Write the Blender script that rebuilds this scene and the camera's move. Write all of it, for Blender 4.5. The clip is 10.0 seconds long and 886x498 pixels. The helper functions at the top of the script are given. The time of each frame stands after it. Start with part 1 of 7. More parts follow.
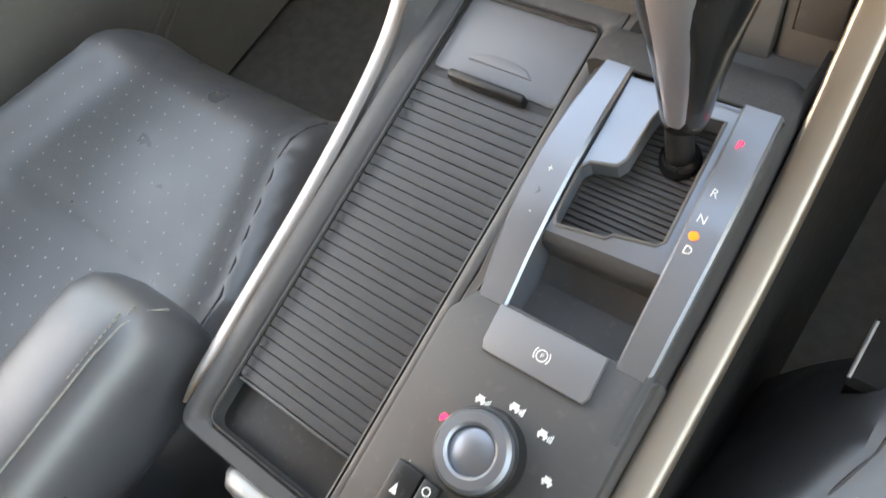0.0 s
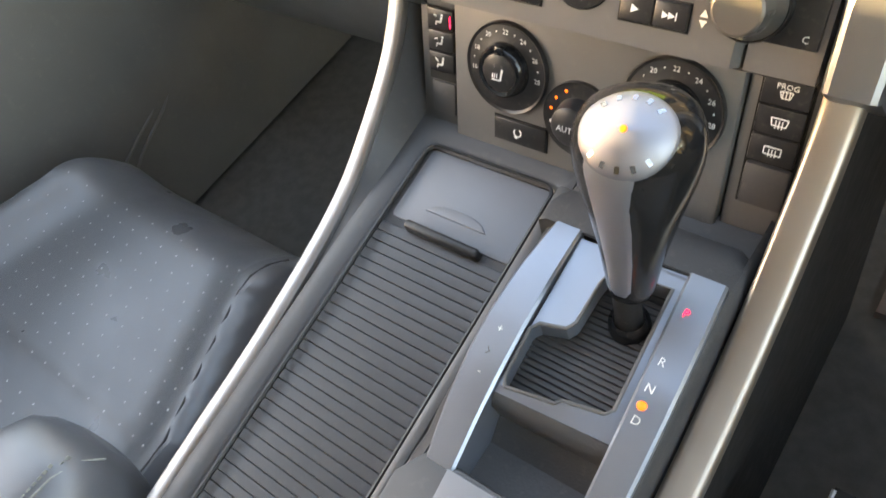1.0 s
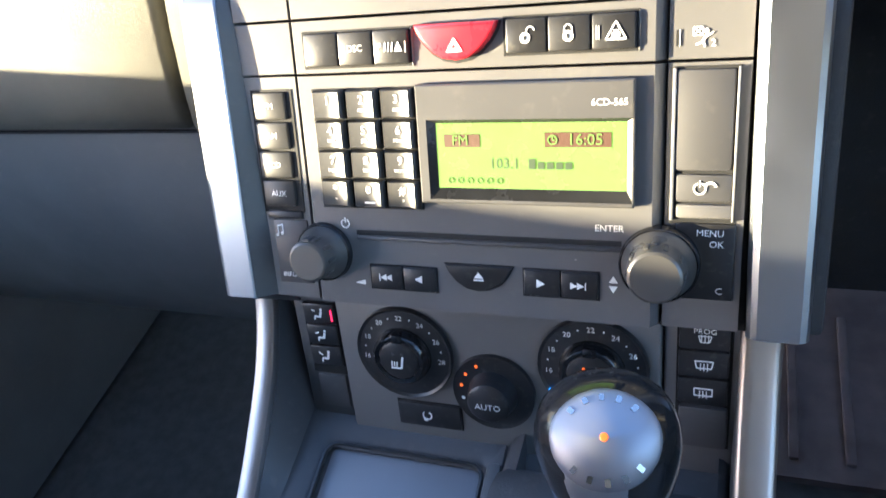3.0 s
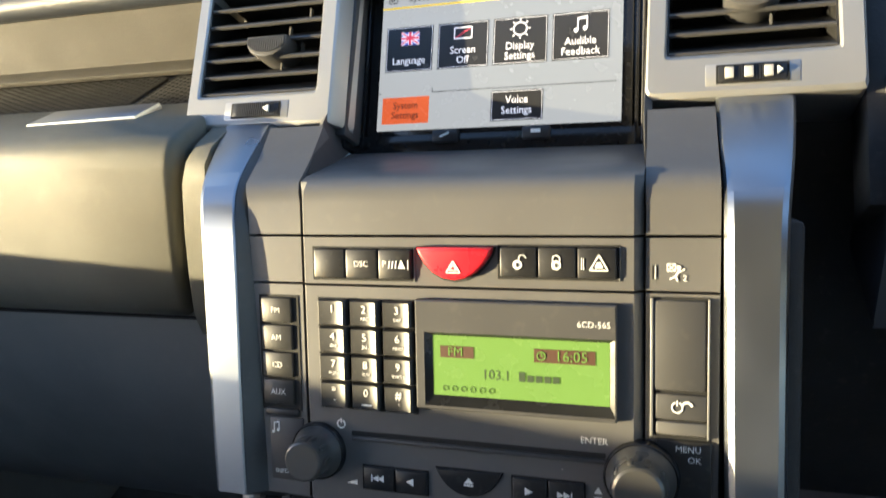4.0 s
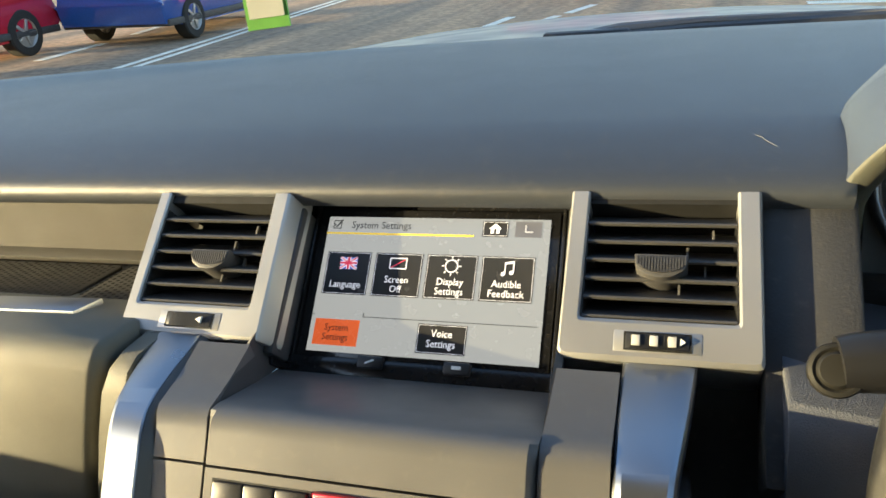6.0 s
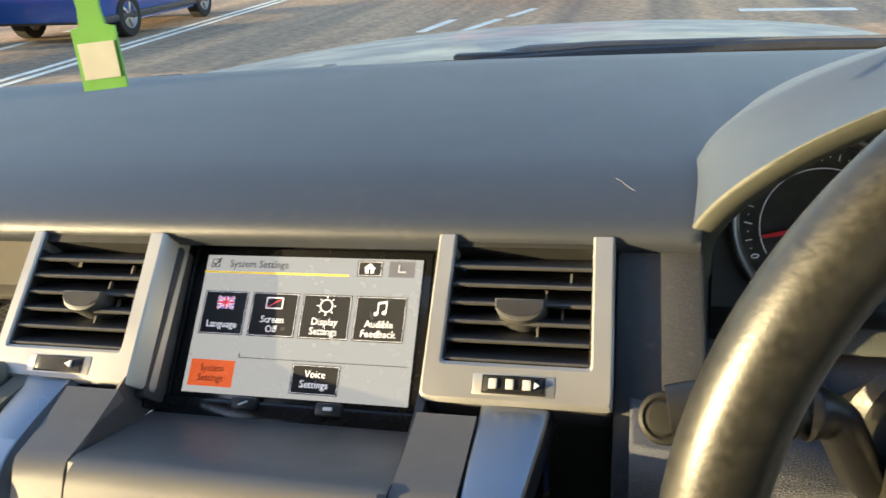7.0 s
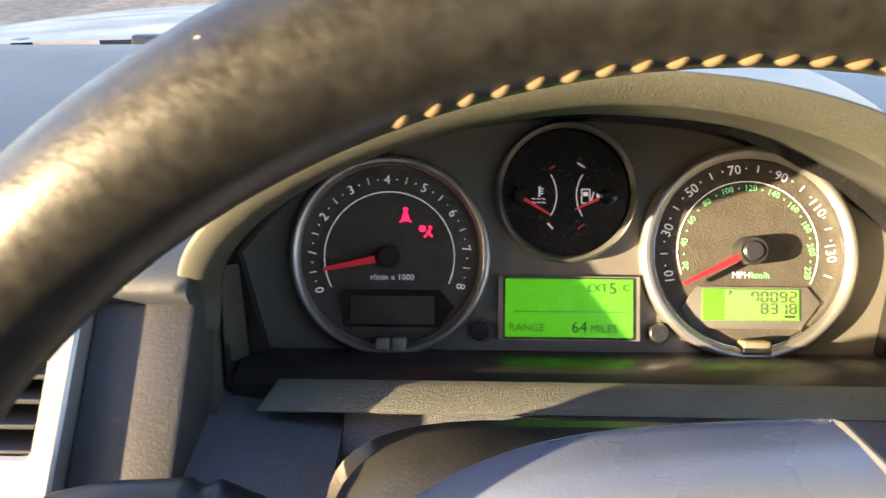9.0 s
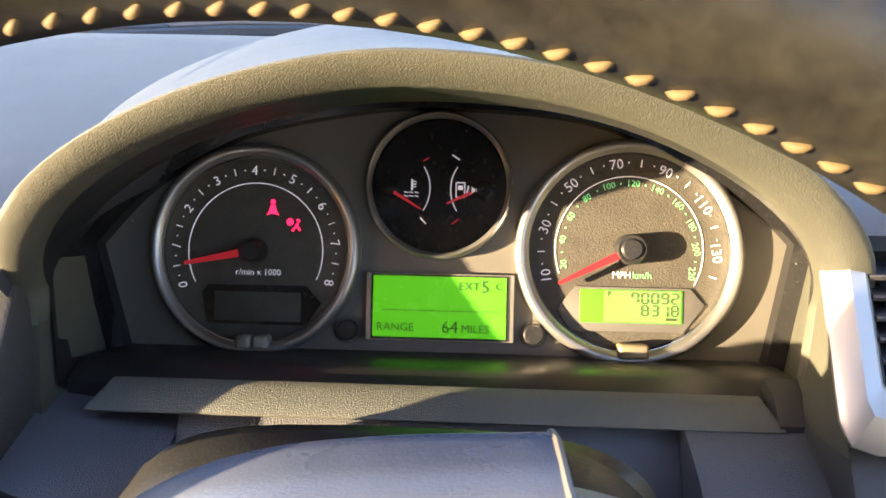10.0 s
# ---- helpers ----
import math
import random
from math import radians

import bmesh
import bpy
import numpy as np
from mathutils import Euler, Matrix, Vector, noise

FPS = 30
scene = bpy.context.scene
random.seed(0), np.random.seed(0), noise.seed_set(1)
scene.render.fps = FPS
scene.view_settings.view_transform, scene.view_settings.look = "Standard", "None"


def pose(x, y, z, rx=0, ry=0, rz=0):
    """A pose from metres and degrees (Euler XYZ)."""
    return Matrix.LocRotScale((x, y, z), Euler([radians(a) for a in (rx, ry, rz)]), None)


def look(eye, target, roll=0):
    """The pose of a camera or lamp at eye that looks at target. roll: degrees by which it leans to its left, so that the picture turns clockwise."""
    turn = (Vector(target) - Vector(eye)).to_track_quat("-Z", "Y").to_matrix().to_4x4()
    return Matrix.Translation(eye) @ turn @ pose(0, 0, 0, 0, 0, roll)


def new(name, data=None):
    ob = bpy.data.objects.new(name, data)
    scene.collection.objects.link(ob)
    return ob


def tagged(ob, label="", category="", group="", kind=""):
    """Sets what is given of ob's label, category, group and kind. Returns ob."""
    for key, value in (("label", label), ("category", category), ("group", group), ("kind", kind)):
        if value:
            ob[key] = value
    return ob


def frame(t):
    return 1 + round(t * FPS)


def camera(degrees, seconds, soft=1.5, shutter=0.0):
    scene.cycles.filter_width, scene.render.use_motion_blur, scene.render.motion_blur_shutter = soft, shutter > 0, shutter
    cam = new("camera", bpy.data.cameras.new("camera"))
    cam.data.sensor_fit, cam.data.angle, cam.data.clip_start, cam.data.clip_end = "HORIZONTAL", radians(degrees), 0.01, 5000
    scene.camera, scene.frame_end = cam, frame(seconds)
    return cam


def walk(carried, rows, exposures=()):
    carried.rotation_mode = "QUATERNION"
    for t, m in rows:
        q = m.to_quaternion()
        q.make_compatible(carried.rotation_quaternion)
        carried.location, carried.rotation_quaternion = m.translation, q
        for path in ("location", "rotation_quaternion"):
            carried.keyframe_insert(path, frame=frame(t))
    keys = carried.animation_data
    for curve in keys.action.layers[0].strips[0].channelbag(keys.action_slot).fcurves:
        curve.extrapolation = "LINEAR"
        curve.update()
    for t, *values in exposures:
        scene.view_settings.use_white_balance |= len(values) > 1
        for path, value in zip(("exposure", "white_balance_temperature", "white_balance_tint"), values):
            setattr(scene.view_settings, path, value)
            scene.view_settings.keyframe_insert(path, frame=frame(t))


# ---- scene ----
cam = camera(60.7, 10.0, shutter=0.25)
PATH = [
    (0, (0.192, -0.35, 1.242), (-0.767, 0.093, -0.456), -33.8),
    (0.5, (0.189, -0.335, 1.246), (-0.805, 0.251, -0.387), -28.7),
    (1, (0.192, -0.322, 1.247), (-0.831, 0.385, -0.319), -24.4),
    (1.5, (0.192, -0.313, 1.251), (-0.848, 0.516, -0.242), -21.1),
    (1.8, (0.189, -0.309, 1.258), (-0.834, 0.598, -0.203), -19.9),
    (2, (0.186, -0.299, 1.259), (-0.821, 0.669, -0.173), -20.0),
    (2.2, (0.171, -0.286, 1.259), (-0.767, 0.756, -0.167), -19.7),
    (3.5, (0.108, -0.288, 1.283), (-0.534, 1.148, 0.048), -14.7),
    (4, (0.114, -0.295, 1.304), (-0.522, 1.29, 0.263), -11.3),
    (4.5, (0.115, -0.295, 1.308), (-0.557, 1.362, 0.413), -8.5),
    (5, (0.132, -0.288, 1.315), (-0.54, 1.422, 0.524), -6.5),
    (5.5, (0.14, -0.282, 1.331), (-0.507, 1.469, 0.613), -5.6),
    (5.7, (0.145, -0.276, 1.338), (-0.492, 1.487, 0.64), -5.4),
    (7, (0.202, -0.253, 1.37), (-0.279, 1.558, 0.669), -4.1),
    (7.5, (0.236, -0.238, 1.379), (-0.141, 1.586, 0.649), -3.4),
    (8, (0.283, -0.198, 1.377), (0.017, 1.635, 0.622), -2.4),
    (8.5, (0.334, -0.167, 1.372), (0.197, 1.676, 0.608), -1.1),
    (9, (0.376, -0.149, 1.373), (0.311, 1.691, 0.592), -0.3),
    (9.5, (0.424, -0.137, 1.363), (0.356, 1.701, 0.578), -0.3),
    (10, (0.461, -0.127, 1.363), (0.358, 1.709, 0.579), -0.0),
]
walk(cam, [(t, look(eye, target, roll)) for t, eye, target, roll in PATH],
     exposures=[(0.0, 5.1, 9800, 24), (1.0, 4.95, 9000, 24), (1.6, 4.8, 7700, 25), (2.2, 4.55, 6300, 26), (3.5, 3.4, 5250, 22), (4.5, 2.5, 6300, 17), (5.5, 2.5, 6100, 16), (7.0, 2.65, 6200, 20), (7.8, 2.75, 6200, 21), (8.5, 3.15, 6200, 25), (9.0, 3.56, 6250, 31), (10.0, 3.73, 6250, 33)])

# ---------------------------------------------------------------- light
sun_dir = Vector((-0.88, -0.42, 0.078)).normalized()      # towards the low sun, behind and to the left
world = bpy.data.worlds.new("sky")
scene.world = world
world.use_nodes = True
wn = world.node_tree.nodes
sky = wn.new("ShaderNodeTexSky")
sky.sky_type = "NISHITA"
sky.sun_disc = False
sky.sun_elevation = math.asin(sun_dir.z)
sky.sun_rotation = math.atan2(sun_dir.x, sun_dir.y)
sky.air_density, sky.dust_density, sky.ozone_density = 1.0, 0.6, 1.6
wn["Background"].inputs["Strength"].default_value = 0.15
world.node_tree.links.new(sky.outputs[0], wn["Background"].inputs["Color"])
sun = new("sun", bpy.data.lights.new("sun", "SUN"))
sun.data.energy, sun.data.angle, sun.data.color = 3.2, radians(0.6), (1.0, 0.82, 0.40)
sun.rotation_mode = "QUATERNION"
sun.rotation_quaternion = sun_dir.to_track_quat("Z", "Y")


# ---------------------------------------------------------------- materials
def material(name, base, rough=0.5, metal=0.0, var=0.15, vscale=30.0, bump=0.0, bscale=400.0,
             kind="noise", dirt=0.0, dirt_col=(0.35, 0.31, 0.24), coat=0.0, emit=None, strength=0.0, spec=0.5, specks=0.0, rvar=0.07):
    m = bpy.data.materials.new(name)
    m.use_nodes = True
    nt = m.node_tree
    b = nt.nodes["Principled BSDF"]
    b.inputs["Roughness"].default_value = rough
    b.inputs["Metallic"].default_value = metal
    b.inputs["Coat Weight"].default_value = coat
    b.inputs["Specular IOR Level"].default_value = spec
    tc = nt.nodes.new("ShaderNodeTexCoord")

    def tex(scale, detail=4.0):
        n = nt.nodes.new("ShaderNodeTexNoise")
        n.inputs["Scale"].default_value = scale
        n.inputs["Detail"].default_value = detail
        nt.links.new(tc.outputs["Object"], n.inputs["Vector"])
        return n

    def ramp(src, lo, hi, a, c):
        r = nt.nodes.new("ShaderNodeMapRange")
        r.inputs["From Min"].default_value, r.inputs["From Max"].default_value = lo, hi
        r.inputs["To Min"].default_value, r.inputs["To Max"].default_value = a, c
        nt.links.new(src, r.inputs["Value"])
        return r.outputs[0]

    mix = nt.nodes.new("ShaderNodeMix")
    mix.data_type = "RGBA"
    mix.inputs["A"].default_value = (*[c * (1 - var) for c in base], 1)
    mix.inputs["B"].default_value = (*[min(1.0, c * (1 + var)) for c in base], 1)
    big = tex(vscale)
    nt.links.new(ramp(big.outputs["Fac"], 0.35, 0.65, 0, 1), mix.inputs["Factor"])
    col = mix.outputs["Result"]
    if dirt:
        d = tex(vscale * 14, 6.0)
        dm = nt.nodes.new("ShaderNodeMix")
        dm.data_type = "RGBA"
        dm.inputs["B"].default_value = (*dirt_col, 1)
        nt.links.new(ramp(d.outputs["Fac"], 0.58, 0.75, 0, dirt), dm.inputs["Factor"])
        nt.links.new(col, dm.inputs["A"])
        col = dm.outputs["Result"]
    if specks:
        vo = nt.nodes.new("ShaderNodeTexVoronoi")
        vo.inputs["Scale"].default_value = 55.0
        nt.links.new(tc.outputs["Object"], vo.inputs["Vector"])
        sep = nt.nodes.new("ShaderNodeSeparateColor")
        nt.links.new(vo.outputs["Color"], sep.inputs["Color"])
        mul = nt.nodes.new("ShaderNodeMath")
        mul.operation = "MULTIPLY"
        nt.links.new(ramp(vo.outputs["Distance"], 0.022, 0.040, 1, 0), mul.inputs[0])
        nt.links.new(ramp(sep.outputs[0], 1 - specks, 1 - specks + 0.02, 0, 0.8), mul.inputs[1])
        sm_ = nt.nodes.new("ShaderNodeMix")
        sm_.data_type = "RGBA"
        sm_.inputs["B"].default_value = (0.62, 0.58, 0.50, 1)
        nt.links.new(mul.outputs[0], sm_.inputs["Factor"])
        nt.links.new(col, sm_.inputs["A"])
        col = sm_.outputs["Result"]
    nt.links.new(col, b.inputs["Base Color"])
    rn = tex(vscale * 2.7)
    nt.links.new(ramp(rn.outputs["Fac"], 0.3, 0.7, max(0.02, rough - rvar), min(1, rough + rvar)), b.inputs["Roughness"])
    if bump:
        if kind == "leather":
            t = nt.nodes.new("ShaderNodeTexVoronoi")
            t.feature = "DISTANCE_TO_EDGE"
            t.inputs["Scale"].default_value = bscale
            nt.links.new(tc.outputs["Object"], t.inputs["Vector"])
            h = ramp(t.outputs["Distance"], 0.0, 0.25, 0, 1)
        else:
            h = tex(bscale, 3.0).outputs["Fac"]
        bn = nt.nodes.new("ShaderNodeBump")
        bn.inputs["Strength"].default_value = bump
        bn.inputs["Distance"].default_value = 0.0006
        nt.links.new(h, bn.inputs["Height"])
        nt.links.new(bn.outputs[0], b.inputs["Normal"])
    if emit:
        b.inputs["Emission Color"].default_value = (*emit, 1)
        b.inputs["Emission Strength"].default_value = strength
    return m


# blue of the sky light is put into the dash vinyl's colour
PAD = material("dash vinyl tinted by sky", (0.032, 0.037, 0.047), 0.46, spec=0.65, rvar=0.015, var=0.04, vscale=6, bump=0.22, bscale=900, kind="leather", dirt=0.05, specks=0.06)
# lighter, bluer copy of the dash vinyl: sky reflection put into its colour
HOODV = material("hood vinyl with sky sheen", (0.045, 0.055, 0.074), 0.42, spec=0.55, rvar=0.015, var=0.04, vscale=6, bump=0.22, bscale=900, kind="leather", dirt=0.04, specks=0.06)
PASSL = material("grained airbag pad leather", (0.115, 0.110, 0.086), 0.55, var=0.12, vscale=8, bump=0.35, bscale=950, kind="leather", dirt=0.04)
PADL = material("leather grain trim", (0.068, 0.070, 0.056), 0.58, var=0.12, vscale=8, bump=0.28, bscale=950, kind="leather", dirt=0.05)
SOFT = material("soft black plastic", (0.045, 0.045, 0.047), 0.6, var=0.12, vscale=12, bump=0.4, bscale=700, dirt=0.08)
GREY = material("satin grey plastic", (0.105, 0.102, 0.100), 0.42, var=0.05, vscale=9, bump=0.12, bscale=1500, dirt=0.05, specks=0.16)
GREYD = material("dark satin plastic", (0.055, 0.054, 0.055), 0.45, var=0.06, vscale=9, bump=0.12, bscale=1500, dirt=0.06, specks=0.10)
BLACK = material("black button plastic", (0.018, 0.018, 0.019), 0.36, var=0.15, vscale=20, dirt=0.08)
KEYG = material("satin key plastic", (0.034, 0.033, 0.031), 0.40, var=0.08, vscale=20, bump=0.08, bscale=1500, dirt=0.06)
GLOSS = material("gloss black plastic", (0.012, 0.012, 0.013), 0.14, var=0.1, vscale=20, dirt=0.03, specks=0.08)
# charcoal lightened in colour to imitate haze over the dark passenger side
CHARCOAL = material("charcoal plastic lifted for haze", (0.165, 0.158, 0.147), 0.55, var=0.10, vscale=7, bump=0.4, bscale=700, dirt=0.08)
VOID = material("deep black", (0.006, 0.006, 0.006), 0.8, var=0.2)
SILVER = material("satin silver paint", (0.37, 0.366, 0.358), 0.40, 0.65, var=0.04, vscale=7)
SILVERD = material("blue grey satin trim", (0.25, 0.275, 0.315), 0.36, 0.75, var=0.05, vscale=9)
STRIP = material("bright satin strip", (0.36, 0.345, 0.33), 0.36, 0.95, var=0.03, vscale=7)
STRUT = material("brushed silver strut", (0.31, 0.333, 0.375), 0.34, 0.95, var=0.03, vscale=7)
SWITCHG = material("pale grey switch plastic", (0.175, 0.18, 0.195), 0.42, 0.2, var=0.04, vscale=9, bump=0.08, bscale=2000)
CAPM = material("satin silver cap", (0.27, 0.28, 0.32), 0.52, 0.85, var=0.04, vscale=9)
RINGM = material("satin grey dial ring", (0.38, 0.38, 0.38), 0.36, 0.85, var=0.04, vscale=9)
MARKW = material("worn white mark", (0.48, 0.47, 0.44), 0.6, var=0.05)
HOODIN = material("matt dark lining", (0.014, 0.014, 0.015), 0.42, var=0.06, vscale=9, bump=0.2, bscale=1200, specks=0.08)
INLAY = material("dark polished inlay", (0.28, 0.285, 0.30), 0.20, 0.95, var=0.04, vscale=9)
KNOBG = material("satin metallic knob", (0.11, 0.107, 0.102), 0.34, 0.55, var=0.06, vscale=20, bump=0.05, bscale=2000)
CHEEK = material("grained grey shelf plastic", (0.112, 0.117, 0.100), 0.50, var=0.12, vscale=8, bump=0.4, bscale=800, kind="leather", dirt=0.05)
# dark brown colour holds the shade that the dash lip casts on this wall
SHELFW = material("lip-shaded grained plastic", (0.040, 0.036, 0.029), 0.60, var=0.12, vscale=8, bump=0.4, bscale=800, kind="leather")
# shelf plastic raised and blued, with sky light put into its colour
SHELF = material("sky-lit grained shelf plastic", (0.105, 0.110, 0.125), 0.62, spec=0.3, var=0.12, vscale=8, bump=0.4, bscale=700, kind="leather", dirt=0.05)
COVER = material("satin airbag plastic", (0.085, 0.100, 0.138), 0.30, spec=0.75, var=0.06, vscale=8, bump=0.15, bscale=1300)
CHROME = material("satin chrome", (0.72, 0.72, 0.72), 0.18, 1.0, var=0.03)
LEATHER = material("black leather", (0.082, 0.085, 0.093), 0.34, spec=1.0, var=0.10, vscale=9, bump=0.16, bscale=900, kind="leather")
WHEEL = material("worn steering leather", (0.012, 0.0115, 0.009), 0.40, spec=0.65, var=0.35, vscale=130, bump=0.12, bscale=700, kind="noise", dirt=0.02, dirt_col=(0.12, 0.105, 0.065), specks=0.25)
STITCH = material("sand thread", (0.095, 0.066, 0.028), 0.8, var=0.15, vscale=300)
THREAD = material("grey thread", (0.22, 0.22, 0.2), 0.8, var=0.15, vscale=300)
PRINT = material("white print", (0.80, 0.80, 0.77), 0.6, var=0.03)
PRINTL = material("lit white print", (0.80, 0.80, 0.77), 0.6, var=0.03, emit=(0.9, 0.92, 0.95), strength=0.024)
PRINTG = material("green print", (0.20, 0.75, 0.25), 0.6, var=0.03, emit=(0.2, 0.9, 0.3), strength=0.0396)
RED = material("red button plastic", (0.62, 0.02, 0.03), 0.30, var=0.08, coat=0.3)
NEEDLE = material("red needle", (0.48, 0.014, 0.016), 0.5, emit=(1, 0.05, 0.06), strength=0.014)
CARPET = material("black carpet", (0.085, 0.081, 0.076), 0.95, var=0.12, vscale=60, bump=0.8, bscale=900)
CARD = material("green card", (0.13, 0.38, 0.06), 0.7, var=0.06)
PAPER = material("white card", (0.52, 0.53, 0.46), 0.7, var=0.05)
AMBER = material("amber lamp", (0.55, 0.12, 0.01), 0.4, emit=(1.0, 0.13, 0.01), strength=0.0924)
REDLED = material("red lamp", (0.9, 0.02, 0.05), 0.4, emit=(1.0, 0.02, 0.07), strength=0.231)
BLUELED = material("blue lamp", (0.05, 0.3, 0.8), 0.4, emit=(0.05, 0.35, 0.9), strength=0.2475)
LCD = material("green display", (0.090, 0.165, 0.045), 0.25, var=0.03, emit=(0.29, 0.46, 0.045), strength=0.074)
LCDG = material("bright green display", (0.06, 0.24, 0.015), 0.25, var=0.03, emit=(0.06, 0.55, 0.0), strength=0.062)
LCDINK = material("display segment", (0.022, 0.045, 0.015), 0.6, var=0.05)
LCDRED = material("display brown bar", (0.060, 0.022, 0.008), 0.6, var=0.05)
SCREEN = material("touch screen grey", (0.05, 0.052, 0.05), 0.24, var=0.02, emit=(0.66, 0.67, 0.57), strength=0.1089)
SCRDARK = material("screen icon dark", (0.03, 0.03, 0.032), 0.22, var=0.05)
SCRWHITE = material("screen white", (0.7, 0.7, 0.7), 0.4, emit=(0.9, 0.9, 0.9), strength=0.1122)
SCRDIM = material("screen dim white", (0.3, 0.3, 0.3), 0.4, emit=(0.6, 0.62, 0.66), strength=0.08)
SCRORANGE = material("screen orange", (0.5, 0.1, 0.02), 0.25, emit=(0.85, 0.13, 0.03), strength=0.1188)
SCRYELLOW = material("screen yellow", (0.7, 0.5, 0.05), 0.3, emit=(0.9, 0.62, 0.05), strength=0.1188)
SCRRED = material("screen red", (0.6, 0.05, 0.08), 0.3, emit=(0.75, 0.05, 0.10), strength=0.099)
SCRBLUE = material("screen blue", (0.05, 0.08, 0.4), 0.3, emit=(0.06, 0.1, 0.5), strength=0.0858)
DIALF = material("gauge face", (0.060, 0.055, 0.046), 0.60, var=0.15, vscale=60, bump=0.8, bscale=900, dirt=0.10)
PAINT = material("dark blue car paint", (0.06, 0.13, 0.34), 0.12, 0.5, var=0.05, vscale=3, coat=1.0)
REDPAINT = material("red car paint", (0.45, 0.02, 0.04), 0.15, 0.2, var=0.05, coat=0.8)
BLUEPAINT = material("blue car paint", (0.02, 0.08, 0.32), 0.15, 0.2, var=0.05, coat=0.8)
TYRE = material("tyre rubber", (0.015, 0.015, 0.015), 0.85)
SLAT = material("ribbed satin plastic", (0.050, 0.050, 0.052), 0.36, var=0.10, vscale=14, bump=0.1, bscale=1500, dirt=0.08, specks=0.08)
# asphalt lightened and warmed: grazing sunlight put into its colour
TARMAC = material("asphalt", (0.27, 0.205, 0.14), 0.85, spec=0.15, var=0.2, vscale=9.0, bump=0.6, bscale=60)
# white marking paint, warmed in colour for the low sun
LINE = material("sun-warmed road paint", (0.82, 0.76, 0.62), 0.7, var=0.12, vscale=6, dirt=0.3, dirt_col=(0.3, 0.29, 0.27))


def streaks(m, lo, hi, turn):
    """Long warm bands along the road, low sunlight put into the asphalt's colour."""
    nt = m.node_tree
    b = nt.nodes["Principled BSDF"]
    tc = nt.nodes.new("ShaderNodeTexCoord")
    mp = nt.nodes.new("ShaderNodeMapping")
    mp.inputs["Rotation"].default_value = (0, 0, turn)
    mp.inputs["Scale"].default_value = (1.3, 0.045, 1.0)
    n = nt.nodes.new("ShaderNodeTexNoise")
    n.inputs["Scale"].default_value, n.inputs["Detail"].default_value = 1.0, 5.0
    r = nt.nodes.new("ShaderNodeMapRange")
    r.inputs["From Min"].default_value, r.inputs["From Max"].default_value = 0.35, 0.65
    x = nt.nodes.new("ShaderNodeMix")
    x.data_type = "RGBA"
    x.inputs["A"].default_value, x.inputs["B"].default_value = (*lo, 1), (*hi, 1)
    y = nt.nodes.new("ShaderNodeMix")
    y.data_type, y.blend_type = "RGBA", "MULTIPLY"
    y.inputs["Factor"].default_value = 1.0
    old = b.inputs["Base Color"].links[0].from_socket
    nt.links.new(tc.outputs["Object"], mp.inputs["Vector"])
    nt.links.new(mp.outputs[0], n.inputs["Vector"])
    nt.links.new(n.outputs["Fac"], r.inputs["Value"])
    nt.links.new(r.outputs[0], x.inputs["Factor"])
    nt.links.new(x.outputs["Result"], y.inputs["A"])
    nt.links.new(old, y.inputs["B"])
    nt.links.new(y.outputs["Result"], b.inputs["Base Color"])


streaks(TARMAC, (1.0, 0.98, 0.98), (2.4, 1.95, 1.55), radians(-6))
LINING = material("grey cloth lining", (0.20, 0.195, 0.185), 0.9, var=0.06)


# ---------------------------------------------------------------- mesh helpers
def finish(bm, name, mat, angle=38):
    bmesh.ops.recalc_face_normals(bm, faces=bm.faces)
    me = bpy.data.meshes.new(name)
    bm.to_mesh(me)
    bm.free()
    me.materials.append(mat)
    me.shade_smooth()
    me.set_sharp_from_angle(angle=radians(angle))
    return me


def thing(name, m, label, category, group="", kind=""):
    ob = new(name)
    ob.empty_display_size = 0.02
    ob.matrix_world = m
    return tagged(ob, label, category, group, kind)


def part(name, bm, mat, parent, label="", at=None, angle=38):
    ob = new(name, finish(bm, name, mat, angle))
    ob.parent = parent
    if at is not None:
        ob.matrix_basis = at
    if label:
        ob["label"] = label
    return ob


def solo(name, bm, mat, label, category, group="", kind="", at=None, angle=38):
    ob = new(name, finish(bm, name, mat, angle))
    if at is not None:
        ob.matrix_world = at
    return tagged(ob, label, category, group, kind)


def slope(y, z, dy, dz):
    """A frame on a reclined face: x across, y up the face, z out of it."""
    n = math.hypot(dy, dz)
    dy, dz = dy / n, dz / n
    return Matrix(((1, 0, 0, 0), (0, dy, -dz, y), (0, dz, dy, z), (0, 0, 0, 1)))


def box(bm, u0, u1, v0, v1, w0, w1, b=0.0, seg=2):
    r = bmesh.ops.create_cube(bm, size=1.0)
    vs = r["verts"]
    for v in vs:
        v.co = Vector((u0 + (v.co.x + 0.5) * (u1 - u0), v0 + (v.co.y + 0.5) * (v1 - v0), w0 + (v.co.z + 0.5) * (w1 - w0)))
    if b:
        es = list({e for v in vs for e in v.link_edges})
        bmesh.ops.bevel(bm, geom=es, offset=b, segments=seg, profile=0.5, affect="EDGES")
    return bm


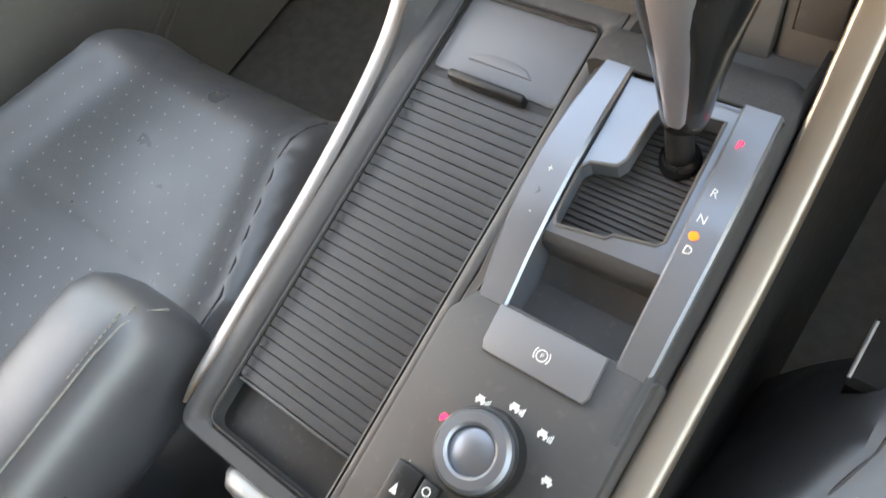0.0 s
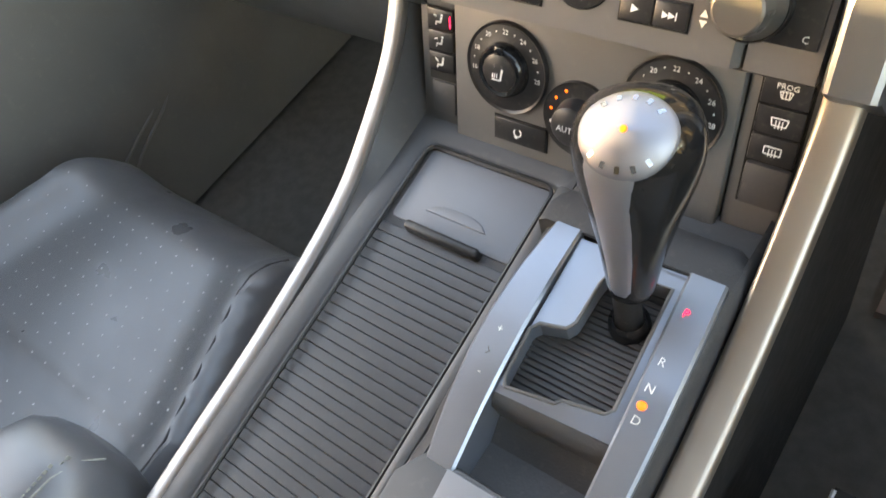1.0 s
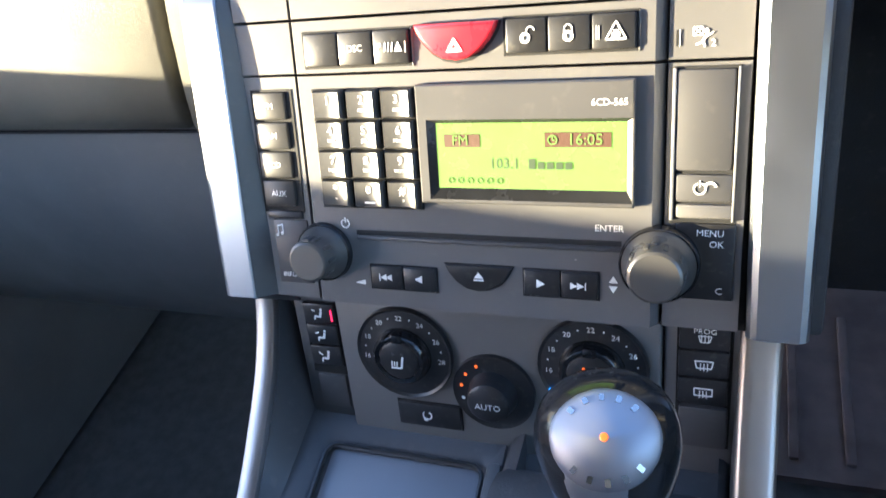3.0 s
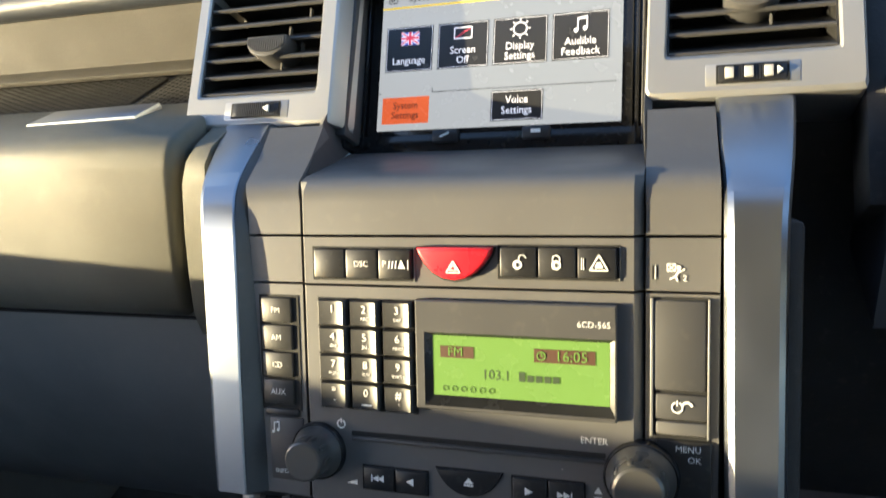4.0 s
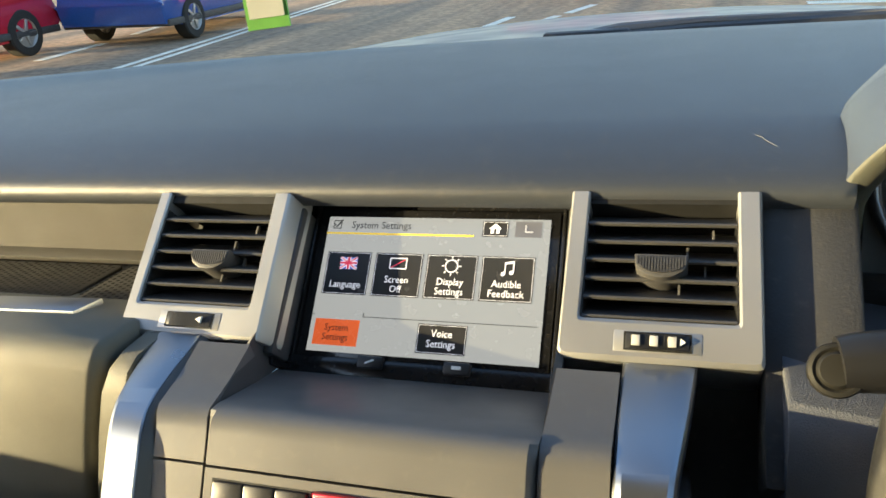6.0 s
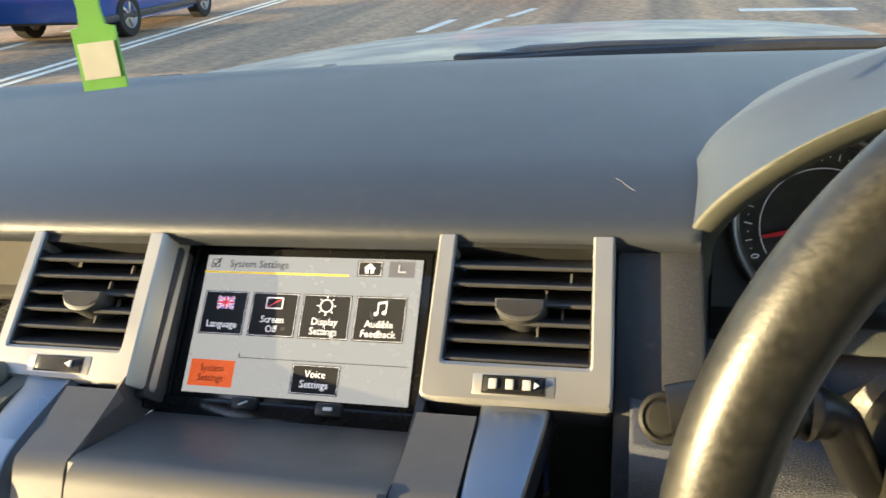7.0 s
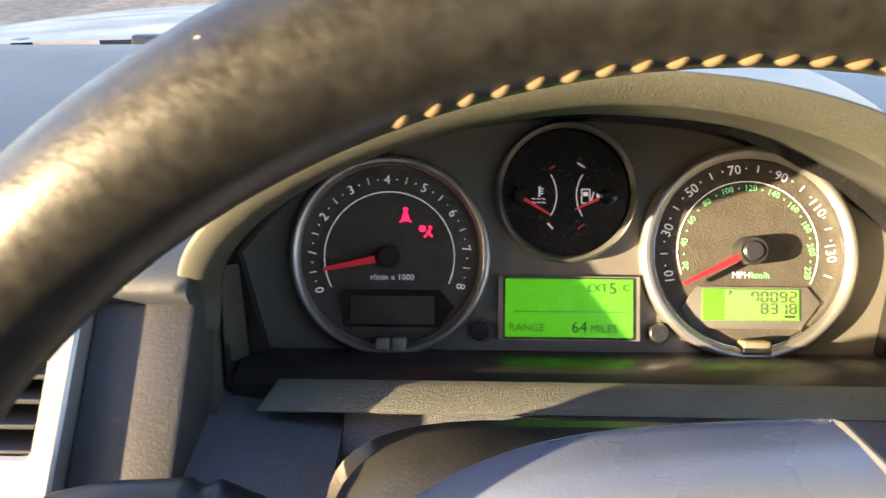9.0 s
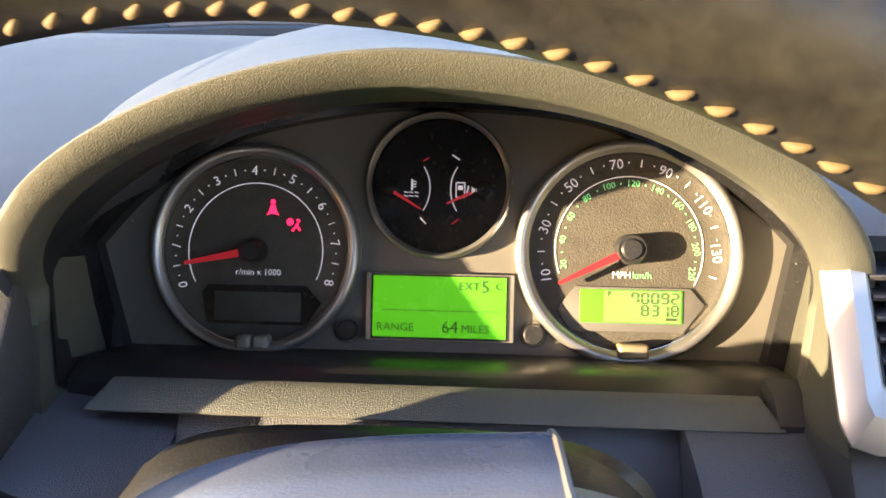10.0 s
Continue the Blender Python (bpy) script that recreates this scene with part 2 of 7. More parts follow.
def prism(bm, pts, w0, w1, b=0.0, seg=2, axis="z"):
    def at(p, w):
        return {"z": (p[0], p[1], w), "x": (w, p[0], p[1]), "y": (p[0], w, p[1])}[axis]
    lo = [bm.verts.new(at(p, w0)) for p in pts]
    hi = [bm.verts.new(at(p, w1)) for p in pts]
    n = len(pts)
    fs = [bm.faces.new(lo[::-1]), bm.faces.new(hi)]
    for i in range(n):
        fs.append(bm.faces.new((lo[i], lo[(i + 1) % n], hi[(i + 1) % n], hi[i])))
    if b:
        es = [e for e in {e for v in hi for e in v.link_edges} if e.verts[0] in hi and e.verts[1] in hi]
        bmesh.ops.bevel(bm, geom=es, offset=b, segments=seg, profile=0.5, affect="EDGES")
    return bm


def lathe(bm, prof, c=(0, 0, 0), seg=40, a0=0.0, a1=2 * math.pi):
    full = abs(a1 - a0 - 2 * math.pi) < 1e-6
    k = seg if full else seg + 1
    rings = []
    for i in range(k):
        a = a0 + (a1 - a0) * i / seg
        rings.append([bm.verts.new((c[0] + r * math.cos(a), c[1] + r * math.sin(a), c[2] + w)) for r, w in prof])
    for i in range(seg):
        A, B = rings[i], rings[(i + 1) % k]
        for j in range(len(prof) - 1):
            q = [A[j], B[j], B[j + 1], A[j + 1]]
            if prof[j][0] < 1e-6:
                q = [A[j], B[j + 1], A[j + 1]]
            elif prof[j + 1][0] < 1e-6:
                q = [A[j], B[j], A[j + 1]]
            bm.faces.new(q)
    bmesh.ops.remove_doubles(bm, verts=bm.verts, dist=1e-6)
    return bm


def loft(bm, rings, closed=True, cap=True, loop=False):
    V = [[bm.verts.new(p) for p in r] for r in rings]
    n = len(rings[0])
    for i in range(len(V) if loop else len(V) - 1):
        A, B = V[i], V[(i + 1) % len(V)]
        for j in range(n if closed else n - 1):
            bm.faces.new((A[j], A[(j + 1) % n], B[(j + 1) % n], B[j]))
    if cap and closed and not loop:
        bm.faces.new(V[0][::-1])
        bm.faces.new(V[-1])
    return bm


def tube(bm, path, r, seg=10, flat=1.0):
    path = [Vector(p) for p in path]
    rings = []
    for i, p in enumerate(path):
        d = (path[min(i + 1, len(path) - 1)] - path[max(i - 1, 0)]).normalized()
        a = d.orthogonal().normalized() if i == 0 else (a - d * a.dot(d)).normalized()
        b = d.cross(a)
        rr = r[i] if isinstance(r, (list, tuple)) else r
        rings.append([p + a * rr * math.cos(t) + b * rr * flat * math.sin(t) for t in [2 * math.pi * k / seg for k in range(seg)]])
    return loft(bm, rings)


def spline(pts, n):
    """n points along a smooth curve through pts."""
    P = [Vector(p) for p in pts]
    out = []
    m = len(P) - 1
    for i in range(n):
        f = i * m / (n - 1)
        k = min(int(f), m - 1)
        t = f - k
        p0, p1, p2, p3 = P[max(k - 1, 0)], P[k], P[k + 1], P[min(k + 2, m)]
        out.append(0.5 * (2 * p1 + (p2 - p0) * t + (2 * p0 - 5 * p1 + 4 * p2 - p3) * t * t + (3 * p1 - p0 - 3 * p2 + p3) * t ** 3))
    return out


def arc(c, r, a0, a1, n):
    return [(c[0] + r * math.cos(radians(a0 + (a1 - a0) * i / (n - 1))), c[1] + r * math.sin(radians(a0 + (a1 - a0) * i / (n - 1)))) for i in range(n)]


def rrect(u0, u1, v0, v1, r, n=4):
    out = []
    for cx, cy, a in ((u1 - r, v1 - r, 0), (u0 + r, v1 - r, 90), (u0 + r, v0 + r, 180), (u1 - r, v0 + r, 270)):
        out += arc((cx, cy), r, a, a + 90, n)
    return out


def bm_():
    return bmesh.new()


def lettering(body, size, u, v, w, mat, parent, rot=0.0, align="CENTER", squeeze=1.0, name="lettering", flip=None):
    cu = bpy.data.curves.new(name, "FONT")
    cu.body, cu.size, cu.align_x, cu.align_y = body, size, align, "CENTER"
    cu.resolution_u = 2
    cu.extrude = 0.00006
    tmp = bpy.data.objects.new("tmp", cu)
    scene.collection.objects.link(tmp)
    me = bpy.data.meshes.new_from_object(tmp)
    bpy.data.objects.remove(tmp)
    bpy.data.curves.remove(cu)
    me.name = name
    me.materials.clear()
    me.materials.append(mat)
    ob = new(name, me)
    ob.parent = parent
    ob.matrix_basis = (flip if flip is not None else Matrix()) @ pose(u, v, w, 0, 0, rot) @ Matrix.Diagonal((squeeze, 1, 1, 1))
    return ob


def bars(rects, mat, parent, name="icon", w=0.0003, at=None):
    """A small printed mark made of flat strokes: (u0, u1, v0, v1) or polygons."""
    bm = bm_()
    for r in rects:
        if len(r) == 4 and not isinstance(r[0], tuple):
            prism(bm, [(r[0], r[2]), (r[1], r[2]), (r[1], r[3]), (r[0], r[3])], 0, w)
        else:
            prism(bm, r, 0, w)
    return part(name, bm, mat, parent, at=at)


def stroke(p, q, t):
    """A thin quad from p to q of width t."""
    d = Vector((q[0] - p[0], q[1] - p[1]))
    n = Vector((-d.y, d.x)).normalized() * t / 2
    return [(p[0] + n.x, p[1] + n.y), (p[0] - n.x, p[1] - n.y), (q[0] - n.x, q[1] - n.y), (q[0] + n.x, q[1] + n.y)]


def poly(points, t, closed=True):
    k = len(points)
    return [stroke(points[i], points[(i + 1) % k], t) for i in range(k if closed else k - 1)]


RAD = slope(-0.052, 0.999, 0.054, 0.101)     # radio and switch face
CLI = slope(-0.073, 0.905, 0.024, 0.062)     # climate panel
SCR = slope(0.1275, 1.118, 0.0605, 0.072)    # touch screen
VEN = slope(0.100, 1.139, 0.066, 0.070)      # air vents
CLU = slope(0.250, 1.139, 0.044, 0.097)      # instrument cluster
CON = slope(-0.378, 0.842, 0.283, 0.042)     # console top


# ---------------------------------------------------------------- the car's shell and the ground
GS = Vector((-0.72, 0.69)) * 0.055                       # the street rises gently ahead and to the left


def ground_z(x, y):
    return GS.x * x + GS.y * y


bm = bm_()
for ix in range(-40, 40):
    for iy in range(-40, 40):
        xs = [math.copysign(abs(k / 40) ** 2.2 * 900, k) for k in (ix, ix + 1)]
        ys = [math.copysign(abs(k / 40) ** 2.2 * 900, k) for k in (iy, iy + 1)]
        bm.faces.new([bm.verts.new((x, y, ground_z(x, y))) for x, y in ((xs[0], ys[0]), (xs[1], ys[0]), (xs[1], ys[1]), (xs[0], ys[1]))])
bmesh.ops.remove_doubles(bm, verts=bm.verts, dist=1e-4)
solo("ground", bm, TARMAC, "worn grey asphalt street surface in low sunlight", "ground", kind="structure")

# cabin lining: everything behind and above the view
bm = bm_()
box(bm, -0.76, 0.80, -2.2, 0.75, 0.42, 0.47)
solo("floor", bm, CARPET, "black carpeted footwell floor of the car", "floor", kind="structure")
bm = bm_()
box(bm, -0.70, 0.74, -2.2, -0.16, 1.66, 1.74, 0.01)
solo("ceiling", bm, LINING, "grey cloth headlining of the car", "ceiling", kind="structure")
bm = bm_()
box(bm, -0.76, 0.80, -2.24, -2.20, 0.45, 1.70)
solo("wall_rear", bm, CHARCOAL, "dark lining closing the rear of the cabin", "wall", kind="structure")
for nm, x, top in (("wall_passenger", -0.80, 1.101), ("wall_driver", 0.80, 1.10)):
    bm = bm_()
    box(bm, x - 0.03, x + 0.03, -2.2, 0.62, 0.42, top, 0.002)
    solo(nm, bm, PADL, "black door lining below the side windows", "door lining", kind="structure")
for side, x0, x1 in (("passenger", -0.77, -0.68), ("driver", 0.81, 0.72)):
    for nm, y0, y1 in (("middle", -1.02, -0.86), ("rear", -2.20, -1.95)):
        bm = bm_()
        prism(bm, [(y0, 1.10), (y1, 1.10), (y1 - 0.02, 1.69), (y0, 1.69)], min(x0, x1), max(x0, x1) - 0.03, axis="x")
        solo("pillar_%s_%s" % (nm, side), bm, LINING, "grey pillar trim between the side windows", "pillar", kind="structure")
    # pillar beside the windscreen
    bm = bm_()
    path = spline([(x0, 0.60, 1.12), (x0, 0.36, 1.34), (x0 * 0.4 + x1 * 0.6, 0.08, 1.54), (x1, -0.18, 1.69)], 16)
    loft(bm, [[p + Vector((-0.02, -0.035, -0.025)), p + Vector((0.02, -0.035, -0.025)), p + Vector((0.02, 0.035, 0.025)), p + Vector((-0.02, 0.035, 0.025))] for p in path])
    solo("pillar_front_" + side, bm, LINING, "grey pillar trim beside the windscreen", "pillar", kind="structure")
# ---------------------------------------------------------------- dashboard
dash = thing("dashboard", Matrix(), "dark grey vinyl dashboard with a grained soft top pad", "dashboard")


def lip_y(x):
    return 0.172 + 0.04 * max(0, abs(x + 0.0) - 0.55) ** 2


def pad_start(x):
    """The pad's near edge; behind the instruments it begins further forward."""
    if not 0.2415 < x < 0.634:
        return lip_y(x)
    return min(0.323, 0.173 + 0.15 * ((x - 0.2415) / 0.06) ** 0.75, 0.173 + 0.414 * ((0.634 - x) / 0.166) ** 0.625)


def front_y(x):
    return 0.665 - 0.27 * x * x


bm = bm_()
XS = sorted([-0.78 + 1.56 * i / 60 for i in range(61)] + [0.241, 0.242, 0.248, 0.26, 0.275, 0.59, 0.605, 0.615, 0.622, 0.627, 0.631, 0.6335, 0.6345])
prof = [(0.05, -0.016), (0.022, -0.0140), (0.005, -0.0085), (0.0, 0.0), (0.001, 0.0045), (0.005, 0.009), (0.013, 0.0135), (0.03, 0.0195), (0.055, 0.026), (0.08, 0.0305)]


def roll_z(a):
    """Height of the pad's rolled edge, a behind the lip."""
    P = prof[3:]
    for (p, q), (r, t) in zip(P, P[1:]):
        if a <= r:
            return q + (t - q) * max(0.0, a - p) / (r - p)
    t = (a - 0.08) / 0.40
    return 0.0305 + 0.0235 * (1 - max(0.0, 1 - t) ** 1.7) - 0.004 * t * t


rings = []
for x in XS:
    y0, y1 = pad_start(x), front_y(x)
    if y0 > lip_y(x) + 0.0005:
        row = [(x, y0 + a, 1.211 + roll_z(y0 + a - 0.172) - (0.02 if k < 2 else 0.006 if k == 2 else 0)) for k, (a, b) in enumerate(prof)]
    else:
        row = [(x, y0 + a, 1.211 + b) for a, b in prof]
    zb = row[-1][2]
    for k in range(1, 9):
        t = k / 8
        row.append((x, y0 + 0.08 + (y1 - y0 - 0.08) * t, 1.211 + roll_z(y0 + 0.08 + (y1 - y0 - 0.08) * t - 0.172)))
    row.append((x, y1 + 0.02, 1.252))
    row.append((x, y1 + 0.03, 1.22))
    rings.append(row)
loft(bm, rings, closed=False, cap=False)
part("top_pad", bm, PAD, dash, "blue-grey looking grained vinyl dash top", angle=60)

# passenger side
bm = bm_()
prof = [(0.150, 1.139), (0.135, 1.1415), (0.10, 1.146), (0.076, 1.147), (0.066, 1.1445), (0.060, 1.138), (0.0575, 1.128), (0.0560, 1.10), (0.0552, 1.07), (0.0562, 1.04), (0.0600, 1.018), (0.0700, 1.004), (0.150, 0.999)]
rings = []
for x, s in ((-0.79, 0), (-0.30, 0), (-0.2135, 0), (-0.2095, 0.0015), (-0.2075, 0.005), (-0.2068, 0.012)):
    rings.append([(x + ((z - 1.095) * 0.31 if x > -0.25 else 0), min(0.15, y + s), z - (s if z > 1.12 else -s if z < 1.03 else 0)) for y, z in prof])
loft(bm, rings)
part("passenger_pad", bm, PASSL, dash, "grained black leather-look passenger airbag pad", angle=50)
bm = bm_()
prof = [(0.145, 1.136), (0.085, 1.139), (0.070, 1.138), (0.058, 1.132), (0.052, 1.12), (0.050, 1.09), (0.0500, 1.05), (0.0520, 1.02), (0.060, 0.995), (0.145, 0.985)]
loft(bm, [[(x + ((z - 1.095) * 0.31 if x < -0.18 else -0.020 * min(1.0, max(0.0, (z - 1.07) / 0.05))), y + s, z) for y, z in prof] for x, s in ((-0.1985, 0.012), (-0.1975, 0.004), (-0.1950, 0.0), (-0.150, 0.0))])
part("end_pad", bm, PASSL, dash, "narrow grained pad beside the silver strut", angle=50)
bm = bm_()
prism(bm, [(0.16, 0.998), (0.098, 0.998), (0.082, 0.99), (0.075, 0.93), (0.085, 0.80), (0.12, 0.72), (0.16, 0.72)], -0.79, -0.152, 0, axis="x")
part("glovebox_lid", bm, CHARCOAL, dash, "dark plastic glovebox lid")
bm = bm_()
prism(bm, [(0.074, 1.0), (0.0715, 1.0), (0.0715, 0.9985), (0.074, 0.9985)], -0.79, -0.16, axis="x")
part("seam", bm, VOID, dash)
bm = bm_()
prism(bm, [(0.128, 1.1385), (0.225, 1.138), (0.225, 1.12), (0.128, 1.12)], -0.79, -0.20, axis="x")
part("shelf", bm, SOFT, dash, "dark plastic parcel shelf")
bm = bm_()
prism(bm, [(0.212, 1.138), (0.206, 1.1405), (0.205, 1.1445), (0.209, 1.147), (0.216, 1.149), (0.205, 1.2), (0.26, 1.2), (0.26, 1.138)], -0.79, -0.195, axis="x")
part("shelf_wall", bm, SHELFW, dash, "grained wall under the dash lip", angle=60)
for x0, x1 in ((-0.79, -0.288), (-0.280, -0.202)):
    bm = bm_()
    prism(bm, rrect(x0, x1, 0.136, 0.204, 0.006), 1.1375, 1.1405, 0.001)
    g = part("speaker_grille", bm, BLACK, dash, "perforated black speaker grille")
    bm = bm_()
    nx, ny = int((min(x1, -0.2) - max(x0, -0.50)) / 0.0055), 11
    for i in range(nx):
        for j in range(ny):
            cx, cy = x1 - 0.006 - i * 0.0055, 0.142 + j * 0.0055 + (i % 2) * 0.0027
            bm.faces.new([bm.verts.new((cx + 0.0017 * math.cos(a), cy + 0.0017 * math.sin(a), 1.1409)) for a in (0.2, 1.25, 2.3, 3.35, 4.4, 5.45)])
    tagged(part("perforated_field", bm, VOID, g), kind="stuff")
bm = bm_()
prism(bm, [(-0.340, 0.100), (-0.249, 0.105), (-0.2440, 0.128), (-0.332, 0.123)], 1.1425, 1.1475, 0.0015)
part("badge_plate", bm, SILVERD, dash, "flat silver badge plate")

# driver side: panel between vent and binnacle, knee panel
bm = bm_()
box(bm, 0.1945, 0.2440, -0.055, 0.108, -0.05, -0.0105, 0.003)
part("side_panel", bm, SOFT, dash, "dark grey panel beside the air vent", at=VEN)
bm = bm_()
prism(bm, [(0.20, 1.136), (0.140, 1.133), (0.135, 1.115), (0.145, 1.02), (0.12, 0.93), (0.14, 0.80), (0.20, 0.80)], 0.155, 0.244, axis="x")
part("knee_panel", bm, SOFT, dash, "black knee panel under the dash")
bm = bm_()
prism(bm, [(0.20, 1.03), (0.10, 1.03), (0.09, 1.0), (0.12, 0.93), (0.14, 0.80), (0.20, 0.80)], 0.244, 0.78, axis="x")
part("knee_panel", bm, SOFT, dash, "black knee panel under the dash")

# ---------------------------------------------------------------- instrument binnacle
def crest(t, x0, x1, z0, h):
    """Point of the hood's flatter arch between the feet x0 and x1."""
    cx = 0.432 if x0 < 0.30 else (x0 + x1) / 2
    return cx + t * (cx - x0 if t < 0 else x1 - cx), z0 + h * max(0.0, 1 - abs(t) ** (1.65 if t < 0 else 2.0)) ** 0.6


def pad_z(y):
    return 1.211 + 0.0305 * min(1.0, max(0.0, (y - 0.172) / 0.08)) ** 0.55 + 0.0195 * min(1.0, max(0.0, (y - 0.252) / 0.35))


TS = [math.sin(math.pi / 2 * (-1 + 2 * i / 48)) for i in range(49)]
# edge of the instrument opening, across and up the cluster's face
OPENING = [(p.x, p.y) for p in spline([(0.2265, 0.058, 0), (0.2594, 0.0930, 0), (0.3093, 0.1219, 0), (0.3759, 0.1378, 0), (0.4352, 0.1425, 0), (0.5231, 0.1354, 0), (0.5872, 0.1098, 0), (0.6253, 0.0848, 0), (0.6445, 0.066, 0)], 49)]
FOOT_L, FOOT_R = (0.249, -0.014), (0.628, -0.010)
hood = thing("instrument_hood", Matrix(), "arched dark grey vinyl hood over the instruments", "instrument hood")
VALLEY = [(0.0, 0.2325), (0.05, 0.2330), (0.20, 0.2440), (0.41, 0.2765), (0.74, 0.3540), (1.0, 0.4340)]


def valley_x(f):
    for (a, b), (c, d) in zip(VALLEY, VALLEY[1:]):
        if f <= c:
            return b + (d - b) * (f - a) / (c - a)
    return VALLEY[-1][1]


bm = bm_()
rings = []
for s in range(17):
    f = (s / 16) ** 1.3
    yf = 0.186 + 0.414 * f
    xl, xr = valley_x(f), 0.634 - 0.166 * f ** 1.6
    z0 = 1.2054 + (pad_z(yf) - 0.006 - 1.2054) * min(1, f * 6)
    h = 0.1206 * (1 - f) ** 1.05 * (1 - 0.09 * min(1, f * 6)) + 0.0015
    ring = []
    for t in TS:
        x, z = crest(t, xl, xr, z0, h)
        ring.append((x, yf - 0.55 * (z - z0) * (1 - f) ** 1.5, z))
    rings.append(ring)
loft(bm, rings, closed=False, cap=False)
part("hood_top", bm, HOODV, hood, "grained vinyl top of the hood", angle=60)
bm = bm_()
rings = []
for o, dy in ((0.0, 0.0), (0.04, -0.0015), (0.15, -0.0025), (0.5, -0.0035), (0.85, -0.001), (0.96, 0.002), (1.0, 0.005)):
    ring = []
    for t in TS:
        xo, zo = crest(t, 0.2325, 0.634, 1.2054, 0.1222)
        xi, zi = crest(t, 0.2500, 0.613, 1.2000, 0.1110)
        x, z = xo + (xi - xo) * o, zo + (zi - zo) * o
        ring.append((x, 0.186 - 0.55 * (zo - 1.2054) * (1 - o) - 0.50 * (zi - 1.2) * o + 0.004 * o + dy, z))
    rings.append([(0.2325 + 0.0165 * o, 0.186 + dy, 1.185)] + ring + [(0.634 - 0.021 * o, 0.186 + dy, 1.165)])
loft(bm, rings, closed=False, cap=False)
part("hood_rim", bm, PADL, hood, "grained rim of the hood", angle=60)
bm = bm_()
rings = []
for o in (0, 0.25, 0.5, 0.75, 1):
    ring = []
    for t, q in zip(TS, OPENING):
        xi, zi = crest(t, 0.2500, 0.613, 1.2000, 0.1110)
        e = CLU @ Vector((*q, 0.008))
        ya = 0.195 - 0.50 * (zi - 1.2)
        k = o ** 0.8
        ring.append((xi + (e.x - xi) * o, ya + (e.y - ya) * o, zi + (e.z - zi) * k))
    rings.append([Vector((0.250, 0.185, 1.15)).lerp(CLU @ Vector((*FOOT_L, 0.008)), o)] + ring)
loft(bm, rings, closed=False, cap=False)
part("hood_lining", bm, HOODIN, hood, "smooth dark inner face of the hood", angle=60)
bm = bm_()
prism(bm, [(0.196, 1.215), (0.235, 1.2), (0.235, 1.08), (0.165, 1.08), (0.172, 1.15)], 0.2315, 0.2475, 0.0, axis="x")
part("hood_foot", bm, PADL, hood, "grained side foot of the hood")
near = [VEN @ Vector((0.6075, v, 0.0045)) for v in (0.1300, 0.1120, 0.0950, 0.0720, 0.0380)]
far = [CLU @ Vector((*q, 0.0086)) for q in (OPENING[-3], OPENING[-1], (0.6420, 0.058), (0.6340, 0.022), (0.6260, -0.018))]
rings = []
for k in range(9):
    f = k / 8
    rings.append([a.lerp(b, f) + Vector((-0.0035 * math.sin(math.pi * f), 0, 0)) for a, b in zip(near, far)])
part("hood_foot", loft(bm_(), rings, closed=False, cap=False), PADL, hood, "grained side foot of the hood", angle=60)
# ledge under the instruments
bm = bm_()
prism(bm, [(0.1905, 1.1535), (0.1845, 1.1537), (0.1715, 1.1482), (0.1702, 1.1472), (0.1715, 1.1455), (0.1905, 1.1440)], 0.2690, 0.604, axis="x")
for v in bm.verts:
    k = min(1.0, max(0.0, (v.co.y - 0.170) / 0.015))
    v.co.x += 0.0075 * k * (1 if v.co.x < 0.4 else -1)
part("ledge", bm, CHEEK, hood, "grey plastic ledge below the dials")
bm = bm_()
prism(bm, [(0.252, 1.136), (0.244, 1.1385), (0.216, 1.1500), (0.206, 1.1515), (0.1910, 1.1500), (0.1910, 1.130), (0.252, 1.125)], 0.250, 0.622, axis="x")
part("glare_strip", bm, material("dark satin strip", (0.024, 0.024, 0.025), 0.36, var=0.05, specks=0.1), hood, "gloss black strip in front of the dials")
bm = bm_()
prism(bm, [(0.192, 1.1440), (0.1840, 1.1440), (0.1790, 1.1400), (0.1520, 1.1120), (0.1480, 1.1020), (0.1480, 1.04), (0.192, 1.04)], 0.3125, 0.557, axis="x")
part("recess_back", bm, SHELF, hood, "smooth dark panel behind the column")
for x0, x1, zs in ((0.2035, 0.3118, 0.0), (0.5575, 0.680, 0.004)):
    bm = bm_()
    prism(bm, [(0.21, 1.1425 + zs), (0.172, 1.1425 + zs), (0.150, 1.1395 + zs), (0.119, 1.1350), (0.085, 1.128), (0.070, 1.115), (0.064, 1.08), (0.064, 1.02), (0.21, 1.02)], x0, x1, axis="x")
    es = [e for e in bm.edges if abs(e.verts[0].co.x - e.verts[1].co.x) < 1e-6 and min(v.co.z for v in e.verts) > 1.12 and max(v.co.y for v in e.verts) < 0.18]
    bmesh.ops.bevel(bm, geom=es, offset=0.003, segments=2, profile=0.5, affect="EDGES")
    if x0 < 0.3:
        for v in bm.verts:              # the shelf falls towards the column
            if v.co.z > 1.1:
                v.co.z -= 0.16 * (v.co.x - 0.250)
    part("lower_cheek", bm, SHELF, hood, "grained shelf beside the steering column", angle=40)
bm = bm_()
prism(bm, [(0.200, 1.1580), (0.186, 1.1580), (0.1715, 1.1500), (0.1715, 1.140), (0.200, 1.140)], 0.6010, 0.6220, axis="x")
part("ledge_end", bm, GREYD, hood, "dark end piece of the ledge")

# ---------------------------------------------------------------- centre stack
stack = thing("centre_stack", RAD, "grey satin plastic centre console stack with silver side struts", "console stack")


